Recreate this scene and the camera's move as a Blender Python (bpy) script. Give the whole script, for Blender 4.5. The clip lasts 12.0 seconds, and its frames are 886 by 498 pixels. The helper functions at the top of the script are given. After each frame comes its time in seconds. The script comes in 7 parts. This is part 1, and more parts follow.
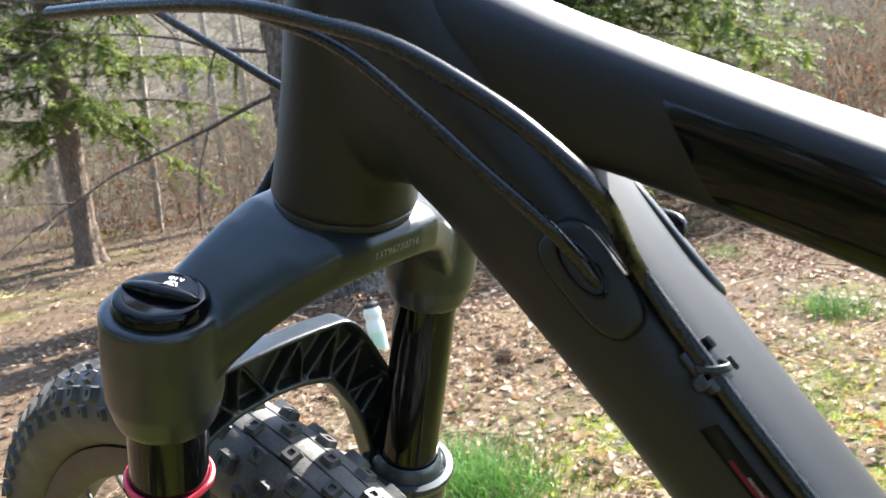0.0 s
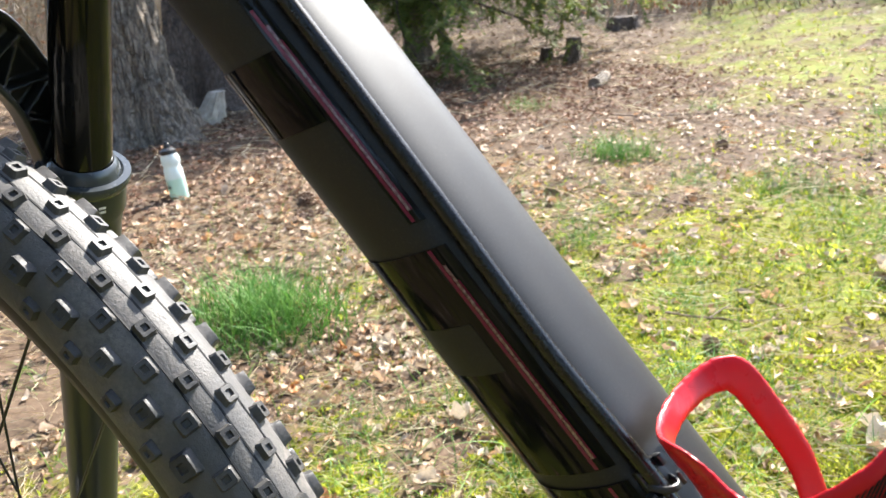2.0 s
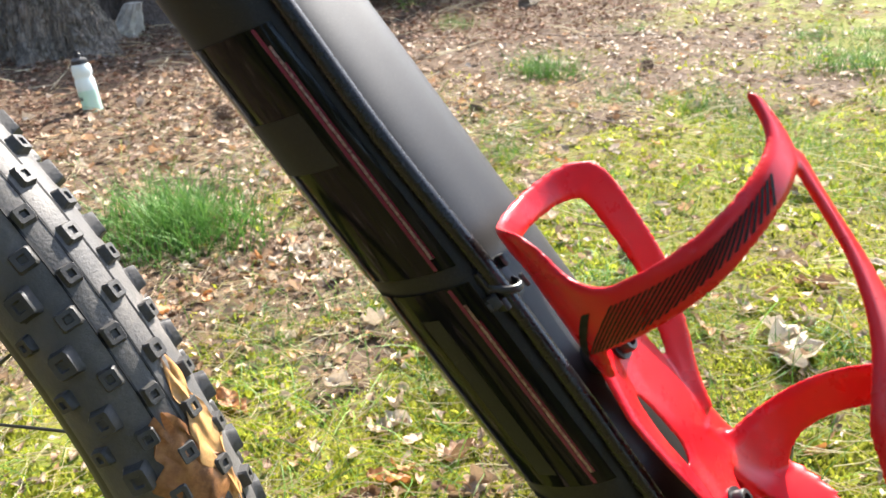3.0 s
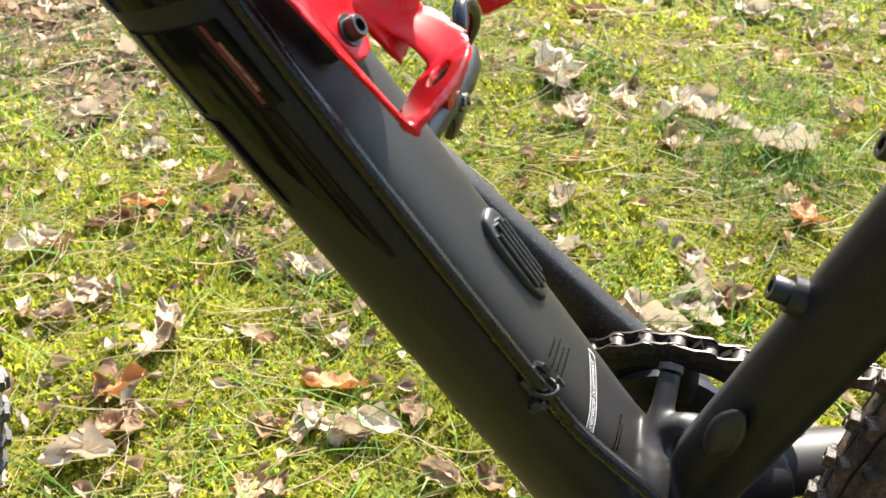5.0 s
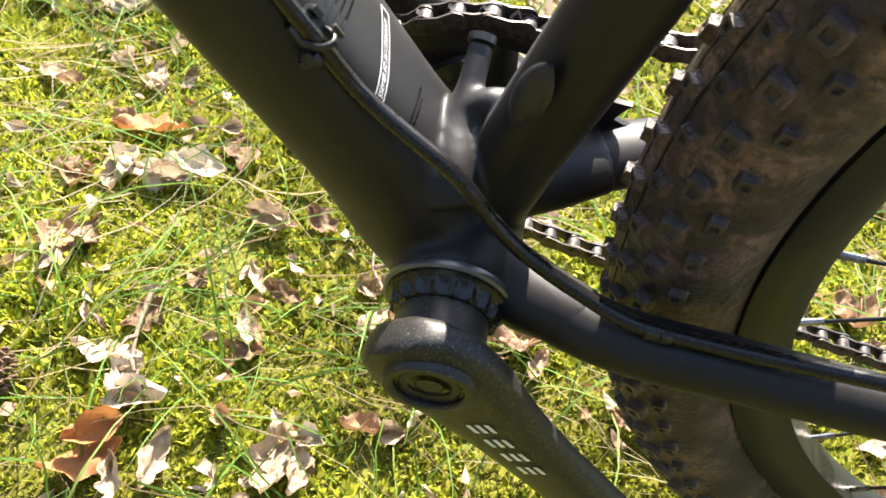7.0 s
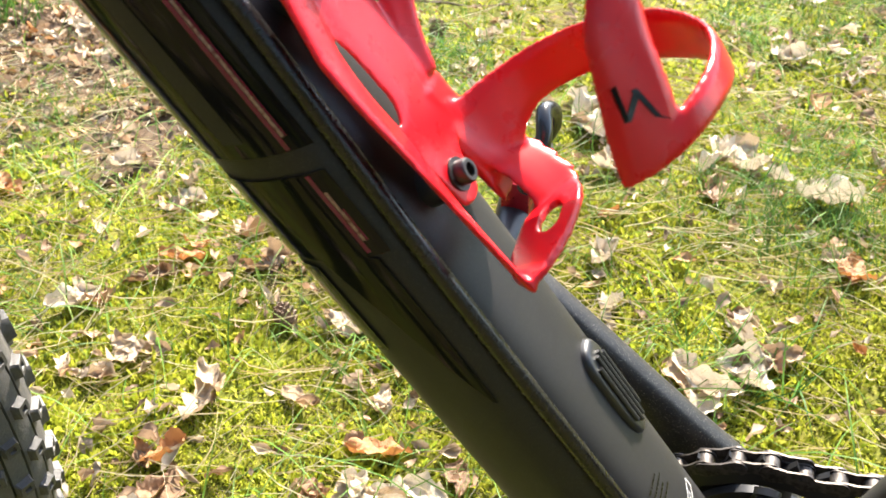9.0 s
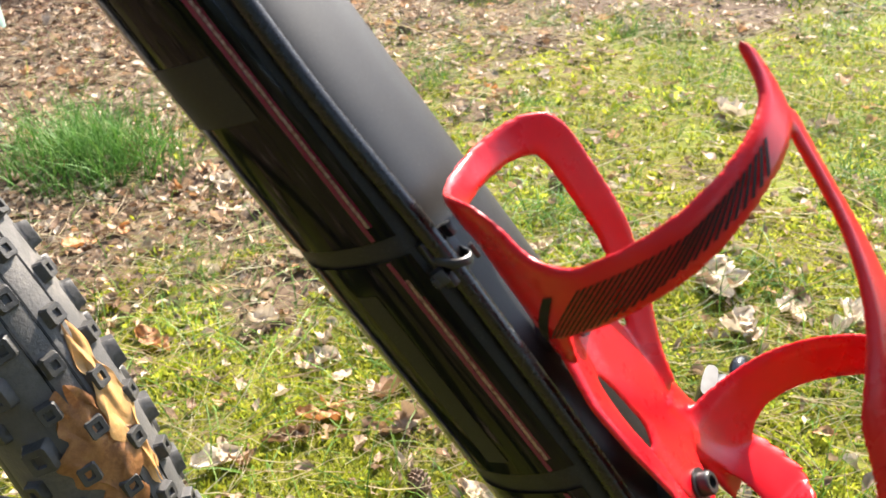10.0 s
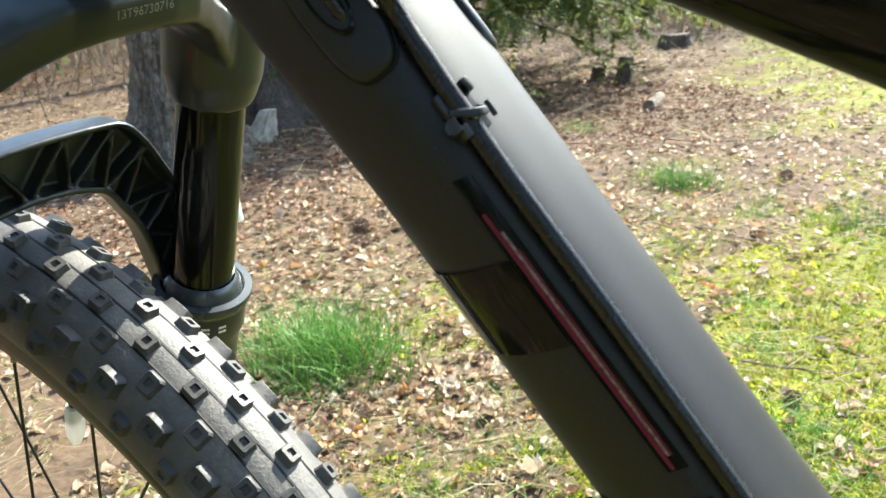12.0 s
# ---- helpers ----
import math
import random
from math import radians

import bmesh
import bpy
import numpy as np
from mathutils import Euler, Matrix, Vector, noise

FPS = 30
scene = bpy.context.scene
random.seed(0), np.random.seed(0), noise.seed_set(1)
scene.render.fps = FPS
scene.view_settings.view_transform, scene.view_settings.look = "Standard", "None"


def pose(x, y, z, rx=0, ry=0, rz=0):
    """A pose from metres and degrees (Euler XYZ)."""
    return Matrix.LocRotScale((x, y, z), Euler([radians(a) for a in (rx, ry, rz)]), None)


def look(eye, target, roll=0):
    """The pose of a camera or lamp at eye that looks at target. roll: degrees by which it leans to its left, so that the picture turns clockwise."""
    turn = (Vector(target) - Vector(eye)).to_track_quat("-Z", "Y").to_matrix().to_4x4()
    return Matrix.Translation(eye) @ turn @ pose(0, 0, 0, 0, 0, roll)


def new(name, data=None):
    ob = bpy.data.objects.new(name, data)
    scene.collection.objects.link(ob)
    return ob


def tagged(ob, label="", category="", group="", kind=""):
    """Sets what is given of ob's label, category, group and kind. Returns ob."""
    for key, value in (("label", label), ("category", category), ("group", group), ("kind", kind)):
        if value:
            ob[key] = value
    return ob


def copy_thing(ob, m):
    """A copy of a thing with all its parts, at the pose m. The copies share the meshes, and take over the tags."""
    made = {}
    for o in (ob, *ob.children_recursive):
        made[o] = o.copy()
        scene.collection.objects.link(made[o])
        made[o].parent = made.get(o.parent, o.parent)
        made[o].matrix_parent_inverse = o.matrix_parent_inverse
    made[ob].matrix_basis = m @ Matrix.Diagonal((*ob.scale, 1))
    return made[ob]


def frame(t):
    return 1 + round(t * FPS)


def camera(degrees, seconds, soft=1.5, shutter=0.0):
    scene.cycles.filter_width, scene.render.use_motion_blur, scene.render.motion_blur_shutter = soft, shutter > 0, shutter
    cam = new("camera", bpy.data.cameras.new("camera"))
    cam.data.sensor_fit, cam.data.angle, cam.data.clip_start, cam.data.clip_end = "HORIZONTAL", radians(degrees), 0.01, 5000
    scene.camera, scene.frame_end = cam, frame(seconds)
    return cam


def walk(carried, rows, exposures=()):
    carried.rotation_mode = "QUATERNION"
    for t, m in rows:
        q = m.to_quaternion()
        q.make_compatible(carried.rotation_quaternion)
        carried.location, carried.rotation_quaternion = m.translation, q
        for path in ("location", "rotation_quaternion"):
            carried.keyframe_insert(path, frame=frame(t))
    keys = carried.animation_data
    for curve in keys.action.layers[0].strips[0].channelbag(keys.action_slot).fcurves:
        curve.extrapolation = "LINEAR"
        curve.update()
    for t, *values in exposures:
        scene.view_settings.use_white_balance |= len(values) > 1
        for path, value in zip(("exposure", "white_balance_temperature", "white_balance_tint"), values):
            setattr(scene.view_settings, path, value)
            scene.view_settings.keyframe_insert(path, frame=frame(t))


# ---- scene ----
# ---- camera and walk ----
cam = camera(52.14, 12.0)
ROWS = [
    (0, -0.1831, -0.3304, 0.8500, 80.77, 6.88, 41.10),
    (0.5, -0.1663, -0.3279, 0.8292, 77.92, 5.73, 37.48),
    (1, -0.1496, -0.3270, 0.8120, 75.94, 4.80, 34.69),
    (1.5, -0.1264, -0.3219, 0.7927, 74.23, 4.12, 32.55),
    (2, -0.0947, -0.3195, 0.7552, 71.60, 4.78, 30.42),
    (2.5, -0.0853, -0.3135, 0.7341, 69.51, 4.38, 28.93),
    (3, -0.0743, -0.3023, 0.7074, 66.92, 2.94, 26.58),
    (3.2, -0.0639, -0.3011, 0.7009, 65.81, 3.07, 25.56),
    (4.8, -0.0190, -0.2884, 0.6328, 54.80, -1.13, 16.68),
    (5, -0.0151, -0.2886, 0.6272, 52.66, -1.86, 15.71),
    (5.5, -0.0054, -0.2839, 0.6075, 47.12, -3.53, 13.18),
    (6, 0.0040, -0.2776, 0.5862, 44.02, -5.33, 10.94),
    (6.5, 0.0114, -0.2736, 0.5729, 40.85, -6.82, 9.65),
    (6.7, 0.0145, -0.2713, 0.5632, 39.52, -7.42, 9.16),
    (8.3, -0.0067, -0.2673, 0.5947, 45.45, -4.00, 12.73),
    (8.5, -0.0200, -0.2646, 0.6105, 48.32, -3.66, 14.27),
    (9, -0.0492, -0.2650, 0.6461, 54.27, -1.41, 16.81),
    (9.5, -0.0722, -0.2684, 0.6757, 58.10, 0.15, 19.94),
    (10, -0.0932, -0.2713, 0.7042, 61.92, 1.17, 22.30),
    (10.5, -0.1029, -0.2779, 0.7336, 65.66, 2.25, 23.81),
    (11, -0.1268, -0.2836, 0.7591, 68.80, 2.92, 26.30),
    (11.5, -0.1598, -0.2762, 0.7806, 71.37, 3.64, 29.28),
    (12, -0.1731, -0.2944, 0.8039, 72.43, 4.62, 33.01),
]
EXPOSURES = [(0.0, 2.42, 6250, 8), (1.5, 2.28, 6350, 9), (3.0, 2.16, 6550, 11), (5.0, 2.17, 6850, 9), (6.5, 2.36, 6900, 12), (8.5, 2.38, 6900, 8), (9.5, 2.22, 6950, 12),
             (10.5, 2.04, 6750, 10), (11.5, 2.21, 6550, 5), (12.0, 2.34, 6450, 2)]
cam.data.dof.use_dof, cam.data.dof.focus_distance, cam.data.dof.aperture_fstop = True, 0.46, 32.0
walk(cam, [(t, pose(x, y, z, rx, ry, rz)) for t, x, y, z, rx, ry, rz in ROWS], EXPOSURES)

# ---- world, sun ----
SUN_ELEV, SUN_AZ = 42.0, 3.0      # azimuth from +y towards +x
world = bpy.data.worlds.new("sky")
scene.world = world
world.use_nodes = True
wn = world.node_tree
wn.nodes.clear()
w_out = wn.nodes.new("ShaderNodeOutputWorld")
w_bg = wn.nodes.new("ShaderNodeBackground")
w_sky = wn.nodes.new("ShaderNodeTexSky")
w_sky.sky_type = "NISHITA"
w_sky.sun_disc = False
w_sky.dust_density = 1.2
w_sky.sun_elevation = radians(SUN_ELEV)
w_sky.sun_rotation = radians(SUN_AZ)
w_bg.inputs["Strength"].default_value = 0.15
wn.links.new(w_sky.outputs[0], w_bg.inputs[0])
wn.links.new(w_bg.outputs[0], w_out.inputs[0])
sun_data = bpy.data.lights.new("sun", "SUN")
sun_data.energy, sun_data.angle, sun_data.color = 5.0, radians(0.53), (1.0, 0.95, 0.87)
sun = new("sun", sun_data)
_e, _a = radians(SUN_ELEV), radians(SUN_AZ)
SUN_DIR = Vector((math.sin(_a) * math.cos(_e), math.cos(_a) * math.cos(_e), math.sin(_e)))
sun.matrix_world = look(SUN_DIR * 20, (0, 0, 0))

# ---- materials ----


def material(name, colour, rough=0.5, metal=0.0, spots=None, scale=30.0, amount=0.5, bump=0.0, bump_scale=200.0, coat=0.0,
             colour2=None, scale2=None, vary=0.0, coords="Object", specular=0.5, translucent=0.0, bump_dist=0.001, ior=1.5, specks=None, speck_scale=900.0):
    """A node material: base colour mixed with a second one by noise at two scales, roughness wear and fine relief."""
    m = bpy.data.materials.new(name)
    m.use_nodes = True
    nt = m.node_tree
    b = nt.nodes["Principled BSDF"]
    b.inputs["Metallic"].default_value = metal
    b.inputs["Specular IOR Level"].default_value = specular
    b.inputs["IOR"].default_value = ior
    b.inputs["Coat Weight"].default_value = coat
    b.inputs["Coat Roughness"].default_value = 0.05
    tc = nt.nodes.new("ShaderNodeTexCoord")

    def noise_tex(sc, detail=5.0, rough_=0.6):
        n = nt.nodes.new("ShaderNodeTexNoise")
        n.inputs["Scale"].default_value = sc
        n.inputs["Detail"].default_value = detail
        n.inputs["Roughness"].default_value = rough_
        nt.links.new(tc.outputs[coords], n.inputs["Vector"])
        return n

    def mix(a, c, fac):
        x = nt.nodes.new("ShaderNodeMix")
        x.data_type = "RGBA"
        for sock, val in ((x.inputs[6], a), (x.inputs[7], c)):
            if hasattr(val, "is_linked"):
                nt.links.new(val, sock)
            else:
                sock.default_value = (*val, 1)
        if hasattr(fac, "is_linked"):
            nt.links.new(fac, x.inputs[0])
        else:
            x.inputs[0].default_value = fac
        return x.outputs[2]

    def ramp(sock, lo, hi):
        r = nt.nodes.new("ShaderNodeMapRange")
        r.inputs["From Min"].default_value, r.inputs["From Max"].default_value = lo, hi
        nt.links.new(sock, r.inputs["Value"])
        return r.outputs["Result"]

    big = noise_tex(scale, 4.0)
    col = colour
    if spots:
        f = ramp(big.outputs["Fac"], 0.5 - 0.25 * (1 - amount) + 0.05, 0.75 - 0.2 * amount)
        col = mix(colour, spots, f)
    if colour2:
        fine = noise_tex(scale2 or scale * 8, 6.0, 0.7)
        f2 = ramp(fine.outputs["Fac"], 0.4, 0.65)
        col = mix(col, colour2, f2)
    if specks:
        grains = noise_tex(speck_scale, 2.0, 0.5)
        col = mix(col, specks, ramp(grains.outputs["Fac"], 0.60, 0.72))
    if vary:
        oi = nt.nodes.new("ShaderNodeObjectInfo")
        hsv = nt.nodes.new("ShaderNodeHueSaturation")
        v = nt.nodes.new("ShaderNodeMapRange")
        v.inputs["To Min"].default_value, v.inputs["To Max"].default_value = 1 - vary, 1 + vary
        nt.links.new(oi.outputs["Random"], v.inputs["Value"])
        nt.links.new(v.outputs["Result"], hsv.inputs["Value"])
        if hasattr(col, "is_linked"):
            nt.links.new(col, hsv.inputs["Color"])
        else:
            hsv.inputs["Color"].default_value = (*col, 1)
        col = hsv.outputs["Color"]
    if hasattr(col, "is_linked"):
        nt.links.new(col, b.inputs["Base Color"])
    else:
        b.inputs["Base Color"].default_value = (*col, 1)
    rr = noise_tex(scale * 2.5, 5.0)
    rm = nt.nodes.new("ShaderNodeMapRange")
    rm.inputs["To Min"].default_value, rm.inputs["To Max"].default_value = max(0.02, rough - 0.12 * rough - 0.02), min(1.0, rough + 0.14 * rough + 0.02)
    nt.links.new(rr.outputs["Fac"], rm.inputs["Value"])
    nt.links.new(rm.outputs["Result"], b.inputs["Roughness"])
    if bump:
        bn = noise_tex(bump_scale, 4.0)
        bp = nt.nodes.new("ShaderNodeBump")
        bp.inputs["Strength"].default_value = bump
        bp.inputs["Distance"].default_value = bump_dist
        nt.links.new(bn.outputs["Fac"], bp.inputs["Height"])
        nt.links.new(bp.outputs["Normal"], b.inputs["Normal"])
    if translucent:
        tr = nt.nodes.new("ShaderNodeBsdfTranslucent")
        if hasattr(col, "is_linked"):
            nt.links.new(col, tr.inputs["Color"])
        else:
            tr.inputs["Color"].default_value = (*col, 1)
        ms = nt.nodes.new("ShaderNodeMixShader")
        ms.inputs[0].default_value = translucent
        nt.links.new(b.outputs[0], ms.inputs[1])
        nt.links.new(tr.outputs[0], ms.inputs[2])
        nt.links.new(ms.outputs[0], nt.nodes["Material Output"].inputs["Surface"])
    return m


MATT = material("matt_graphite_paint", (0.0056, 0.0036, 0.0034), 0.49, 0.0, specular=0.5, ior=1.42, bump=0.06, bump_scale=2500, colour2=(0.0095, 0.0082, 0.0078), scale2=1700, scale=25, specks=(0.028, 0.025, 0.021), speck_scale=2000)
# dusty sheen at grazing angles in the sun; blue tints imitate the reflected sky
for key, val in (("Sheen Weight", 0.03), ("Sheen Roughness", 0.35)):
    MATT.node_tree.nodes["Principled BSDF"].inputs[key].default_value = val
MATT.node_tree.nodes["Principled BSDF"].inputs["Specular Tint"].default_value = (0.95, 0.98, 1.0, 1)
MATT.node_tree.nodes["Principled BSDF"].inputs["Sheen Tint"].default_value = (0.80, 0.88, 1.0, 1)
GLOSS = material("gloss_black_lacquer", (0.003, 0.003, 0.0035), 0.07, scale=60, specular=0.18)
BLACK = material("black_plastic", (0.012, 0.012, 0.013), 0.38, bump=0.05, bump_scale=900, scale=80)
FORK = material("satin_black_fork_paint", (0.015, 0.018, 0.019), 0.34, 0.1, coat=0.12, scale=40)
STANCHION = material("black_anodised_stanchion", (0.012, 0.012, 0.011), 0.09, 0.6, scale=60)
HOSE = material("black_cable_housing", (0.007, 0.006, 0.006), 0.27, scale=120, specular=0.4)
KNOB_RUBBER = material("tread_rubber", (0.032, 0.031, 0.030), 0.5, spots=(0.085, 0.078, 0.070), scale=60, amount=0.4, colour2=(0.045, 0.042, 0.039), scale2=500, bump=0.3, bump_scale=700, vary=0.2, specular=0.35)
RUBBER = material("tyre_rubber", (0.058, 0.056, 0.054), 0.58, spots=(0.120, 0.108, 0.096), scale=30, amount=0.5, colour2=(0.070, 0.066, 0.062), scale2=400, bump=0.35, bump_scale=700, vary=0.15, specular=0.35)
RUBBER_DUSTY = material("muddy_tyre_rubber", (0.058, 0.046, 0.042), 0.42, spots=(0.23, 0.145, 0.115), scale=38, amount=0.7, colour2=(0.045, 0.032, 0.027), scale2=300, bump=1.0, bump_scale=160, vary=0.15, specular=0.25, bump_dist=0.003)
RIM = material("satin_black_rim", (0.012, 0.012, 0.012), 0.42, 0.0, scale=50, specular=0.35)
RED = material("red_cage_lacquer", (0.54, 0.003, 0.007), 0.28, coat=0.0, specular=0.35, spots=(0.46, 0.005, 0.012), scale=30)
# cage print, and painted shade in the tread grooves and plate gap
STRIPE_SHADE_INK = material("matt_black_ink_and_shade", (0.004, 0.004, 0.004), 0.5, specular=0.2, scale=200)
RED_STRIPE = material("red_stripe", (0.115, 0.001, 0.022), 0.2, scale=200)
SILVER_STRIPE = material("silver_stripe", (0.34, 0.28, 0.30), 0.32, 0.85, scale=900, spots=(0.10, 0.04, 0.05), amount=0.6, colour2=(0.16, 0.07, 0.08), scale2=2600)
STEEL = material("worn_steel", (0.32, 0.31, 0.29), 0.28, 1.0, spots=(0.12, 0.10, 0.08), scale=150, amount=0.5)
CHAIN = material("oily_chain_steel", (0.10, 0.088, 0.078), 0.50, 0.75, spots=(0.035, 0.028, 0.024), scale=250, amount=0.55)
BARE = material("satin_grey_alloy", (0.14, 0.145, 0.15), 0.33, 0.8, scale=90, bump=0.05, bump_scale=800)
PEDAL_STEEL = material("glossy_black_pedal_steel", (0.012, 0.012, 0.012), 0.2, 0.0, scale=90)
PEDAL_RED = material("red_anodised_alloy", (0.35, 0.012, 0.025), 0.28, 0.5, scale=90)
WHITE_INK = material("white_print", (0.75, 0.75, 0.74), 0.5, scale=300)
O_RING = material("red_rubber_ring", (0.65, 0.03, 0.06), 0.4, scale=200)

# ---- mesh helpers ----


def finish(bm, smooth=True):
    bmesh.ops.recalc_face_normals(bm, faces=bm.faces)
    if smooth:
        for f in bm.faces:
            f.smooth = True
        for e in bm.edges:
            if len(e.link_faces) == 2 and e.calc_face_angle(0) > radians(38):
                e.smooth = False
    return bm


def part(name, bm, mat, parent=None, label="", smooth=True):
    """Links a bmesh as one mesh object, under a thing or a part."""
    finish(bm, smooth)
    me = bpy.data.meshes.new(name)
    bm.to_mesh(me)
    bm.free()
    for m in (mat if isinstance(mat, (list, tuple)) else [mat]):
        me.materials.append(m)
    ob = new(name, me)
    if parent:
        ob.parent = parent
    if label:
        tagged(ob, label)
    return ob


def fuse(name, bm, mat, parent, voxel, rounds, label=""):
    """Closed bodies that run into one another, welded into one skin with soft fillets."""
    ob = part(name, bm, mat, parent, label)
    m = ob.modifiers.new("weld", "REMESH")
    m.mode, m.voxel_size, m.use_smooth_shade = "VOXEL", voxel, True
    m = ob.modifiers.new("soften", "SMOOTH")
    m.factor, m.iterations = 0.5, rounds
    return ob


def thing(name, label, category, group="", at=None):
    ob = new(name)
    ob.empty_display_size = 0.05
    if at is not None:
        ob.matrix_world = at
    return tagged(ob, label, category, group)


def frames_along(pts, ref=None):
    """Tangent, side and normal at each point, carried along the path."""
    pts = [Vector(p) for p in pts]
    out = []
    n = None
    for i, p in enumerate(pts):
        t = (pts[min(i + 1, len(pts) - 1)] - pts[max(i - 1, 0)]).normalized()
        if n is None:
            r = Vector(ref) if ref is not None else (Vector((0, 1, 0)) if abs(t.y) < 0.9 else Vector((1, 0, 0)))
        else:
            r = n
        n = (r - t * r.dot(t)).normalized()
        out.append((p, t, t.cross(n).normalized(), n))
    return out


def sweep(bm, pts, section, ref=None, close=False, caps=True):
    """Sweeps section(i) -> list of (side, normal) offsets along the points."""
    fr = frames_along(pts, ref)
    rings = []
    for i, (p, t, s, n) in enumerate(fr):
        rings.append([bm.verts.new(p + s * a + n * b) for a, b in section(i)])
    k = len(rings[0])
    m = len(rings)
    for i in range(m if close else m - 1):
        A, B = rings[i], rings[(i + 1) % m]
        for j in range(k):
            bm.faces.new((A[j], A[(j + 1) % k], B[(j + 1) % k], B[j]))
    if caps and not close:
        bm.faces.new(list(reversed(rings[0])))
        bm.faces.new(rings[-1])
    return bm


def tube(bm, pts, r, seg=16, r2=None, ref=None, caps=True, close=False):
    """A round or oval pipe; r and r2 are numbers or lists along the path."""
    def sec(i):
        a = r[i] if isinstance(r, (list, tuple)) else r
        b = a if r2 is None else (r2[i] if isinstance(r2, (list, tuple)) else r2)
        return [(a * math.cos(2 * math.pi * j / seg), b * math.sin(2 * math.pi * j / seg)) for j in range(seg)]
    return sweep(bm, pts, sec, ref, close, caps)


def smooth_path(pts, steps=8):
    """Catmull-Rom through the points."""
    P = [Vector(p) for p in pts]
    P = [P[0] * 2 - P[1]] + P + [P[-1] * 2 - P[-2]]
    out = []
    for i in range(1, len(P) - 2):
        a, b, c, d = P[i - 1], P[i], P[i + 1], P[i + 2]
        for k in range(steps):
            t = k / steps
            out.append(0.5 * ((2 * b) + (c - a) * t + (2 * a - 5 * b + 4 * c - d) * t * t + (3 * b - a - 3 * c + d) * t ** 3))
    out.append(P[-2])
    return out


def lathe(bm, profile, axis_o, axis_d, seg=32, ref=(0, 1, 0)):
    """Turns (along, radius) points round an axis."""
    o, d = Vector(axis_o), Vector(axis_d).normalized()
    n = Vector(ref) - d * Vector(ref).dot(d)
    if n.length < 1e-3:
        n = Vector((1, 0, 0)) - d * d.x
    n.normalize()
    s = d.cross(n)
    rings = []
    for a, r in profile:
        rings.append([bm.verts.new(o + d * a + (n * math.cos(q) + s * math.sin(q)) * max(r, 1e-5)) for q in (2 * math.pi * j / seg for j in range(seg))])
    for A, B in zip(rings, rings[1:]):
        for j in range(seg):
            bm.faces.new((A[j], A[(j + 1) % seg], B[(j + 1) % seg], B[j]))
    bm.faces.new(list(reversed(rings[0])))
    bm.faces.new(rings[-1])
    return bm


def block(bm, c, size, rot=None, bevel=0.0):
    """A box, bevelled if asked."""
    m = Matrix.Translation(c) @ (rot.to_4x4() if rot is not None else Matrix()) @ Matrix.Diagonal((*size, 1))
    g = bmesh.ops.create_cube(bm, size=1, matrix=m)
    if bevel:
        es = list({e for v in g["verts"] for e in v.link_edges})
        bmesh.ops.bevel(bm, geom=es, offset=bevel, segments=2, affect="EDGES", profile=0.6)
    return bm


def basis(x, y, z):
    return Matrix((x, y, z)).transposed()


# ---- the bicycle ----
# Built in its own upright frame: x backwards, y to its right, z up; it leans a little to its left on the ground.
BIKE = Matrix(((0.99832, 0.00637, 0.05765, 0), (0.0, 0.99394, -0.10988, 0), (-0.058, 0.1097, 0.99227, 0), (0, 0, 0, 1)))
BIKE = BIKE @ Matrix.Translation((0, 0, -0.0022))
bicycle = thing("bicycle", "matt dark grey hardtail mountain bike with black fork, leaning on moss", "bicycle", at=BIKE)

BB = Vector((0, 0, 0.31))
DT_A = radians(51.11)
DD = Vector((-math.cos(DT_A), 0, math.sin(DT_A)))       # up along the down tube
DU = Vector((math.sin(DT_A), 0, math.cos(DT_A)))        # out of its top side
DO = BB + DU * -0.0064
YV = Vector((0, 1, 0))


def dt_r(l):
    return 0.0267 - 0.0041 * (l - 0.3)


DT_E, DT_TOP = 3.0, 0.841                               # squareness and height of the flattened top side


def dt_k(ang):
    """How far the skin departs from a round tube: a flattened top with soft shoulders, round below."""
    a = radians(ang)
    c = math.cos(a)
    return 1.0 if c <= 0 else (abs(math.sin(a)) ** DT_E + (c / DT_TOP) ** DT_E) ** (-1 / DT_E)


def dt_section(side, high, low, seg=72):
    """The tube's outline for a half width, and a half height above and below its axis."""
    return [(side * dt_k(q) * math.sin(radians(q)), (high if math.cos(radians(q)) > 0 else low) * dt_k(q) * math.cos(radians(q))) for q in (360 * j / seg for j in range(seg))]


def dt_deep(l, gain):
    """Half height of the tube, which grows towards the head."""
    return dt_r(l) + max(0, l - 0.55) ** 1.5 * gain


def on_dt(l, ang, lift=0.0):
    """A point on the down tube: l along it, ang degrees from its top side towards the bike's left."""
    a = radians(ang)
    r = dt_r(l) * dt_k(ang) + lift
    return DO + DD * l + DU * (r * math.cos(a)) - YV * (r * math.sin(a))


SD = Vector((-0.32466, 0, -0.94583))                    # down along the steering axis
SH = Vector((-0.48503, 0, 0.75))
SR = Vector((0.04756, 0.99873, -0.01633))               # fork's right
SF = Vector((-0.94463, 0.05028, 0.32425))               # fork's front


def fk(side, front, down):
    return SH + SR * side + SF * front + SD * down


LEG_W, LEG_F, HEAD_F = 0.075, 0.0455, 0.0305


def super_section(a, b, e=2.6, seg=28):
    out = []
    for j in range(seg):
        q = 2 * math.pi * j / seg
        c, s = math.cos(q), math.sin(q)
        out.append((a * math.copysign(abs(c) ** (2 / e), c), b * math.copysign(abs(s) ** (2 / e), s)))
    return out


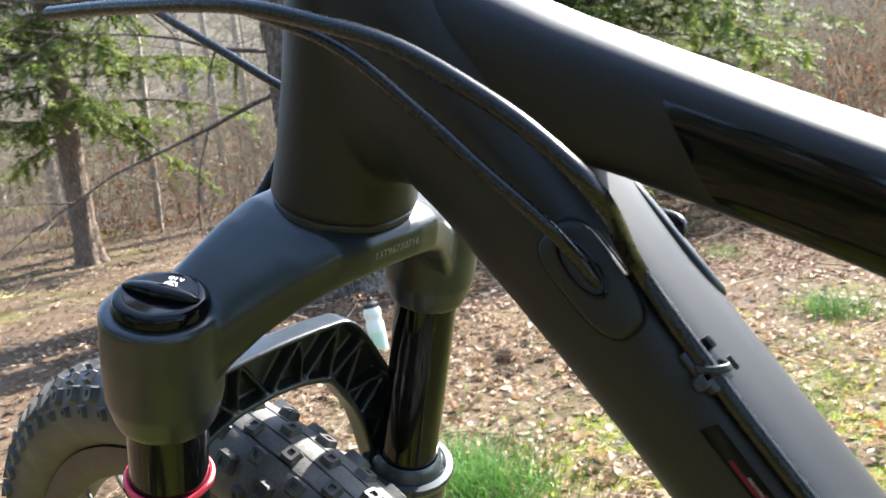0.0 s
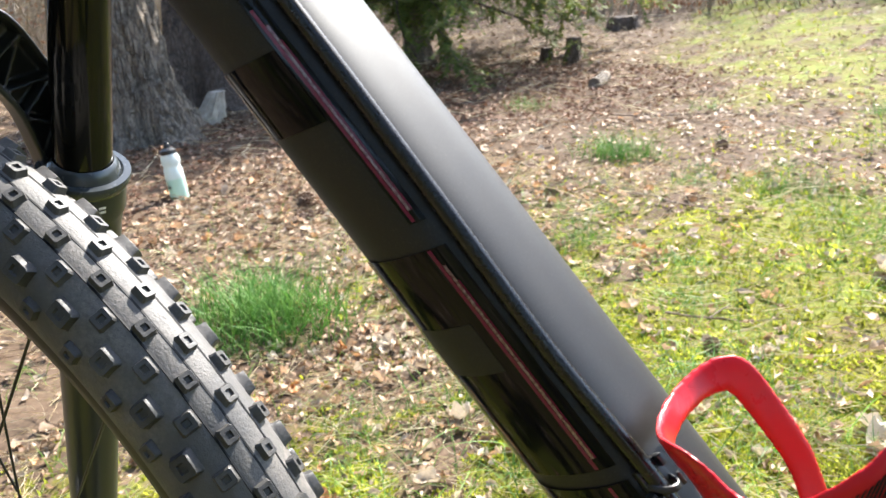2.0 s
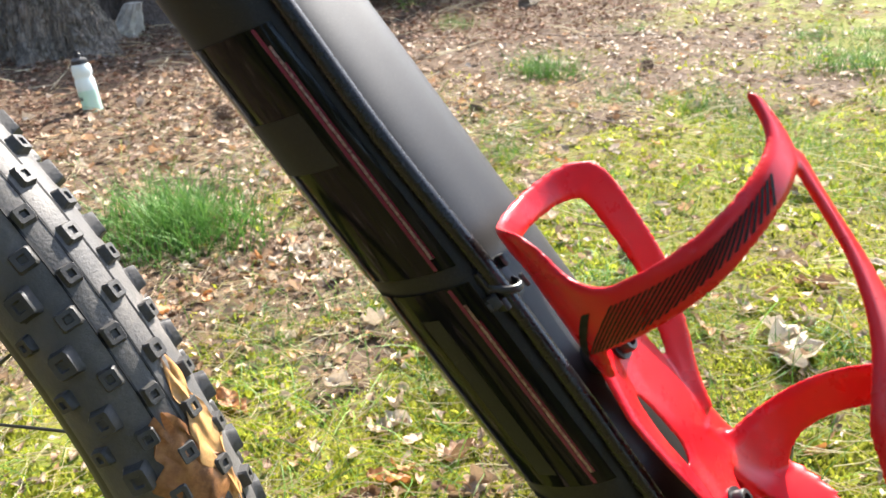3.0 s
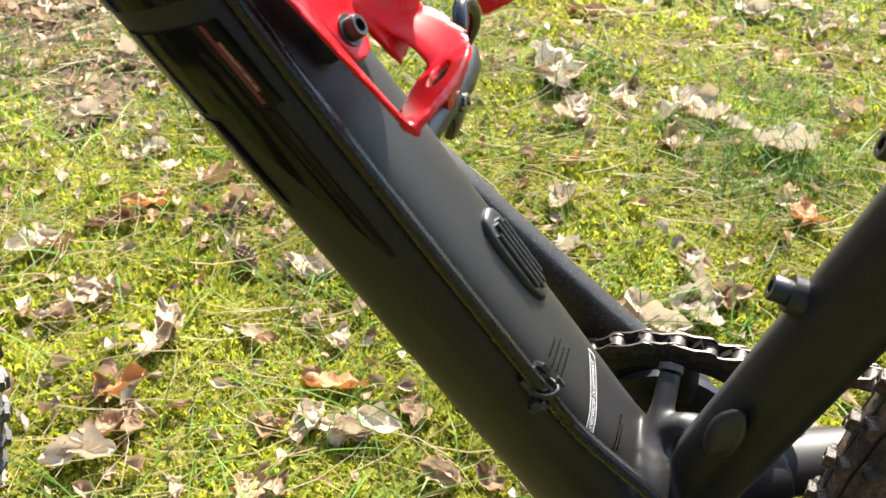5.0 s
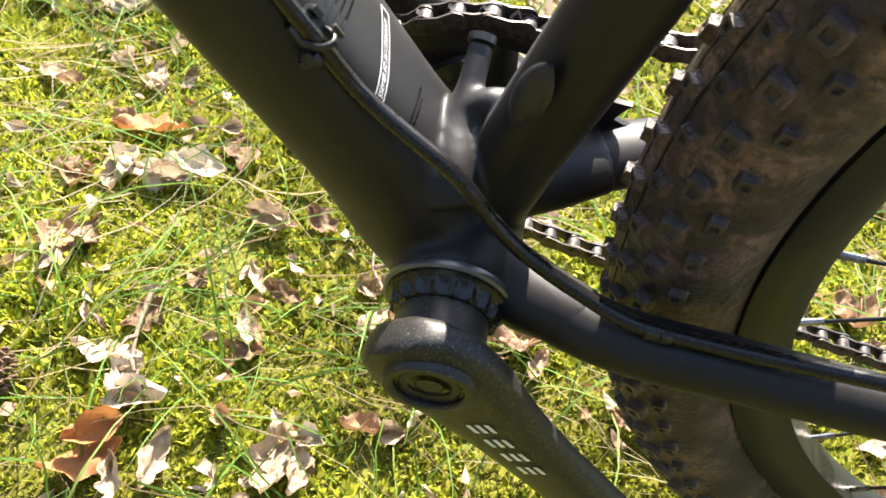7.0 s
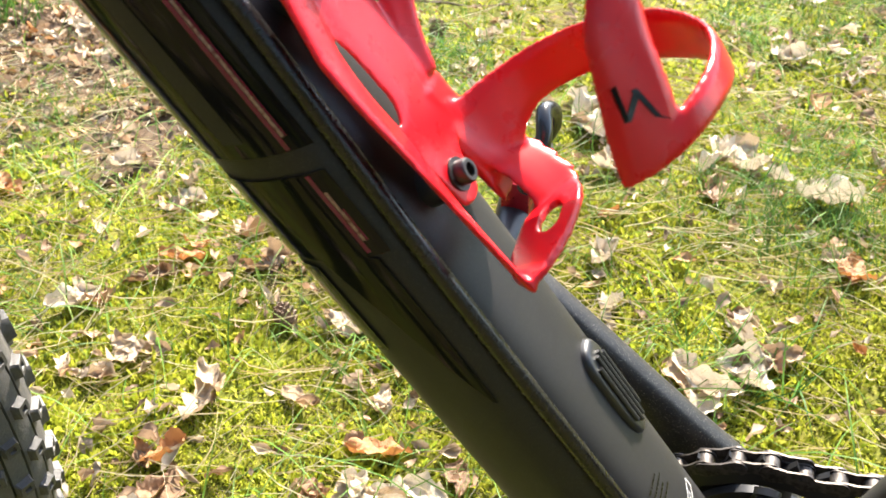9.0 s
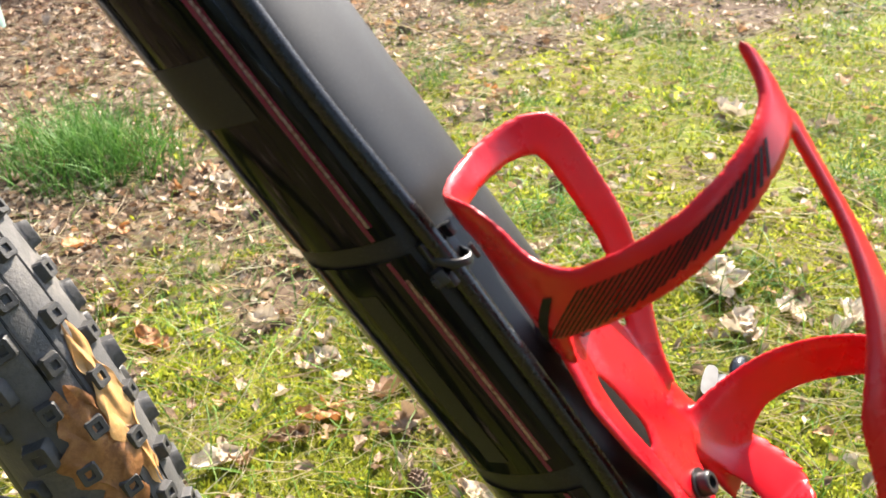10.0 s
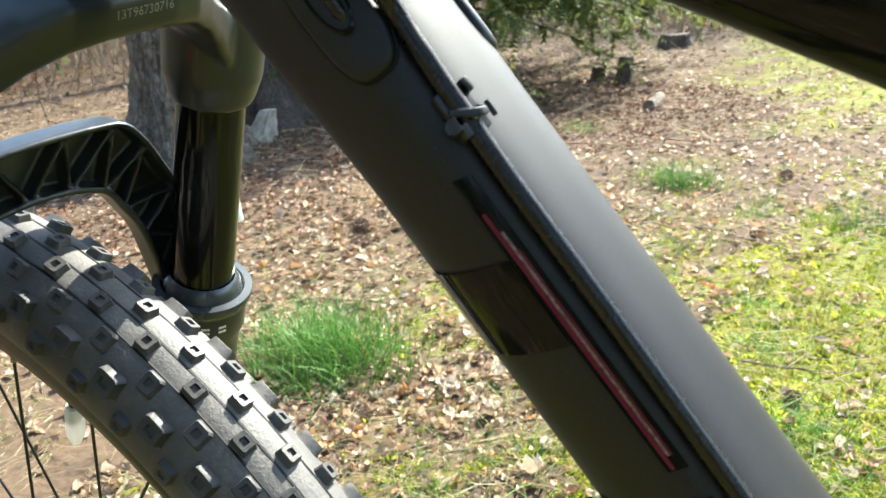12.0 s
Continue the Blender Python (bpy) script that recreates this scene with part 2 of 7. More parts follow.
def text_mesh(body, size, extrude=0.0, align="LEFT"):
    cu = bpy.data.curves.new("lettering", "FONT")
    cu.body, cu.size, cu.extrude, cu.align_x = body, size, extrude, align
    cu.resolution_u = 3
    ob = new("lettering", cu)
    bpy.context.view_layer.update()
    me = bpy.data.meshes.new_from_object(ob.evaluated_get(bpy.context.evaluated_depsgraph_get()))
    bpy.data.objects.remove(ob)
    return me


def text_part(name, body, size, place, mat, parent, label=""):
    """Lettering as a mesh; place maps a flat (x, y) to a point."""
    me = text_mesh(body, size)
    for v in me.vertices:
        v.co = place(v.co.x, v.co.y)
    me.materials.append(mat)
    ob = new(name, me)
    ob.parent = parent
    if label:
        tagged(ob, label)
    return ob


TT_E = 3.0                                                # squareness of the top tube


def build_frame():
    bm = bmesh.new()
    ls = [0.0, 0.03, 0.06, 0.1, 0.2, 0.3, 0.4, 0.5, 0.56, 0.59, 0.62, 0.65, 0.68, 0.71, 0.735]
    side = [dt_r(l) + (0.003 * (1 - l / 0.06) if l < 0.06 else 0) - max(0, l - 0.6) * 0.02 for l in ls]
    sweep(bm, [DO + DD * l for l in ls], lambda i: dt_section(side[i], dt_deep(ls[i], 0.15), dt_deep(ls[i], 0.27)), ref=DU)
    part("down_tube", bm, MATT, bicycle)
    bm = bmesh.new()
    o = SH + SF * HEAD_F
    lathe(bm, [(-0.152, 0.0240), (-0.150, 0.0255), (-0.12, 0.0257), (-0.085, 0.0262), (-0.06, 0.0275), (-0.045, 0.0290), (-0.0402, 0.0297), (-0.0392, 0.0290)], o, SD, 56)
    ls = [0.635, 0.65, 0.665, 0.68, 0.70, 0.72, 0.735]
    off = [-0.0014, -0.0002, 0.0006, 0.0010, 0.0012, 0.0012, 0.0012]
    sweep(bm, [DO + DD * l for l in ls], lambda i: dt_section(dt_r(ls[i]) - max(0, ls[i] - 0.6) * 0.02 + off[i], dt_deep(ls[i], 0.15) + off[i], dt_deep(ls[i], 0.27) + off[i]), ref=DU)
    xs = [-0.475, -0.45, -0.42, -0.39, -0.375]
    tube(bm, [Vector((x, 0, 0.822 - 0.3722 * (x + 0.35))) for x in xs], [0.0196, 0.0190, 0.0180, 0.0170, 0.0160], 44, [0.0325, 0.0280, 0.0228, 0.0196, 0.0176], ref=(0.35, 0, 0.94))
    tube(bm, [Vector((-0.392, 0, 0.808)), Vector((-0.408, 0, 0.816)), Vector((-0.43, 0, 0.826)), Vector((-0.47, 0, 0.838))], [0.0035, 0.0120, 0.0180, 0.021], 28, [0.005, 0.0145, 0.026, 0.034], ref=(0.35, 0, 0.94))
    fuse("head_tube", bm, MATT, bicycle, 0.0016, 14)
    bm = bmesh.new()
    lathe(bm, [(-0.0400, 0.0270), (-0.0388, 0.0280), (-0.0366, 0.0280), (-0.0355, 0.0270)], o, SD, 48)
    part("headset_race", bm, BLACK, bicycle)
    bm = bmesh.new()
    xs = [-0.475, -0.45, -0.42, -0.39, -0.36, -0.33, -0.30, -0.25, -0.15, -0.05, 0.04]
    hs = [0.032, 0.0275, 0.0232, 0.0204, 0.0187, 0.0176, 0.0170, 0.0169, 0.0169, 0.0168, 0.0166]
    sink = [0.0022, 0.0022, 0.0020, 0.0017, 0.0010, 0.0007, 0.0006, 0.0005, 0.0005, 0.0005, 0.0005]
    ws = [0.0190, 0.0186, 0.018, 0.0176, 0.0174, 0.0174, 0.0174, 0.0174, 0.0174, 0.0174, 0.0172]
    sweep(bm, [Vector((x, 0, 0.824 - 0.3722 * (x + 0.35) - d)) for x, d in zip(xs, sink)], lambda i: super_section(ws[i], hs[i], TT_E, 56), ref=(0.35, 0, 0.94))
    part("top_tube", bm, MATT, bicycle)
    bm = bmesh.new()
    tube(bm, smooth_path([(0.003, 0, 0.315), (0.019, 0, 0.40), (0.037, 0, 0.50), (0.055, 0, 0.60), (0.066, 0, 0.67)]), 0.0153, 36)
    part("seat_tube", bm, MATT, bicycle)
    # bottom bracket shell with the welds of the tubes and the grey cable boss
    bm = bmesh.new()
    lathe(bm, [(-0.0362, 0.0222), (-0.0355, 0.0228), (-0.02, 0.0235), (0.02, 0.0235), (0.036, 0.0226), (0.0365, 0.0215)], BB, YV, 56, ref=(0, 0, 1))
    ls = [0.0, 0.02, 0.035, 0.05, 0.062]
    grow = (0.0032, 0.0026, 0.0014, 0.0001, -0.0012)
    sweep(bm, [DO + DD * l for l in ls[:5]], lambda i: dt_section(dt_r(ls[i]) + grow[i], dt_r(ls[i]) + grow[i], dt_r(ls[i]) + grow[i]), ref=DU)
    tube(bm, [Vector((0.003 + 0.185 * (z - 0.315), 0, z)) for z in (0.315, 0.34, 0.355, 0.37)], [0.0166, 0.0164, 0.0157, 0.0142], 32)
    for sd in (-1, 1):
        tube(bm, [(0.004, sd * 0.018, 0.312), (0.03, sd * 0.031, 0.3145), (0.05, sd * 0.039, 0.3185)], [0.0135, 0.0130, 0.0112], 24, [0.0160, 0.0150, 0.0120] if sd < 0 else [0.0205, 0.0195, 0.0160])
    a, b = Vector((-0.0108, -0.001, 0.352)), Vector((-0.0104, 0.0335, 0.3706))
    lathe(bm, [(0.0, 0.0085), (0.008, 0.0072), (0.015, 0.0057), (0.021, 0.0049), ((b - a).length - 0.003, 0.0046)], a, b - a, 24, ref=(0, 0, 1))
    tube(bm, smooth_path([(0.006, 0.012, 0.362), (-0.003, 0.010, 0.362), (-0.013, 0.006, 0.353), (-0.018, 0.0, 0.345)]), 0.0068, 18, 0.0060)
    tube(bm, smooth_path([(-0.0125, 0.008, 0.352), (-0.0108, -0.004, 0.3505), (-0.0090, -0.013, 0.348), (-0.006, -0.021, 0.342)]), 0.0098, 20)
    fuse("bottom_bracket_shell", bm, MATT, bicycle, 0.0012, 14)
    bm = bmesh.new()
    lathe(bm, [(-0.0035, 0.0042), (-0.003, 0.0051), (-0.0002, 0.0051), (0.0002, 0.0036)], b, b - a, 24, ref=(0, 0, 1))
    part("boss_rim", bm, BLACK, bicycle)
    bm = bmesh.new()
    lathe(bm, [(-0.0356, 0.0215), (-0.0362, 0.0236), (-0.0372, 0.0240), (-0.0388, 0.0238), (-0.0395, 0.0228), (-0.0390, 0.0205)], BB, YV, 56, ref=(0, 0, 1))
    part("shell_rim", bm, BARE, bicycle)
    for s in (-1, 1):
        bm = bmesh.new()
        path = smooth_path([(0.006, s * 0.020, 0.312), (0.03, s * 0.031, 0.3145), (0.06, s * 0.043, 0.320), (0.10, s * 0.050, 0.330), (0.2, s * 0.058, 0.345), (0.405, s * 0.066, 0.383)])
        n = len(path)
        wide = 0.0135 if s < 0 else 0.0165
        tube(bm, path, [0.0125 - 0.003 * i / n for i in range(n)], 28, [wide + 0.004 * max(0, 1 - i / 8) - 0.003 * i / n for i in range(n)])
        part("chainstay", bm, MATT, bicycle)
    # seat tube and down tube cable plugs, bottle bolts
    for z, x in ((0.4515, 0.0275), (0.5105, 0.0385)):
        bm = bmesh.new()
        d = Vector((-0.983, 0, 0.182))
        lathe(bm, [(-0.004, 0.0062), (0.0035, 0.0062), (0.0035, 0.0043), (0.0085, 0.0043), (0.0092, 0.0038), (0.0092, 0.0022), (0.0060, 0.0020)], Vector((x, 0, z)) + d * 0.0150, d, 20)
        part("bottle_boss_bolt", bm, BLACK, bicycle)
    bm = bmesh.new()
    p0, p1 = Vector((0.0062, -0.0115, 0.3835)), Vector((0.0105, -0.0118, 0.4105))
    tube(bm, [p0 + (p1 - p0) * (i / 10) + Vector((-0.0018, -0.0030, 0)) for i in range(11)], [0.0002 + 0.0062 * math.sin(math.pi * min(1, (i + 0.4) / 10.6)) ** 0.6 for i in range(11)], 16, [0.0002 + 0.0030 * math.sin(math.pi * min(1, (i + 0.4) / 10.6)) ** 0.6 for i in range(11)], ref=(-0.6, -0.8, 0))
    part("cable_plug", bm, BLACK, bicycle)


build_frame()


def patch(name, l0, l1, a0, a1, mat, lift=0.0007, slant=0.00014, taper=0.0, parent=None, label=""):
    """A thin panel on the down tube between two lengths and two angles."""
    bm = bmesh.new()
    nl, na = max(2, int(abs(l1 - l0) / 0.006)), max(2, int(abs(a1 - a0) / 6))
    g = []
    for i in range(nl + 1):
        row = []
        for j in range(na + 1):
            f = i / nl
            a = a0 + (a1 - a0) * j / na * (1 - taper * f)
            l = l0 + (l1 - l0) * f + slant * (a - 60)
            row.append(bm.verts.new(on_dt(l, a, lift)))
        g.append(row)
    for i in range(nl):
        for j in range(na):
            bm.faces.new((g[i][j], g[i][j + 1], g[i + 1][j + 1], g[i + 1][j]))
    return part(name, bm, mat, parent or bicycle, label)


def build_decals():
    for l0, l1, a0, a1 in ((0.549, 0.4565, 54, 65), (0.524, 0.497, 66, 140), (0.447, 0.3605, 54, 140), (0.3545, 0.279, 54, 140), (0.2715, 0.2425, 58, 140)):
        patch("gloss_panel", l0, l1, a0, a1, GLOSS)
    patch("gloss_panel", 0.2395, 0.180, 66, 104, GLOSS, taper=0.93, slant=0.0004)
    patch("gloss_panel", 0.2395, 0.205, 108, 140, GLOSS, taper=0.5)
    for l0, l1, a0, a1 in ((0.4195, 0.401, 74, 122), (0.345, 0.284, 86, 99)):
        patch("matt_counter", l0, l1, a0, a1, MATT, lift=0.0009)
    for l0, l1, a in ((0.538, 0.457, 59.5), (0.4465, 0.361, 63.5), (0.354, 0.2795, 64.5), (0.271, 0.244, 66)):
        patch("red_pinstripe", l0, l1, a + 0.9, a + 3.3, RED_STRIPE, lift=0.0009)
        patch("silver_pinstripe", l0 - 0.006, l1 + 0.004, a - 1.1, a + 0.6, SILVER_STRIPE, lift=0.0009)
        patch("red_pinstripe", l0 - 0.012, l1 + 0.004, a - 2.4, a - 1.4, RED_STRIPE, lift=0.0009)
    # gloss flank of the top tube
    bm = bmesh.new()
    g = []
    for i in range(41):
        x = -0.352 + 0.30 * i / 40
        c = Vector((x, 0, 0.824 - 0.3722 * (x + 0.35)))
        t = Vector((1, 0, -0.3722)).normalized()
        n = Vector((0.3722, 0, 1)).normalized()
        row = []
        for j in range(13):
            a = radians(57 + 70 * j / 12)
            sh = t * (0.022 * (j / 12) if i == 0 else 0.022 * (j / 12) * (1 - i / 40))
            k = (abs(math.cos(a)) ** TT_E + abs(math.sin(a)) ** TT_E) ** (-1 / TT_E)
            row.append(bm.verts.new(c + sh + n * (0.0174 * k * math.cos(a) - 0.0006) - YV * (0.0179 * k * math.sin(a))))
        g.append(row)
    for i in range(40):
        for j in range(12):
            bm.faces.new((g[i][j], g[i][j + 1], g[i + 1][j + 1], g[i + 1][j]))
    part("gloss_flank", bm, GLOSS, bicycle)

    # small label round the tube
    def lab(x, y):
        return on_dt(0.0775 + y + 0.0098 * x / 0.030, 43 - math.degrees(x / dt_r(0.08)), 0.0005)
    text_part("printed_label", "ASSEMBLED IN GERMANY", 0.0029, lambda x, y: lab(x * 0.90 + 0.0012, y + 0.0001), WHITE_INK, bicycle, "white capital lettering on dark paint")
    bm = bmesh.new()
    for y0 in (-0.0012, 0.0030):
        g = [[bm.verts.new(lab(0.0345 * i / 30, y0 + dy)) for dy in (0, 0.0004)] for i in range(31)]
        for i in range(30):
            bm.faces.new((g[i][0], g[i][1], g[i + 1][1], g[i + 1][0]))
    for x0 in (0, 0.0342):
        bm.faces.new([bm.verts.new(lab(x0 + dx, dy)) for dx, dy in ((0, -0.0012), (0.0004, -0.0012), (0.0004, 0.0034), (0, 0.0034))])
    part("label_border", bm, WHITE_INK, bicycle)
    # fine print that cannot be read
    rnd = random.Random(5)
    bm = bmesh.new()
    for k, (l, a0, a1) in enumerate(((0.1035, -4, 32), (0.1065, 2, 26), (0.1095, -2, 30), (0.1125, 4, 24), (0.0635, -6, 36), (0.0615, 2, 30))):
        a = a0
        while a < a1:
            w = rnd.uniform(1.2, 4.5)
            bm.faces.new([bm.verts.new(on_dt(l + dl, a + da, 0.0004)) for da, dl in ((0, 0), (w, 0), (w, 0.0008), (0, 0.0008))])
            a += w + 1.0
    tagged(part("fine_print", bm, GLOSS, bicycle), kind="stuff")


build_decals()


def dt_matrix(l, ang, lift=0.0):
    """x along the tube downwards, z out of its skin."""
    p = on_dt(l, ang, lift)
    a = radians(ang)
    t = (on_dt(l, ang + 2) - on_dt(l, ang - 2)).normalized()
    z = DU * math.cos(a) - YV * math.sin(a)
    z = (z - t * z.dot(t)).normalized()
    x = (-DD - z * -DD.dot(z)).normalized()
    return Matrix.Translation(p) @ basis(x, z.cross(x), z).to_4x4()


def oval_plug(name, l, ang, length, width, height, mat, hole=None, ribs=0, label=""):
    bm = bmesh.new()
    n, m = 40, 7
    top = dt_matrix(l, ang)
    bend = dt_r(l) * (3.0 if abs(ang) < 40 else 1.0)
    rings = []
    for k in range(m):
        sc = [1.06, 1.05, 1.03, 1.0, 0.95, 0.86, 0.45][k]
        hz = [-0.006, -0.001, 0.45, 0.75, 0.95, 1.0, 1.03][k]
        hz = hz * height if k > 1 else hz
        ring = []
        for j in range(n):
            q = 2 * math.pi * j / n
            c, s = math.cos(q), math.sin(q)
            x = length / 2 * sc * math.copysign(abs(c) ** 0.62, c)
            y = width / 2 * sc * math.copysign(abs(s) ** 0.62, s) * (1 - 0.12 * c)
            drop = -(y * y) / (2 * bend)
            ring.append(bm.verts.new(top @ Vector((x, y, hz + drop))))
        rings.append(ring)
    for A, B in zip(rings, rings[1:]):
        for j in range(n):
            bm.faces.new((A[j], A[(j + 1) % n], B[(j + 1) % n], B[j]))
    bm.faces.new(rings[-1])
    ob = part(name, bm, mat, bicycle, label)
    if hole:
        # thin black ring that paints the shaded gap round the plate
        ring = []
        for j in range(48):
            c, s = math.cos(2 * math.pi * j / 48), math.sin(2 * math.pi * j / 48)
            y = width / 2 * 1.04 * math.copysign(abs(s) ** 0.62, s) * (1 - 0.12 * c)
            ring.append(top @ Vector((length / 2 * 1.04 * math.copysign(abs(c) ** 0.62, c), y, 0.0003 - y * y / (2 * bend))))
        bm = bmesh.new()
        tube(bm, ring, 0.0006, 8, close=True)
        part("gasket", bm, STRIPE_SHADE_INK, ob)
        hx, hl, hw = hole
        bm = bmesh.new()
        sink = []
        for dz, sc in ((height + 0.0008, 1.12), (height + 0.0011, 1.0), (height - 0.001, 0.85), (height - 0.0012, 0.3)):
            ring = []
            for j in range(28):
                q = 2 * math.pi * j / 28
                x, y = hx + hl / 2 * sc * math.cos(q), hw / 2 * sc * math.sin(q)
                ring.append(bm.verts.new(top @ Vector((x, y, dz - y * y / (2 * bend)))))
            sink.append(ring)
        for A, B in zip(sink, sink[1:]):
            for j in range(28):
                bm.faces.new((A[j], A[(j + 1) % 28], B[(j + 1) % 28], B[j]))
        bm.faces.new(sink[-1])
        part("port_mouth", bm, GLOSS, ob)
    for k in range(ribs):
        y = width * (-0.30 + 0.6 * k / max(1, ribs - 1))
        bm = bmesh.new()
        ll = length * 0.40 * math.sqrt(max(0.1, 1 - (y / (width * 0.5)) ** 2))
        tube(bm, [top @ Vector((x, y, height + 0.0006 - y * y / (2 * bend))) for x in (-ll, -ll * 0.5, 0, ll * 0.5, ll)], 0.0009, 8)
        part("rib", bm, BLACK, ob)
    return ob


oval_plug("cable_port", 0.6015, 60, 0.0375, 0.0180, 0.0026, MATT, hole=(-0.0045, 0.020, 0.0085), label="flush cable port plate with oval opening")
oval_plug("cable_port", 0.600, -50, 0.050, 0.019, 0.0022, BLACK)
oval_plug("vent_plug", 0.1445, -24, 0.040, 0.014, 0.0022, BLACK, ribs=4, label="ribbed black rubber plug")


def build_cables():
    def hose(name, pts, r=0.0026, seg=14, mat=HOSE):
        bm = bmesh.new()
        tube(bm, smooth_path(pts, 10), r, seg)
        return part(name, bm, mat, bicycle)
    # brake hose: bar, head, down tube, chainstay
    pts = [(-0.600, -0.050, 0.884), (-0.5519, -0.048, 0.8815), (-0.487, -0.047, 0.8757), (-0.4468, -0.045, 0.8663), (-0.4154, -0.045, 0.8565), (-0.3871, -0.045, 0.8416), (-0.3685, -0.045, 0.829), (-0.3550, -0.042, 0.8135)]
    pts += [on_dt(0.598, 36, 0.0065), on_dt(0.579, 37, 0.0035)] + [on_dt(l, a, 0.0032) for l, a in ((0.565, 38), (0.54, 40), (0.50, 40.5), (0.45, 42), (0.40, 44), (0.35, 41), (0.30, 42), (0.25, 45), (0.2, 46.2), (0.15, 46.5), (0.112, 46.5), (0.085, 45))]
    pts += [(-0.010, -0.0320, 0.3735), (0.005, -0.0345, 0.3590), (0.0203, -0.0370, 0.3474), (0.0415, -0.0410, 0.3390), (0.0619, -0.0465, 0.3370), (0.0912, -0.0515, 0.3438), (0.1259, -0.0555, 0.3520), (0.2, -0.061, 0.366), (0.36, -0.069, 0.397)]
    hose("brake_hose", pts, 0.0028)
    # gear cable into the port
    hose("gear_cable", [(-0.575, -0.041, 0.895), (-0.51, -0.040, 0.880), (-0.452, -0.038, 0.8602), (-0.4198, -0.036, 0.8368), (-0.3989, -0.0345, 0.8186), (-0.3825, -0.032, 0.8037)] + [on_dt(0.608, 58, 0.0035), on_dt(0.6005, 58.5, 0.0012), on_dt(0.594, 58.5, -0.003)], 0.0021)
    # cable into the right-hand port, behind the head
    hose("gear_cable", [(-0.69, 0.036, 0.900), (-0.6474, 0.031, 0.8789), (-0.602, 0.030, 0.8575), (-0.5617, 0.030, 0.838), (-0.51, 0.033, 0.815), (-0.455, 0.033, 0.798), (-0.41, 0.028, 0.790)] + [on_dt(0.604, -46, 0.0035), on_dt(0.596, -42, -0.002)], 0.0021)
    # front brake hose down the front of the crown
    hose("brake_hose", [(-0.545, 0.040, 0.850), (-0.549, 0.022, 0.822), (-0.5543, 0.000, 0.7959), (-0.5575, -0.022, 0.7845), (-0.5610, -0.040, 0.7742), (-0.574, -0.052, 0.750), (-0.585, -0.058, 0.70)], 0.0024)
    # gear cable bowing out under the down tube
    hose("gear_cable", [on_dt(0.215, 190, -0.006)] + [on_dt(l, 186, h) for l, h in ((0.185, 0.000), (0.15, 0.0045), (0.115, 0.0065), (0.08, 0.005), (0.045, 0.000))] + [on_dt(0.02, 186, -0.006)], 0.0026)


build_cables()


def zip_tie(l, ang):
    """A cable guide with a ring of strap round the hose and its locking head."""
    m = dt_matrix(l, ang)
    bm = bmesh.new()
    block(bm, m @ Vector((0, 0, 0.0012)), (0.014, 0.010, 0.0030), m.to_3x3(), 0.0008)
    block(bm, m @ Vector((-0.005, 0.0042, 0.0030)), (0.004, 0.0022, 0.0044), m.to_3x3(), 0.0006)
    block(bm, m @ Vector((0.005, -0.0042, 0.0030)), (0.004, 0.0022, 0.0044), m.to_3x3(), 0.0006)
    base = part("cable_guide", bm, BLACK, bicycle)
    c = Vector((0.0008, 0, 0.0036))
    ring = [m @ (c + Vector((0.0022 * math.sin(q) + 0.0016 * math.cos(q), 0.0041 * math.cos(q), 0.0041 * math.sin(q)))) for q in (2 * math.pi * i / 28 for i in range(28))]
    bm = bmesh.new()
    tube(bm, ring, 0.0006, 8, 0.0012, close=True, ref=m.to_3x3() @ Vector((1, 0, 0)))
    part("zip_tie", bm, BLACK, base, "black nylon cable tie")
    bm = bmesh.new()
    r3 = m.to_3x3() @ Matrix.Rotation(0.5, 3, "X")
    block(bm, m @ Vector((0.0025, -0.0062, 0.0035)), (0.0042, 0.0034, 0.0046), r3, 0.0006)
    block(bm, m @ Vector((0.0025, -0.0085, 0.0040)), (0.0026, 0.0014, 0.0030), r3, 0.0003)
    part("tie_head", bm, BLACK, base)
    bm = bmesh.new()
    block(bm, m @ Vector((0.0035, 0.0056, 0.0048)), (0.0045, 0.0014, 0.0021), r3, 0.0004)
    part("tie_tail", bm, BLACK, base)


for l, a in ((0.5625, 38.5), (0.3475, 40.5), (0.1115, 46.5)):
    zip_tie(l, a)
bm = bmesh.new()
block(bm, (0.0690, -0.0482, 0.3378), (0.0085, 0.0052, 0.0056), Matrix.Rotation(-0.12, 3, "Y"), 0.0012)
clip = part("hose_clip", bm, BLACK, bicycle)
bm = bmesh.new()
block(bm, (0.0715, -0.0505, 0.3402), (0.0034, 0.0034, 0.0046), Matrix.Rotation(-0.12, 3, "Y"), 0.0007)
part("tie_head", bm, BLACK, clip)


# black rubber, coloured lighter and bluish to imitate sky reflected on the lip
WIPER = material("sky_lit_wiper_seal", (0.040, 0.047, 0.051), 0.26, 0.3, scale=60)
ETCH = material("etched_grey_lettering", (0.22, 0.215, 0.20), 0.5, spots=(0.12, 0.12, 0.11), scale=600, amount=0.5)


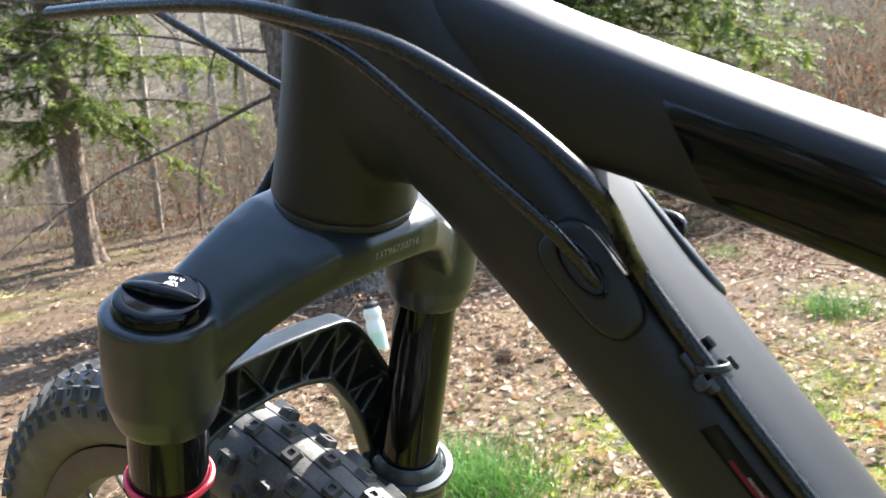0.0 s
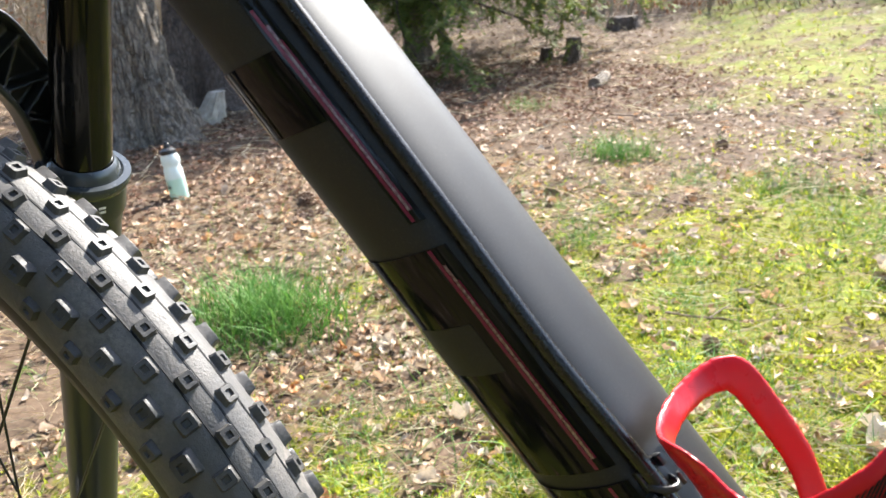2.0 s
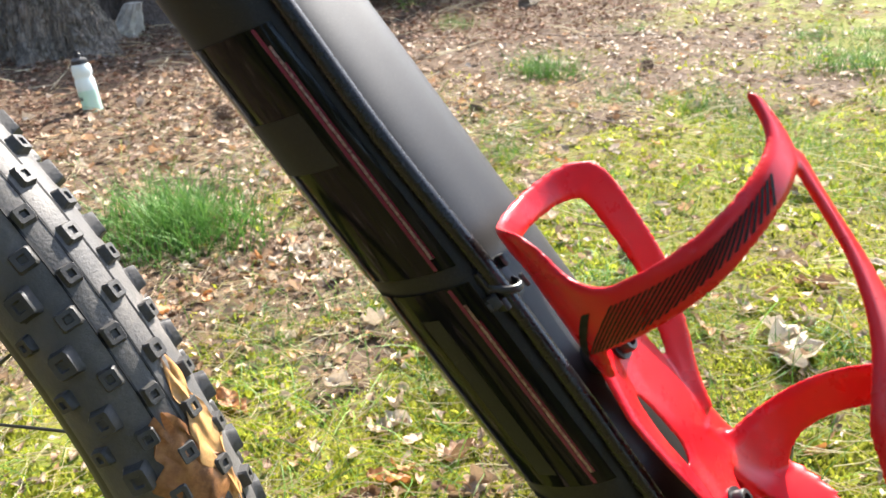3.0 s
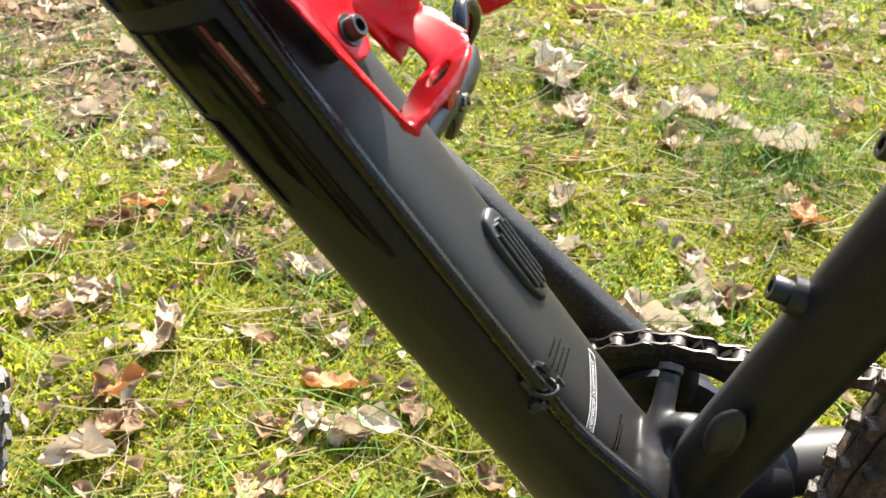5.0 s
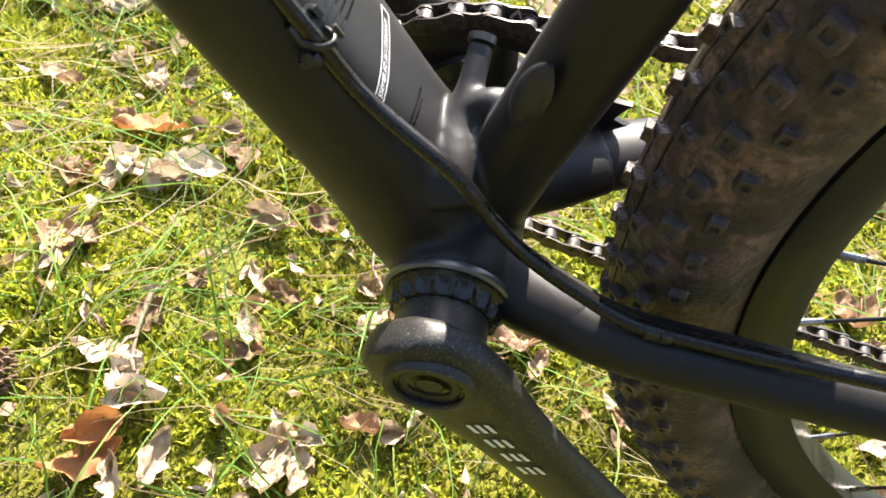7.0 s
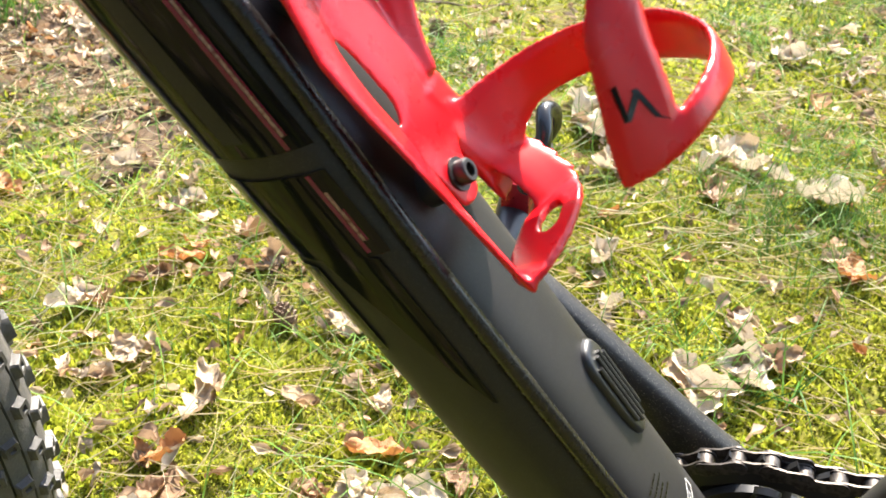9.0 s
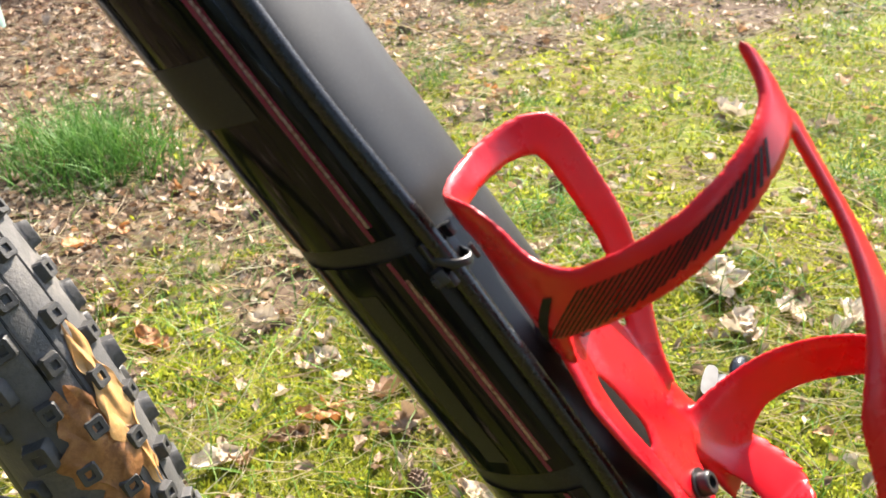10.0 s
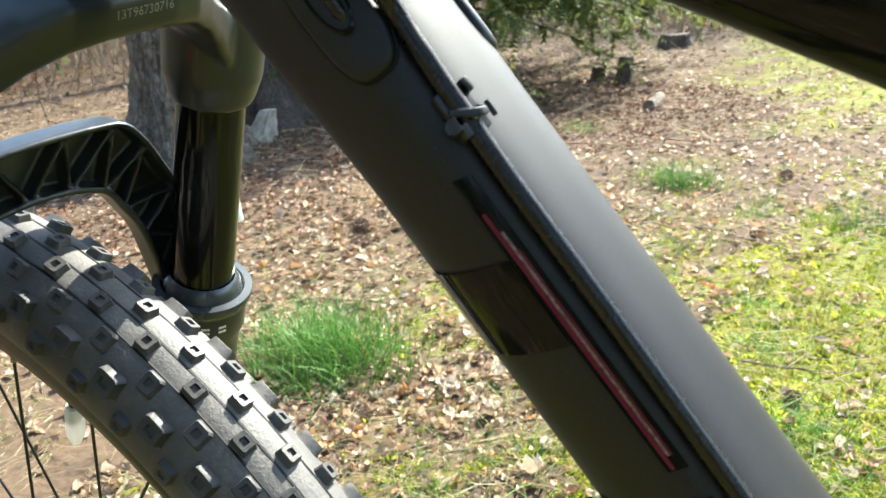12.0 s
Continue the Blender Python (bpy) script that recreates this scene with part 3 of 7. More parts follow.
def build_fork():
    for s in (-1, 1):
        o = fk(s * LEG_W, LEG_F, 0)
        bm = bmesh.new()
        lathe(bm, [(-0.005, 0.016), (0.165, 0.016)], o, SD, 40)
        part("stanchion", bm, STANCHION, bicycle)
        bm = bmesh.new()
        lathe(bm, [(0.158, 0.0205), (0.160, 0.0228), (0.163, 0.0234), (0.177, 0.0232), (0.181, 0.0215), (0.190, 0.0205), (0.25, 0.0200), (0.45, 0.0165), (0.495, 0.015)], o, SD, 40)
        leg = part("lower_leg", bm, FORK, bicycle)
        bm = bmesh.new()
        lathe(bm, [(0.162, 0.0236), (0.158, 0.0258), (0.1548, 0.0263), (0.1535, 0.0258), (0.1532, 0.0218), (0.1545, 0.0208), (0.1510, 0.0196), (0.1482, 0.0182), (0.1468, 0.0166), (0.150, 0.0161)], o, SD, 48)
        part("wiper_seal", bm, WIPER, leg, "black rubber dust wiper")
        if s > 0:
            bm = bmesh.new()
            for k, a in enumerate((205, 228, 250)):
                for row in range(2):
                    for c in range(4):
                        q = radians(a + c * 2.6)
                        e = SR * math.cos(q) + SF * math.sin(q)
                        t2 = SR * -math.sin(q) + SF * math.cos(q)
                        p = o + SD * (0.1665 + row * 0.0028) + e * 0.02345
                        bm.faces.new([bm.verts.new(p + t2 * dx + SD * dz) for dx, dz in ((0, 0), (0.0008, 0), (0.0008, 0.0016), (0, 0.0016))])
            part("travel_marks", bm, WHITE_INK, leg)
    # crown: clamps and bridge in one forging
    bm = bmesh.new()
    half = [(0.0, 0.0305, 0.0310, -0.0380, -0.0172), (0.014, 0.0305, 0.0310, -0.0380, -0.0170), (0.026, 0.0315, 0.0298, -0.0368, -0.0145), (0.038, 0.0348, 0.0272, -0.0300, -0.0075), (0.050, 0.0392, 0.0245, -0.0205, 0.0035), (0.060, 0.0430, 0.0225, -0.0120, 0.0160), (0.068, 0.0450, 0.0205, -0.0075, 0.0290), (0.076, 0.0455, 0.0175, -0.0070, 0.0405), (0.086, 0.0455, 0.0110, -0.0065, 0.0400)]
    st = [(-q[0], *q[1:]) for q in reversed(half[1:])] + half
    rings = [[bm.verts.new(fk(a, f + x, (t + u) / 2 + y)) for x, y in super_section(w, (u - t) / 2, 4.0, 40)] for a, f, w, t, u in st]
    for A, B in zip(rings, rings[1:]):
        for j in range(40):
            bm.faces.new((A[j], A[(j + 1) % 40], B[(j + 1) % 40], B[j]))
    bm.faces.new(rings[0])
    bm.faces.new(rings[-1])
    for s in (-1, 1):
        lathe(bm, [(-0.0082, 0.0205), (-0.0070, 0.0226), (0.010, 0.0232), (0.030, 0.0226), (0.040, 0.0202), (0.0435, 0.0188)], fk(s * LEG_W, LEG_F, 0), SD, 44)
    crown = fuse("crown", bm, FORK, bicycle, 0.0011, 5)
    o = fk(-LEG_W, LEG_F, 0.0035)
    bm = bmesh.new()
    lathe(bm, [(-0.009, 0.0192), (-0.0105, 0.0190), (-0.0112, 0.0180), (-0.0150, 0.0179), (-0.0166, 0.0168), (-0.0172, 0.0150), (-0.0170, 0.0130), (-0.0163, 0.001)], o, SD, 48)
    cap = part("air_cap", bm, GLOSS, crown, "glossy black screw cap marked AIR")
    bm = bmesh.new()
    across = (SR * 0.5 - SF * 0.86).normalized()
    along = SD.cross(across).normalized()
    m = basis(across, along, -SD)
    sweep(bm, [o + SD * -0.0175 + across * x for x in (-0.0150, -0.012, -0.006, 0, 0.006, 0.012, 0.0150)], lambda i: super_section([0.0012, 0.0028, 0.0038, 0.0042, 0.0038, 0.0028, 0.0012][i], [0.0006, 0.0022, 0.003, 0.0032, 0.003, 0.0022, 0.0006][i], 2.2, 14), ref=-SD)
    part("grip_bar", bm, GLOSS, cap)
    # the mark is read from the front of the bicycle
    far = (SR * 0.86 + SF * 0.5).normalized()
    right = (SR * 0.5 - SF * 0.86).normalized()
    text_part("cap_mark", "AIR", 0.0050, lambda x, y: o + SD * -0.0170 + far * (0.0142 - y) - right * (x - 0.0040), WHITE_INK, cap)
    bm = bmesh.new()
    c0 = o + SD * -0.0170 + far * 0.0072
    A, B = [[bm.verts.new(c0 + (right * math.cos(q) + far * math.sin(q)) * r) for q in (2 * math.pi * j / 20 for j in range(20))] for r in (0.0020, 0.0026)]
    for j in range(20):
        bm.faces.new((A[j], A[(j + 1) % 20], B[(j + 1) % 20], B[j]))
    for u, v in ((right, far), (far, right)):
        bm.faces.new([bm.verts.new(c0 + u * (0.0014 * p) + v * (0.00035 * q)) for p, q in ((-1, -1), (1, -1), (1, 1), (-1, 1))])
    part("cap_mark", bm, WHITE_INK, cap)
    text_part("serial_mark", "13T96730716", 0.0046, lambda x, y: fk(-0.0135 + x * 0.93, -0.0026, -0.0288 - y), ETCH, crown, "etched pale serial lettering")
    bm = bmesh.new()
    tube(bm, [fk(-LEG_W, LEG_F, 0.0745) + (SR * math.cos(a) + SF * math.sin(a)) * 0.0172 for a in (2 * math.pi * i / 48 for i in range(48))], 0.0013, 8, close=True)
    part("travel_ring", bm, O_RING, bicycle, "thin red rubber ring")

    # arch over the tyre: outer and inner flange joined by a lattice with a web in front
    outer = [(0.074, 0.150, 0.064), (0.0785, 0.118, 0.069), (0.0680, 0.092, 0.0755), (0.0515, 0.0675, 0.079), (0.035, 0.0628, 0.080), (0, 0.0610, 0.080)]
    inner = [(0.0635, 0.160, 0.064), (0.0535, 0.124, 0.070), (0.0460, 0.109, 0.0755), (0.0375, 0.0975, 0.079), (0.02, 0.0915, 0.080), (0, 0.0895, 0.080)]
    O, I = [smooth_path([fk(-a, f, b) for a, b, f in e] + [fk(a, f, b) for a, b, f in reversed(e[:-1])], 4) for e in (outer, inner)]
    bm = bmesh.new()
    sweep(bm, O, lambda i: super_section(0.0016, 0.0080, 5, 14), ref=SF)
    sweep(bm, I, lambda i: super_section(0.0018, 0.0072, 5, 14), ref=SF)
    n = len(O)
    for k in range(2, n - 2, 4):
        for a, b in ((O[k], I[min(n - 1, k + 2)]), (I[min(n - 1, k + 2)], O[min(n - 1, k + 4)])):
            tube(bm, [a, (a + b) / 2, b], 0.0013, 8, 0.0060, ref=SF)
    for k in range(n - 1):
        ring = [bm.verts.new(p + SF * f) for f in (0.0030, 0.0062) for p in (O[k], O[k + 1], I[k + 1], I[k])]
        for q in ((0, 1, 2, 3), (7, 6, 5, 4), (0, 4, 5, 1), (1, 5, 6, 2), (2, 6, 7, 3), (3, 7, 4, 0)):
            bm.faces.new([ring[j] for j in q])
    fuse("fork_arch", bm, FORK, bicycle, 0.0010, 2)


build_fork()


def torus(bm, c, ax, R, prof, seg=144):
    """Turns a closed (side, radius offset) profile round the axle."""
    ax = Vector(ax).normalized()
    u = ax.orthogonal().normalized()
    v = ax.cross(u)
    rings = []
    for i in range(seg):
        q = 2 * math.pi * i / seg
        e = u * math.cos(q) + v * math.sin(q)
        rings.append([bm.verts.new(Vector(c) + ax * a + e * (R + b)) for a, b in prof])
    k = len(prof)
    for i in range(seg):
        A, B = rings[i], rings[(i + 1) % seg]
        for j in range(k):
            bm.faces.new((A[j], A[(j + 1) % k], B[(j + 1) % k], B[j]))


FRONT_HUB = fk(0, 0.050, 0.468)
REAR_HUB = Vector((0.412, 0, 0.386))
TYRE_C, TYRE_W, TYRE_H = 0.334, 0.0275, 0.0275


def knob_mesh(name, lx, ly, h, mat):
    """A tread block: tapered, with a sunk square in its crown."""
    bm = bmesh.new()
    rows = [(1.30, -0.002), (1.06, h * 0.2), (0.98, h * 0.88), (0.92, h), (0.46, h), (0.34, h - 0.0013)]
    rings = []
    for sc, z in rows:
        rings.append([bm.verts.new((lx / 2 * sc * a, ly / 2 * sc * b, z)) for a, b in ((-1, -0.8), (-0.8, -1), (0.8, -1), (1, -0.8), (1, 0.8), (0.8, 1), (-0.8, 1), (-1, 0.8))])
    for A, B in zip(rings, rings[1:]):
        for j in range(8):
            bm.faces.new((A[j], A[(j + 1) % 8], B[(j + 1) % 8], B[j]))
    bm.faces.new(rings[-1])
    finish(bm)
    me = bpy.data.meshes.new(name)
    bm.to_mesh(me)
    bm.free()
    me.materials.append(mat)
    return me


def build_wheel(hub, ax, fwd, mat, knob_mat, arc, spoke_turn=0.0, n=76, small=1.0):
    """fwd: direction of the arc's zero; arc: degrees from it, over which each tread block is a piece of its own."""
    ax, fwd = Vector(ax).normalized(), Vector(fwd).normalized()
    down = ax.cross(fwd).normalized()
    bm = bmesh.new()
    prof = [(TYRE_W * math.sin(radians(a)), TYRE_H * math.cos(radians(a))) for a in range(-156, 157, 8)]
    torus(bm, hub, ax, TYRE_C, prof)
    tyre = part("tyre", bm, mat, bicycle, "worn knobbly black mountain bike tyre")
    # slightly raised black rings stand in for the shade of tread grooves
    bm = bmesh.new()
    for a in (-23, -3, 20):
        s, r = TYRE_W * math.sin(radians(a)), TYRE_H * math.cos(radians(a))
        torus(bm, hub, ax, TYRE_C, [(s - 0.0006, r - 0.001), (s - 0.0005, r + 0.0002), (s + 0.0005, r + 0.0002), (s + 0.0006, r - 0.001)], 120)
    part("tread_line", bm, STRIPE_SHADE_INK, tyre, "black ring painted for the shade of a tread groove")
    kinds = [knob_mesh("knob", 0.0080 * small, 0.0074 * small, 0.0033, knob_mat), knob_mesh("knob", 0.0082 * small, 0.0080 * small, 0.0035, knob_mat), knob_mesh("knob", 0.0112 * small, 0.0098 * small, 0.0044, knob_mat)]
    rest = bmesh.new()
    for i in range(n):
        for kind, beta, stag in ((0, -13, 0.0), (0, 11, 0.5), (1, -35, 0.5), (1, 34, 0.0), (2, -58, 0.0), (2, 58, 0.5), (0, -80, 0.5), (0, 80, 0.0)):
            q = 2 * math.pi * (i + stag) / n
            e = fwd * math.cos(q) + down * math.sin(q)
            t = fwd * -math.sin(q) + down * math.cos(q)
            b = radians(beta)
            p = hub + e * TYRE_C + (ax * (TYRE_W * math.sin(b)) + e * (TYRE_H * math.cos(b)))
            nrm = (ax * (math.sin(b) / TYRE_W) + e * (math.cos(b) / TYRE_H)).normalized()
            m = Matrix.Translation(p) @ basis(t, nrm.cross(t), nrm).to_4x4()
            deg = math.degrees(q) if math.degrees(q) < 180 else math.degrees(q) - 360
            if arc[0] < deg < arc[1]:
                ob = new("knob", kinds[kind])
                ob.parent = tyre
                ob.matrix_basis = m @ Matrix.Diagonal((random.uniform(0.92, 1.06), random.uniform(0.92, 1.06), random.uniform(0.8, 1.05), 1))
            else:
                size = ((0.0088, 0.0080, 0.0036), (0.0085, 0.0085, 0.0038), (0.0110, 0.0095, 0.0044))[kind]
                bmesh.ops.create_cube(rest, size=1, matrix=m @ Matrix.Translation((0, 0, size[2] / 2 - 0.001)) @ Matrix.Diagonal((size[0], size[1], size[2] + 0.002, 1)))
    tagged(part("far_tread", rest, mat, tyre, smooth=False), kind="stuff")
    bm = bmesh.new()
    torus(bm, hub, ax, 0.300, [(-0.0140, 0.010), (-0.0160, 0.0095), (-0.0165, 0.002), (-0.0145, -0.006), (-0.009, -0.0135), (0, -0.0155), (0.009, -0.0135), (0.0145, -0.006), (0.0165, 0.002), (0.0160, 0.0095), (0.0140, 0.010), (0, 0.002)])
    rim = part("rim", bm, RIM, bicycle)
    bm = bmesh.new()
    lathe(bm, [(-0.052, 0.006), (-0.045, 0.010), (-0.032, 0.026), (-0.028, 0.026), (-0.025, 0.014), (0.025, 0.014), (0.028, 0.026), (0.032, 0.026), (0.045, 0.010), (0.052, 0.006)], hub, ax, 24)
    part("hub", bm, BLACK, bicycle)
    for k in range(32):
        q = 2 * math.pi * k / 32 + spoke_turn
        side = -1 if k % 2 else 1
        q2 = q + (0.62 if (k // 2) % 2 else -0.62)
        e = fwd * math.cos(q) + down * math.sin(q)
        e2 = fwd * math.cos(q2) + down * math.sin(q2)
        a, b = hub + e2 * 0.024 + ax * (side * 0.029), hub + e * 0.286 + ax * (side * 0.002)
        bm = bmesh.new()
        tube(bm, [a, (a + b) / 2, b], 0.0009, 8)
        sp = part("spoke", bm, RIM, bicycle)
        bm = bmesh.new()
        tube(bm, [b - (b - a).normalized() * 0.012, b], 0.0017, 8)
        part("nipple", bm, STEEL, sp)


build_wheel(FRONT_HUB, SR, -SD, RUBBER, KNOB_RUBBER, (-42, 112), 0.02)
build_wheel(REAR_HUB, YV, (-1, 0, 0), RUBBER_DUSTY, RUBBER_DUSTY, (-62, 66), 0.05, 98, 0.82)

bm = bmesh.new()
lathe(bm, [(0.0, 0.003), (0.018, 0.003), (0.019, 0.0022), (0.030, 0.0022)], fk(0, 0.053, 0.179), SD, 12)
valve = part("valve", bm, BLACK, bicycle)
CLEAR = material("clear_plastic", (0.75, 0.73, 0.7), 0.08, scale=50, translucent=0.5)
bm = bmesh.new()
lathe(bm, [(0.020, 0.0042), (0.024, 0.0050), (0.040, 0.0046), (0.046, 0.0028), (0.0465, 0.001)], fk(0, 0.053, 0.179), SD, 12)
part("valve_cap", bm, CLEAR, valve, "clear plastic valve cap")


# ---- drivetrain ----
def build_drivetrain():
    bm = bmesh.new()
    rings = []
    for y, r, cut in ((-0.0375, 0.0200, 0), (-0.0380, 0.0218, 0), (-0.0402, 0.0218, 0), (-0.0408, 0.0206, 0), (-0.0416, 0.0204, 0.3), (-0.0428, 0.0203, 1), (-0.0462, 0.0195, 1), (-0.0470, 0.0184, 0.5), (-0.0474, 0.0165, 0)):
        rings.append([bm.verts.new(BB + YV * y + Vector((math.cos(q), 0, math.sin(q))) * (r - 0.0019 * cut * abs(math.cos(9 * q)) ** 0.8)) for q in (2 * math.pi * k / 144 for k in range(144))])
    for A, B in zip(rings, rings[1:]):
        for k in range(144):
            bm.faces.new((A[k], A[(k + 1) % 144], B[(k + 1) % 144], B[k]))
    part("bearing_cup", bm, HOSE, bicycle, "glossy black scalloped bearing cup")
    # left crank arm
    arm = Vector((0.705, 0, -0.709))
    nrm = Vector((0.709, 0, 0.705))
    o = BB + YV * -0.0658
    bm = bmesh.new()
    ls = [-0.0236, -0.0220, -0.017, -0.006, 0.006, 0.018, 0.032, 0.05, 0.08, 0.12, 0.16, 0.180, 0.186]
    ws = [0.006, 0.0120, 0.0185, 0.0236, 0.0240, 0.0226, 0.0198, 0.0170, 0.0148, 0.0140, 0.0135, 0.011, 0.004]
    ts = [0.0046, 0.0066, 0.0074, 0.0076, 0.0076, 0.0076, 0.0074, 0.0072, 0.0070, 0.0070, 0.0070, 0.0066, 0.005]
    sweep(bm, [o + arm * l + YV * (-0.0045 * max(0, l - 0.02) / 0.15) for l in ls], lambda i: super_section(ws[i], ts[i], 3.0, 36), ref=YV)
    crank = part("crank_arm", bm, CRANK, bicycle, "dusty black alloy crank arm")
    bm = bmesh.new()
    f = o + YV * -0.0076
    lathe(bm, [(0.003, 0.0172), (-0.0010, 0.0168), (-0.0022, 0.0158), (-0.0022, 0.0136), (-0.0014, 0.0127), (0.002, 0.0124)], f, YV, 48, ref=(0, 0, 1))
    part("bolt_ring", bm, CRANK, crank)
    bm = bmesh.new()
    rings = [[bm.verts.new(f + YV * y + Vector((r * math.cos(q), 0, r * math.sin(q)))) for q in (2 * math.pi * k / 40 for k in range(40))] for y, r in ((0.0015, 0.0126), (-0.0004, 0.0125), (-0.0006, 0.0110), (0.0004, 0.0104), (0.0010, 0.0102))]
    for A, B in zip(rings, rings[1:]):
        for k in range(40):
            bm.faces.new((A[k], A[(k + 1) % 40], B[(k + 1) % 40], B[k]))
    part("bolt_rim", bm, GLOSS, crank)
    bm = bmesh.new()
    lathe(bm, [(0.0020, 0.0112), (0.0006, 0.0110), (0.0005, 0.0085), (0.0000, 0.0078), (-0.0004, 0.0050), (0.0006, 0.0040), (0.0008, 0.0004)], f, YV, 40, ref=(0, 0, 1))
    part("crank_bolt", bm, GLOSS, crank)
    bm = bmesh.new()
    lathe(bm, [(-0.046, 0.0160), (-0.0475, 0.0166), (-0.0600, 0.0172)], BB, YV, 40, ref=(0, 0, 1))
    part("crank_collar", bm, CRANK, crank)
    bm = bmesh.new()
    lathe(bm, [(-0.048, 0.0125), (-0.058, 0.0125)], BB, YV, 28, ref=(0, 0, 1))
    part("spindle", bm, BARE, bicycle)
    bm = bmesh.new()
    for k in range(4):
        c = o + arm * (0.0335 + k * 0.0118) + YV * (-0.0076 - 0.0045 * max(0, 0.0135 + k * 0.0118) / 0.15 - 0.0003)
        for q0 in (-0.0042, -0.0008, 0.0026):
            bm.faces.new([bm.verts.new(c + arm * (p + 0.25 * q) + nrm * q) for p, q in ((-0.0038, q0), (0.0030, q0), (0.0030, q0 + 0.0018), (-0.0038, q0 + 0.0018))])
    part("white_mark", bm, WHITE_INK, crank)
    # right crank arm with its pedal
    o2 = BB + YV * 0.0690
    arm2 = Vector((-0.775, 0, 0.632))
    bm = bmesh.new()
    ls2 = [-0.020, -0.012, 0.0, 0.014, 0.03, 0.06, 0.10, 0.14, 0.168, 0.180, 0.186]
    ws2 = [0.010, 0.018, 0.021, 0.020, 0.0170, 0.0150, 0.0138, 0.0130, 0.0125, 0.010, 0.004]
    sweep(bm, [o2 + arm2 * l for l in ls2], lambda i: super_section(ws2[i], 0.0085, 3.0, 28), ref=YV)
    part("crank_arm", bm, CRANK, bicycle)
    pc = o2 + arm2 * 0.172
    bm = bmesh.new()
    lathe(bm, [(0.006, 0.0065), (0.020, 0.0070), (0.060, 0.0110), (0.075, 0.0100), (0.085, 0.006)], pc, YV, 20, ref=(0, 0, 1))
    pedal = part("pedal_axle", bm, BLACK, bicycle)
    lean = Matrix.Rotation(-0.10, 3, "Y")
    pm = pc + YV * 0.046 + Vector((0.0, 0, 0.009))
    bm = bmesh.new()
    block(bm, pm, (0.014, 0.036, 0.022), lean, 0.005)
    part("pedal_body", bm, PEDAL_RED, pedal, "red anodised pedal body")
    for s in (-1, 1):
        at = lambda x, y, z: pm + lean @ Vector((x * s, y, z * s))
        bm = bmesh.new()
        tube(bm, smooth_path([at(0.004, -0.017, 0.008), at(0.009, -0.015, 0.020), at(0.010, -0.009, 0.031), at(0.008, 0.0, 0.036), at(0.010, 0.009, 0.031), at(0.009, 0.015, 0.020), at(0.004, 0.017, 0.008)]), 0.0034, 12)
        part("pedal_clip", bm, PEDAL_STEEL, pedal, "glossy black cleat loop")
        bm = bmesh.new()
        sweep(bm, smooth_path([at(-0.002, 0, 0.008), at(-0.005, 0, 0.017), at(-0.003, 0, 0.026)]), lambda i: super_section(0.010, 0.0032, 3.0, 16), ref=(1, 0, 0))
        part("pedal_claw", bm, PEDAL_STEEL, pedal)
    bm = bmesh.new()
    lathe(bm, [(0.0, 0.0045), (0.004, 0.0045), (0.0045, 0.0040), (0.0045, 0.0022), (0.002, 0.0020)], pm + lean @ Vector((0.006, 0, -0.012)), (1, 0, 0.3), 12)
    part("tension_bolt", bm, STEEL, pedal)
    # chainring
    R, N = 0.0575, 30
    bm = bmesh.new()
    pts = []
    for k in range(N * 4):
        q = 2 * math.pi * k / (N * 4)
        pts.append((R + (-0.0040, -0.0010, 0.0042, -0.0010)[k % 4], q))
    ring = {}
    for y in (0.0478, 0.0505):
        ring[y] = ([bm.verts.new(BB + Vector((r * math.cos(q), y, r * math.sin(q)))) for r, q in pts], [bm.verts.new(BB + Vector((0.044 * math.cos(q), y, 0.044 * math.sin(q)))) for r, q in pts])
    n = len(pts)
    for y in ring:
        for j in range(n):
            a, b = ring[y]
            bm.faces.new((a[j], a[(j + 1) % n], b[(j + 1) % n], b[j]))
    for w in (0, 1):
        A, B = ring[0.0478][w], ring[0.0505][w]
        for j in range(n):
            bm.faces.new((A[j], A[(j + 1) % n], B[(j + 1) % n], B[j]))
    cr = part("chainring", bm, RIM, bicycle, "black toothed chainring")
    bm = bmesh.new()
    lathe(bm, [(0.052, 0.020), (0.054, 0.030), (0.058, 0.030), (0.060, 0.018)], BB, YV, 28, ref=(0, 0, 1))
    for k in range(5):
        q = 2 * math.pi * k / 5 + 0.35
        e = Vector((math.cos(q), 0, math.sin(q)))
        tube(bm, [BB + YV * 0.054 + e * 0.018, BB + YV * 0.053 + e * 0.034, BB + YV * 0.051 + e * 0.050], [0.009, 0.007, 0.005], 10, [0.004, 0.0035, 0.003], ref=YV)
    part("spider", bm, BLACK, cr)
    # chain: alternate wide and narrow links
    def link_mesh(w, mat):
        bm = bmesh.new()
        for s in (-1, 1):
            prof = []
            for a in range(0, 180, 20):
                prof.append((0.00635 + 0.0042 * math.sin(radians(a)), 0.0042 * math.cos(radians(a))))
            prof.append((0.0, -0.0030))
            for a in range(180, 360, 20):
                prof.append((-0.00635 + 0.0042 * math.sin(radians(a)), 0.0042 * math.cos(radians(a))))
            prof.append((0.0, 0.0030))
            A = [bm.verts.new((x, s * w, z)) for x, z in prof]
            B = [bm.verts.new((x, s * (w + 0.0009), z)) for x, z in prof]
            bm.faces.new(A)
            bm.faces.new(B)
            for j in range(len(prof)):
                bm.faces.new((A[j], A[(j + 1) % len(prof)], B[(j + 1) % len(prof)], B[j]))
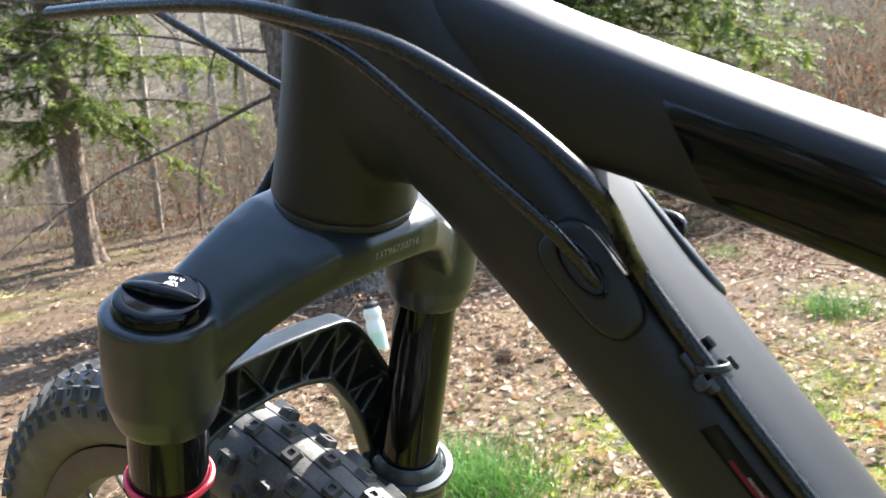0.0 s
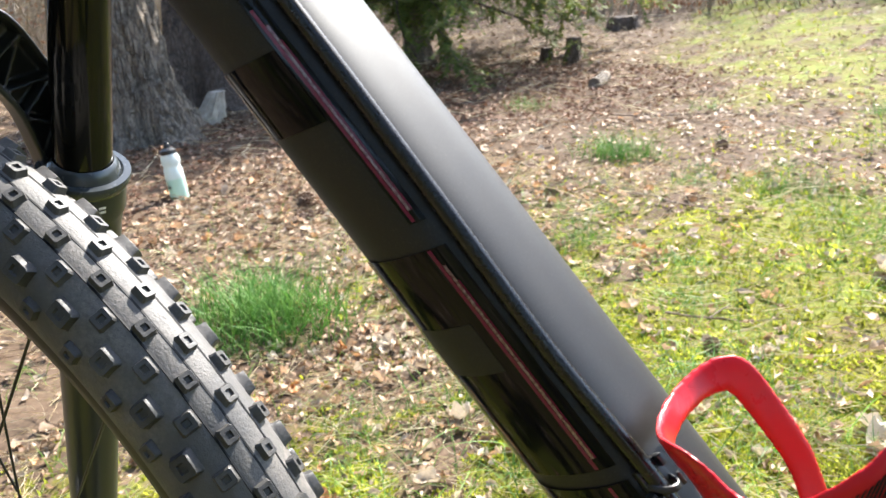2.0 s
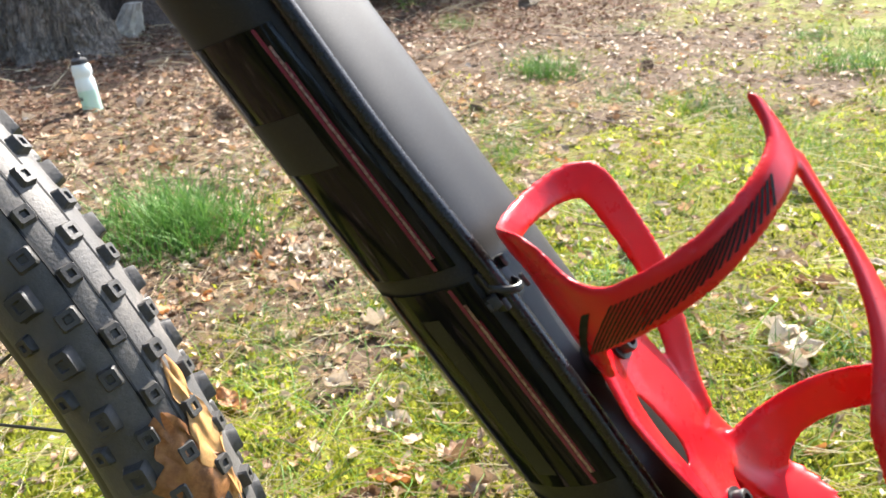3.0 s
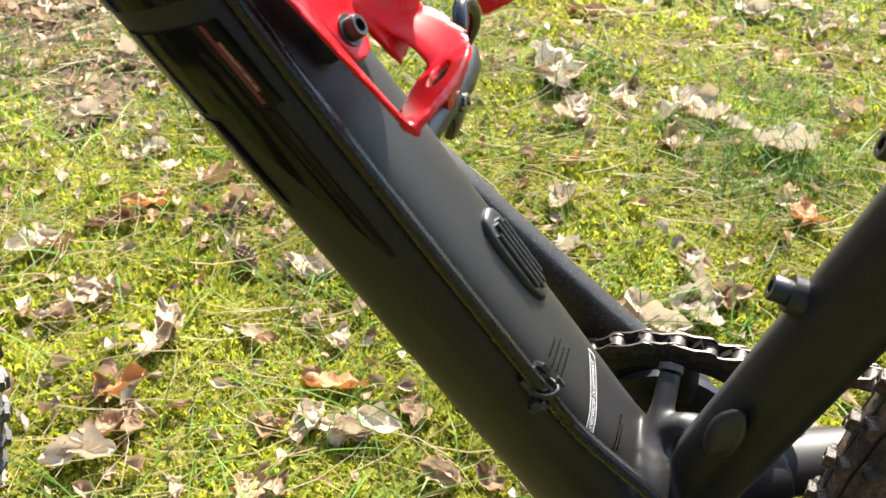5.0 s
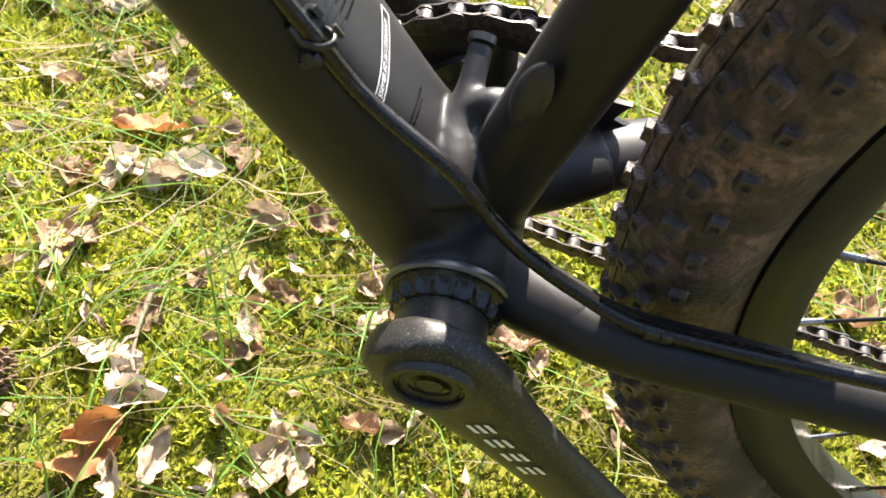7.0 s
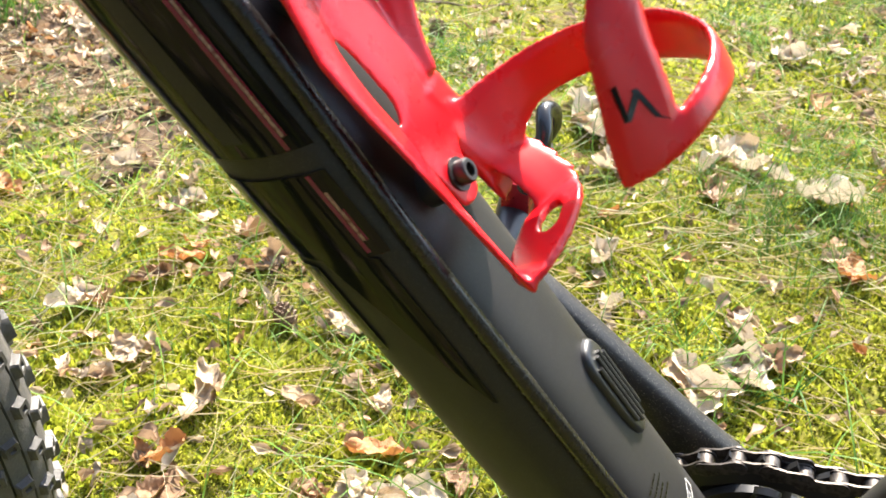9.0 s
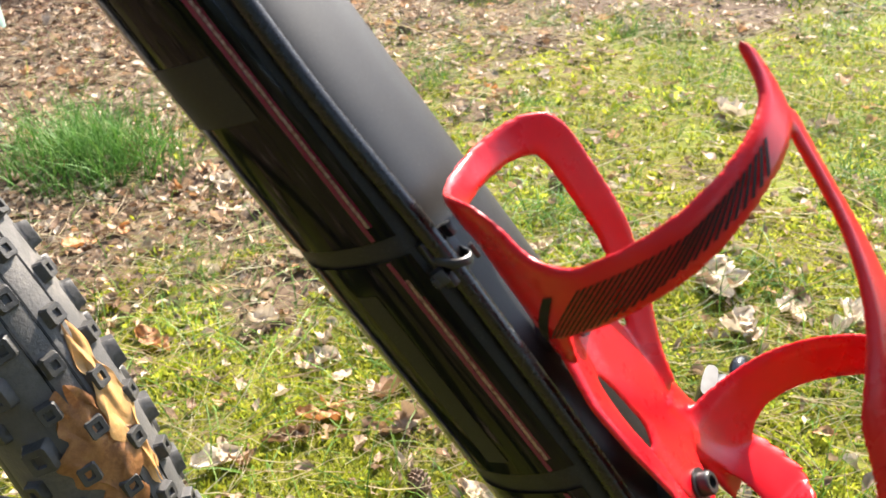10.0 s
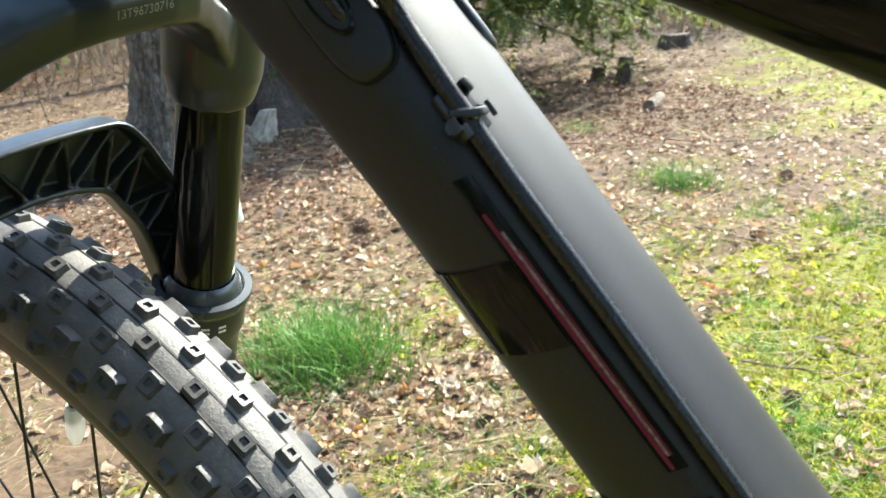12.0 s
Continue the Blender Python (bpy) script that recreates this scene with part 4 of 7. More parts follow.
        for x in (-0.00635, 0.00635):
            lathe(bm, [(-w - 0.0012, 0.0017), (-w, 0.0017), (-w + 0.0003, 0.0038 if w < 0.003 else 0.0018), (w - 0.0003, 0.0038 if w < 0.003 else 0.0018), (w, 0.0017), (w + 0.0012, 0.0017)], (x, 0, 0), (0, 1, 0), 12, ref=(0, 0, 1))
        finish(bm)
        me = bpy.data.meshes.new("link")
        bm.to_mesh(me)
        bm.free()
        me.materials.append(mat)
        return me
    links = [link_mesh(0.0034, CHAIN), link_mesh(0.0023, CHAIN)]
    path = [Vector((0.412, 0.048, 0.432)), Vector((0.2, 0.049, 0.3975))]
    for a in range(80, 281, 12):
        path.append(BB + Vector((0.0565 * math.cos(radians(a)), 0.0492, 0.0565 * math.sin(radians(a)))))
    path += [Vector((0.08, 0.049, 0.2370)), Vector((0.2, 0.048, 0.2165)), Vector((0.33, 0.046, 0.195))]
    path = smooth_path(path, 6)
    chain = new("chain")
    chain.parent = bicycle
    chain.empty_display_size = 0.02
    d, k, acc = 0.0, 0, 0.0
    for a, b in zip(path, path[1:]):
        seg = (b - a).length
        while acc + seg >= k * 0.0127:
            f = (k * 0.0127 - acc) / seg
            p = a.lerp(b, f)
            t = (b - a).normalized()
            ob = new("link", links[k % 2])
            ob.parent = chain
            ob.matrix_basis = Matrix.Translation(p) @ basis(t, YV, t.cross(YV)).to_4x4()
            k += 1
        acc += seg


CRANK = material("dusty_black_crank", (0.013, 0.012, 0.0115), 0.45, 0.2, spots=(0.028, 0.026, 0.023), scale=140, amount=0.35, bump=0.12, bump_scale=900, colour2=(0.022, 0.020, 0.018), scale2=1200, specks=(0.16, 0.145, 0.12), speck_scale=1500)
build_drivetrain()


# ---- bottle cage ----
CUP_U, CUP_R = 0.068, 0.039


def cup(l, th, off=0.0):
    """On the round of the held bottle: th degrees, 0 towards the tube, positive towards the bike's left."""
    a = radians(th)
    r = CUP_R + off
    return DO + DD * l + DU * (CUP_U - r * math.cos(a)) - YV * (r * math.sin(a))


def flat(l, y, u, off=0.0):
    return DO + DD * l + DU * (u + off) + YV * y


def band(bm, stations, where, thick=0.0024, steps=5, k=5):
    """A strip with rounded edges between two edge curves given station by station."""
    st = [tuple(Vector(e) for e in s) for s in stations]
    A = smooth_path([s[0] for s in st], steps)
    B = smooth_path([s[1] for s in st], steps)
    rings = []
    for a, b in zip(A, B):
        up, lo = [], []
        for j in range(k + 1):
            f = j / k
            edge = 1 - abs(2 * f - 1)
            h = thick / 2 * min(1, 0.35 + edge * 2.2)
            p = a.lerp(b, f)
            up.append(bm.verts.new(where(p, h)))
            lo.append(bm.verts.new(where(p, -h)))
        rings.append(up + list(reversed(lo)))
    n = len(rings[0])
    for P, Q in zip(rings, rings[1:]):
        for j in range(n):
            bm.faces.new((P[j], P[(j + 1) % n], Q[(j + 1) % n], Q[j]))
    bm.faces.new(list(reversed(rings[0])))
    bm.faces.new(rings[-1])


def build_cage():
    on_cup = lambda p, h: cup(p.x, p.y, h)
    on_flat = lambda p, h: flat(p.x, p.y, p.z, h)
    v = lambda l, t: (l, t, 0)
    bm = bmesh.new()
    # loop against the tube
    band(bm, [(v(.314, 32), v(.312, 52)), (v(.326, 34), v(.326, 64)), (v(.340, 36), v(.342, 67)), (v(.350, 40), v(.355, 66)), (v(.3535, 28), v(.3630, 52)), (v(.3535, 6), v(.3630, 18)), (v(.3525, -20), v(.3625, -26)),
              (v(.3495, -34), v(.3585, -47)), (v(.344, -37), v(.3500, -54)), (v(.332, -37.5), v(.333, -54)), (v(.315, -36), v(.315, -52)), (v(.300, -28), v(.294, -42)), (v(.284, -20), v(.280, -33)), (v(.270, -14), v(.268, -28))], on_cup)
    # web that rounds the corner between loop and strap
    band(bm, [(v(.3530, 58), v(.3530, 66.5)), (v(.3475, 58), v(.3475, 69)), (v(.3430, 58), v(.3430, 74)), (v(.3400, 58), v(.3400, 82)), (v(.3370, 58), v(.3370, 96))], on_cup, 0.0026)
    # strap round the near side
    band(bm, [(v(.3365, 46), v(.3185, 34)), (v(.339, 66), v(.3210, 55)), (v(.3394, 87), v(.3235, 80)), (v(.3392, 102), v(.325, 100)), (v(.3396, 122), v(.3264, 120)), (v(.3418, 146), v(.3302, 146)), (v(.3449, 166), v(.333, 168)), (v(.349, 173), v(.336, 180)), (v(.354, 175), v(.343, 184)), (v(.3575, 176), v(.352, 182))], on_cup, 0.0027)
    # arm down the outer side to the tag
    band(bm, [(v(.3400, 175), v(.3350, 186)), (v(.3280, 173.5), v(.3230, 182)), (v(.3184, 172), v(.3120, 181)), (v(.3073, 168), v(.301, 180)), (v(.2938, 157), v(.2865, 174)), (v(.2827, 143), v(.2750, 160)), (v(.2745, 133), v(.266, 154)), (v(.2649, 128), v(.2545, 150.5)), (v(.2510, 121.5), v(.2460, 146)), (v(.2414, 119), v(.2398, 131))], on_cup, 0.0027)
    # lower ring round the far side
    band(bm, [(v(.266, -8), v(.224, -16)), (v(.2585, -22), v(.229, -34)), (v(.2567, -44), v(.2387, -52)), (v(.2558, -72), v(.2402, -71)), (v(.2532, -104), v(.2377, -98)), (v(.2513, -125), v(.235, -122)), (v(.2492, -146), v(.2345, -144)), (v(.2487, -167), v(.236, -165)), (v(.248, -190), v(.2385, -190)), (v(.2475, -212), v(.239, -215)), (v(.2455, -230), v(.2398, -231))], on_cup, 0.0027)
    # back plate: left rail, middle, right rail
    band(bm, [((.3135, -.0200, .0332), (.3135, -.0076, .0318)), ((.309, -.0190, .0325), (.309, -.0075, .0318)), ((.2985, -.0222, .0330), (.2985, -.0100, .0318)), ((.2919, -.0238, .0336), (.2919, -.0122, .0318)), ((.2775, -.0240, .0352), (.280, -.0130, .0320)), ((.2615, -.0240, .0378), (.266, -.0115, .0320)), ((.245, -.0250, .0408), (.252, -.0138, .0335)), ((.231, -.0265, .0440), (.240, -.0180, .0370)), ((.2190, -.0278, .0468), (.2245, -.0225, .0420)), ((.2165, -.0270, .0472), (.2175, -.0225, .0440))], on_flat, 0.0026)
    band(bm, [((.3125, -.0088, .0320), (.3110, .0100, .0320)), ((.308, -.0086, .0320), (.309, .0125, .0320)), ((.299, -.0095, .0320), (.299, .0135, .0320)), ((.293, -.0098, .0320), (.292, .0150, .0318)), ((.284, -.0080, .0320), (.284, .0165, .0316)), ((.272, -.0072, .0320), (.272, .0180, .0312)), ((.2665, -.0110, .0320), (.2640, .0205, .0308)), ((.259, -.0118, .0320), (.2571, .0180, .0312)), ((.248, -.0110, .0320), (.249, .0068, .0318)), ((.2385, -.0088, .0320), (.2385, .0030, .0318)), ((.2365, -.0050, .0320), (.2365, .0005, .0318))], on_flat, 0.0024)
    band(bm, [((.266, .0060, .0320), (.267, .0215, .0306)), ((.256, .0085, .0318), (.256, .0240, .0302)), ((.246, .0095, .0318), (.246, .0285, .0312)), ((.236, .0110, .0338), (.237, .0300, .0355)), ((.228, .0108, .0375), (.229, .0285, .0425)), ((.2205, .0070, .0410), (.2210, .0225, .0500)), ((.2192, .0040, .0425), (.2190, .0180, .0512))], on_flat, 0.0026)
    # foot that carries the bottle, with an oval opening
    rim = [(-.0278, .0468), (-.0225, .0405), (-.012, .0372), (.002, .0372), (.0135, .0410), (.0185, .0460), (.0160, .0520), (.0060, .0545), (-.008, .0540), (-.020, .0512)]
    outer = smooth_path([Vector((y, u, 0)) for y, u in rim + rim[:1]], 4)[:-1]
    n = len(outer)
    cy, cu = 0.0015, 0.0462
    rings = []
    for dl in (0.0013, -0.0013):
        o_ring, i_ring = [], []
        for j, p in enumerate(outer):
            q = math.atan2(p.y - cu, p.x - cy)
            l = 0.2195 - 0.05 * (p.y - 0.046) + dl
            o_ring.append(bm.verts.new(flat(l, p.x, p.y)))
            i_ring.append(bm.verts.new(flat(0.2195 - 0.05 * (0.0033 * math.sin(q)) + dl, cy + 0.0068 * math.cos(q), cu + 0.0033 * math.sin(q))))
        rings.append((o_ring, i_ring))
    for o_ring, i_ring in rings:
        for j in range(n):
            bm.faces.new((o_ring[j], o_ring[(j + 1) % n], i_ring[(j + 1) % n], i_ring[j]))
    for w in (0, 1):
        A, B = rings[0][w], rings[1][w]
        for j in range(n):
            bm.faces.new((A[j], A[(j + 1) % n], B[(j + 1) % n], B[j]))
    cage = fuse("bottle_cage", bm, RED, bicycle, 0.0008, 4, "glossy red plastic bottle cage")
    # black slanted stripes on the strap
    bm = bmesh.new()

    def quad(a, b, w0, w1):
        m = 4
        for i in range(m):
            f, g2 = i / m, (i + 1) / m
            pts = []
            for ff, side in ((f, 0), (g2, 0), (g2, 1), (f, 1)):
                l, t = a[0] + (b[0] - a[0]) * ff, a[1] + (b[1] - a[1]) * ff + (w0 + (w1 - w0) * ff) * side
                pts.append(bm.verts.new(cup(l, t, 0.00165)))
            bm.faces.new(pts)
    lo = lambda t: 0.3195 + (t - 40) * 0.000118
    hi = lambda t: 0.3372 + max(0, t - 120) * 0.00013
    quad((lo(38) + .0008, 38), (hi(66) - .0024, 66), 9, 5)
    t = 52.0
    while t < 150:
        step = 3.3 + (t - 52) * 0.010
        lean = 30 - (t - 52) * 0.24
        quad((lo(t) + .0010, t), (hi(t + lean) - .0022, t + lean), 0.42 * step, 0.42 * step)
        t += step
    part("black_stripe", bm, STRIPE_SHADE_INK, cage)
    bm = bmesh.new()
    for pts in (((.2625, 131), (.2545, 129.5), (.2545, 131.2), (.2625, 133)), ((.2545, 129.5), (.2590, 136.5), (.2578, 138.5), (.2540, 131.6)), ((.2596, 136), (.2512, 138.5), (.2478, 143.5), (.2505, 140.5), (.2590, 138.2))):
        bm.faces.new([bm.verts.new(cup(l, tt, 0.00165)) for l, tt in pts])
    part("black_mark", bm, GLOSS, cage, "black slanted mark")
    for l, y in ((0.2455, -0.0035), (0.3093, -0.0030)):
        bm = bmesh.new()
        lathe(bm, [(0.0190, 0.0062), (0.0270, 0.0060), (0.0300, 0.0050), (0.0338, 0.0050), (0.0338, 0.0036), (0.0366, 0.0036), (0.0373, 0.0031), (0.0373, 0.0020), (0.0345, 0.0019), (0.0344, 0.0003)], DO + DD * l + YV * y, DU, 24)
        part("cage_bolt", bm, BLACK, cage, "black socket-head bolt")


build_cage()


# ---- ground ----
def island_material(name, ramp_cols, rough=0.8, translucent=0.0, scale=40.0, bump=0.0, dark=0.6):
    """Colour picked per loose piece from a ramp, with veins and stains by noise."""
    m = bpy.data.materials.new(name)
    m.use_nodes = True
    nt = m.node_tree
    b = nt.nodes["Principled BSDF"]
    b.inputs["Roughness"].default_value = rough
    b.inputs["Specular IOR Level"].default_value = 0.15
    geo = nt.nodes.new("ShaderNodeNewGeometry")
    cr = nt.nodes.new("ShaderNodeValToRGB")
    els = cr.color_ramp.elements
    for i, c in enumerate(ramp_cols):
        e = els[i] if i < 2 else els.new(1.0)
        e.position = i / (len(ramp_cols) - 1)
        e.color = (*c, 1)
    nt.links.new(geo.outputs["Random Per Island"], cr.inputs[0])
    tc = nt.nodes.new("ShaderNodeTexCoord")
    nz = nt.nodes.new("ShaderNodeTexNoise")
    nz.inputs["Scale"].default_value, nz.inputs["Detail"].default_value = scale, 5
    nt.links.new(tc.outputs["Object"], nz.inputs["Vector"])
    mr = nt.nodes.new("ShaderNodeMapRange")
    mr.inputs["From Min"].default_value, mr.inputs["From Max"].default_value = 0.35, 0.65
    mr.inputs["To Min"].default_value, mr.inputs["To Max"].default_value = dark, 1.15
    nt.links.new(nz.outputs["Fac"], mr.inputs["Value"])
    hs = nt.nodes.new("ShaderNodeHueSaturation")
    nt.links.new(cr.outputs["Color"], hs.inputs["Color"])
    nt.links.new(mr.outputs["Result"], hs.inputs["Value"])
    nt.links.new(hs.outputs["Color"], b.inputs["Base Color"])
    if bump:
        bp = nt.nodes.new("ShaderNodeBump")
        bp.inputs["Strength"].default_value, bp.inputs["Distance"].default_value = bump, 0.002
        nt.links.new(nz.outputs["Fac"], bp.inputs["Height"])
        nt.links.new(bp.outputs["Normal"], b.inputs["Normal"])
    if translucent:
        tr = nt.nodes.new("ShaderNodeBsdfTranslucent")
        nt.links.new(hs.outputs["Color"], tr.inputs["Color"])
        ms = nt.nodes.new("ShaderNodeMixShader")
        ms.inputs[0].default_value = translucent
        nt.links.new(b.outputs[0], ms.inputs[1])
        nt.links.new(tr.outputs[0], ms.inputs[2])
        nt.links.new(ms.outputs[0], nt.nodes["Material Output"].inputs["Surface"])
    return m


def soil_material():
    """Brown leafy soil, and a felt of moss where the mesh says that moss grows."""
    m = material("forest_floor_soil", (0.072, 0.047, 0.030), 0.95, spots=(0.042, 0.028, 0.018), scale=7, amount=0.6, colour2=(0.115, 0.080, 0.053), scale2=55, bump=1.0, bump_scale=90)
    nt = m.node_tree
    b = nt.nodes["Principled BSDF"]
    old = b.inputs["Base Color"].links[0].from_socket
    tc = nt.nodes.new("ShaderNodeTexCoord")
    cover = nt.nodes.new("ShaderNodeAttribute")
    cover.attribute_name = "moss"

    def noise_fac(sc, lo, hi):
        n = nt.nodes.new("ShaderNodeTexNoise")
        n.inputs["Scale"].default_value, n.inputs["Detail"].default_value = sc, 6
        nt.links.new(tc.outputs["Object"], n.inputs["Vector"])
        r = nt.nodes.new("ShaderNodeMapRange")
        r.inputs["From Min"].default_value, r.inputs["From Max"].default_value = lo, hi
        nt.links.new(n.outputs["Fac"], r.inputs["Value"])
        return r.outputs["Result"]

    def mix(a, c, f):
        x = nt.nodes.new("ShaderNodeMix")
        x.data_type = "RGBA"
        for sock, val in ((x.inputs[6], a), (x.inputs[7], c)):
            if isinstance(val, tuple):
                sock.default_value = (*val, 1)
            else:
                nt.links.new(val, sock)
        nt.links.new(f, x.inputs[0])
        return x.outputs[2]
    green = mix((0.070, 0.066, 0.012), (0.145, 0.135, 0.022), noise_fac(160, 0.4, 0.62))
    green = mix(green, (0.115, 0.135, 0.022), noise_fac(5, 0.45, 0.65))
    edge = nt.nodes.new("ShaderNodeMath")
    edge.operation = "MULTIPLY_ADD"
    nt.links.new(noise_fac(38, 0.3, 0.7), edge.inputs[0])
    edge.inputs[1].default_value = 0.7
    nt.links.new(cover.outputs["Fac"], edge.inputs[2])
    soft = nt.nodes.new("ShaderNodeMapRange")
    soft.inputs["From Min"].default_value, soft.inputs["From Max"].default_value = 0.62, 0.95
    nt.links.new(edge.outputs[0], soft.inputs["Value"])
    nt.links.new(mix(old, green, soft.outputs["Result"]), b.inputs["Base Color"])
    b.inputs["Specular IOR Level"].default_value = 0.1
    return m


SOIL = soil_material()
RED_LITTER = island_material("reddish_needle_litter", [(0.15, 0.075, 0.046), (0.22, 0.12, 0.075), (0.095, 0.05, 0.032), (0.30, 0.19, 0.13), (0.12, 0.06, 0.036)], 0.7, 0.15, 40.0)
FRESH_GRASS = island_material("fresh_green_grass", [(0.050, 0.135, 0.020), (0.080, 0.190, 0.030), (0.036, 0.10, 0.016), (0.14, 0.25, 0.055)], 0.5, 0.35, 3.0, dark=0.8)
MOSS = island_material("yellow_green_moss", [(0.28, 0.30, 0.020), (0.44, 0.45, 0.045), (0.23, 0.31, 0.028), (0.58, 0.56, 0.10), (0.12, 0.15, 0.014)], 0.7, 0.5, 3.0, dark=0.55)
GRASS = island_material("green_grass", [(0.085, 0.17, 0.026), (0.14, 0.25, 0.045), (0.06, 0.13, 0.022), (0.24, 0.33, 0.09)], 0.5, 0.4, 3.0, dark=0.8)
STRAW = island_material("dry_straw", [(0.62, 0.52, 0.32), (0.48, 0.36, 0.20), (0.74, 0.68, 0.48), (0.34, 0.24, 0.13)], 0.7, 0.2, 5.0)
DUFF = island_material("brown_needles", [(0.20, 0.12, 0.075), (0.30, 0.20, 0.13), (0.13, 0.08, 0.05), (0.40, 0.29, 0.20)], 0.8, 0.1, 6.0)
LEAF = island_material("dry_leaf_litter", [(0.34, 0.21, 0.13), (0.50, 0.40, 0.29), (0.22, 0.13, 0.07), (0.58, 0.49, 0.38), (0.44, 0.24, 0.11), (0.50, 0.36, 0.25), (0.16, 0.09, 0.05)], 0.55, 0.25, 60.0, 0.5)
LITTER = island_material("brown_leaf_litter", [(0.20, 0.130, 0.082), (0.31, 0.225, 0.155), (0.13, 0.080, 0.05), (0.43, 0.35, 0.265), (0.25, 0.155, 0.095), (0.12, 0.078, 0.052), (0.40, 0.315, 0.235)], 0.6, 0.2, 50.0, 0.4)
ORANGE_LEAF = material("orange_leaf", (0.44, 0.25, 0.095), 0.5, spots=(0.30, 0.11, 0.03), scale=45, amount=0.5, colour2=(0.62, 0.34, 0.12), scale2=150, bump=0.4, bump_scale=300, translucent=0.25)
BARK = material("grey_brown_bark", (0.165, 0.122, 0.084), 0.95, spots=(0.070, 0.055, 0.040), scale=9, amount=0.7, colour2=(0.235, 0.195, 0.150), scale2=45, bump=1.0, bump_scale=60, bump_dist=0.012)
BARK_WARM = material("reddish_spruce_bark", (0.185, 0.125, 0.088), 0.95, spots=(0.11, 0.075, 0.055), scale=9, amount=0.6, colour2=(0.24, 0.175, 0.13), scale2=45, bump=1.0, bump_scale=60, bump_dist=0.010)
BARK_DARK = material("dark_brown_bark", (0.10, 0.07, 0.05), 0.95, spots=(0.05, 0.035, 0.025), scale=9, amount=0.6, colour2=(0.15, 0.11, 0.085), scale2=45, bump=1.0, bump_scale=60, bump_dist=0.012)
TWIG = material("dry_twig", (0.20, 0.14, 0.10), 0.8, spots=(0.10, 0.07, 0.05), scale=60, amount=0.5)
CONE = material("pine_cone_scales", (0.10, 0.055, 0.032), 0.7, spots=(0.20, 0.13, 0.08), scale=120, amount=0.5)
WOOD = material("weathered_stump_wood", (0.42, 0.37, 0.30), 0.9, spots=(0.22, 0.18, 0.14), scale=25, amount=0.5, colour2=(0.40, 0.34, 0.26), scale2=120, bump=0.8, bump_scale=80)
NEEDLE = island_material("conifer_needles", [(0.085, 0.12, 0.026), (0.14, 0.18, 0.040), (0.06, 0.085, 0.022), (0.25, 0.27, 0.06)], 0.7, 0.4, 2.0)


def crack_bark(mat, scale=24.0, deep=0.35):
    """Breaks the bark into upright scales with dark furrows between them."""
    nt = mat.node_tree
    b = nt.nodes["Principled BSDF"]
    tc = nt.nodes.new("ShaderNodeTexCoord")
    mp = nt.nodes.new("ShaderNodeMapping")
    mp.inputs["Scale"].default_value = (1.0, 1.0, 0.30)
    nt.links.new(tc.outputs["Object"], mp.inputs["Vector"])
    wob = nt.nodes.new("ShaderNodeTexNoise")
    wob.inputs["Scale"].default_value = 14.0
    nt.links.new(mp.outputs[0], wob.inputs["Vector"])
    add = nt.nodes.new("ShaderNodeVectorMath")
    add.operation = "MULTIPLY_ADD"
    add.inputs[1].default_value = (0.09, 0.09, 0.09)
    nt.links.new(wob.outputs["Color"], add.inputs[0])
    nt.links.new(mp.outputs[0], add.inputs[2])
    vo = nt.nodes.new("ShaderNodeTexVoronoi")
    vo.feature = "DISTANCE_TO_EDGE"
    vo.inputs["Scale"].default_value = scale
    nt.links.new(add.outputs[0], vo.inputs["Vector"])
    mr = nt.nodes.new("ShaderNodeMapRange")
    mr.inputs["From Min"].default_value, mr.inputs["From Max"].default_value = 0.0, 0.22
    mr.inputs["To Min"].default_value = deep
    nt.links.new(vo.outputs["Distance"], mr.inputs["Value"])
    hs = nt.nodes.new("ShaderNodeHueSaturation")
    nt.links.new(b.inputs["Base Color"].links[0].from_socket, hs.inputs["Color"])
    nt.links.new(mr.outputs["Result"], hs.inputs["Value"])
    nt.links.new(hs.outputs["Color"], b.inputs["Base Color"])
    bp = nt.nodes.new("ShaderNodeBump")
    bp.inputs["Strength"].default_value, bp.inputs["Distance"].default_value = 1.0, 0.012
    nt.links.new(mr.outputs["Result"], bp.inputs["Height"])
    nt.links.new(b.inputs["Normal"].links[0].from_socket, bp.inputs["Normal"])
    nt.links.new(bp.outputs["Normal"], b.inputs["Normal"])


crack_bark(BARK, 42.0, 0.55)
crack_bark(BARK_DARK, 42.0, 0.6)
crack_bark(BARK_WARM, 42.0, 0.65)


def height(x, y):
    p = Vector((x, y, 0))
    h = 0.016 * noise.noise(p * 2.1) + 0.009 * noise.noise(p * 6.3 + Vector((7, 3, 0))) + 0.005 * noise.noise(p * 17.0)
    far = max(0.0, math.hypot(x + 0.2, y - 0.3) - 5.0)
    return h - 0.010 + 0.004 * far * far * 0.12 + 0.10 * noise.noise(p * 0.25) * min(1, far / 4)


def smooth01(a, b, x):
    t = max(0.0, min(1.0, (x - a) / (b - a)))
    return t * t * (3 - 2 * t)


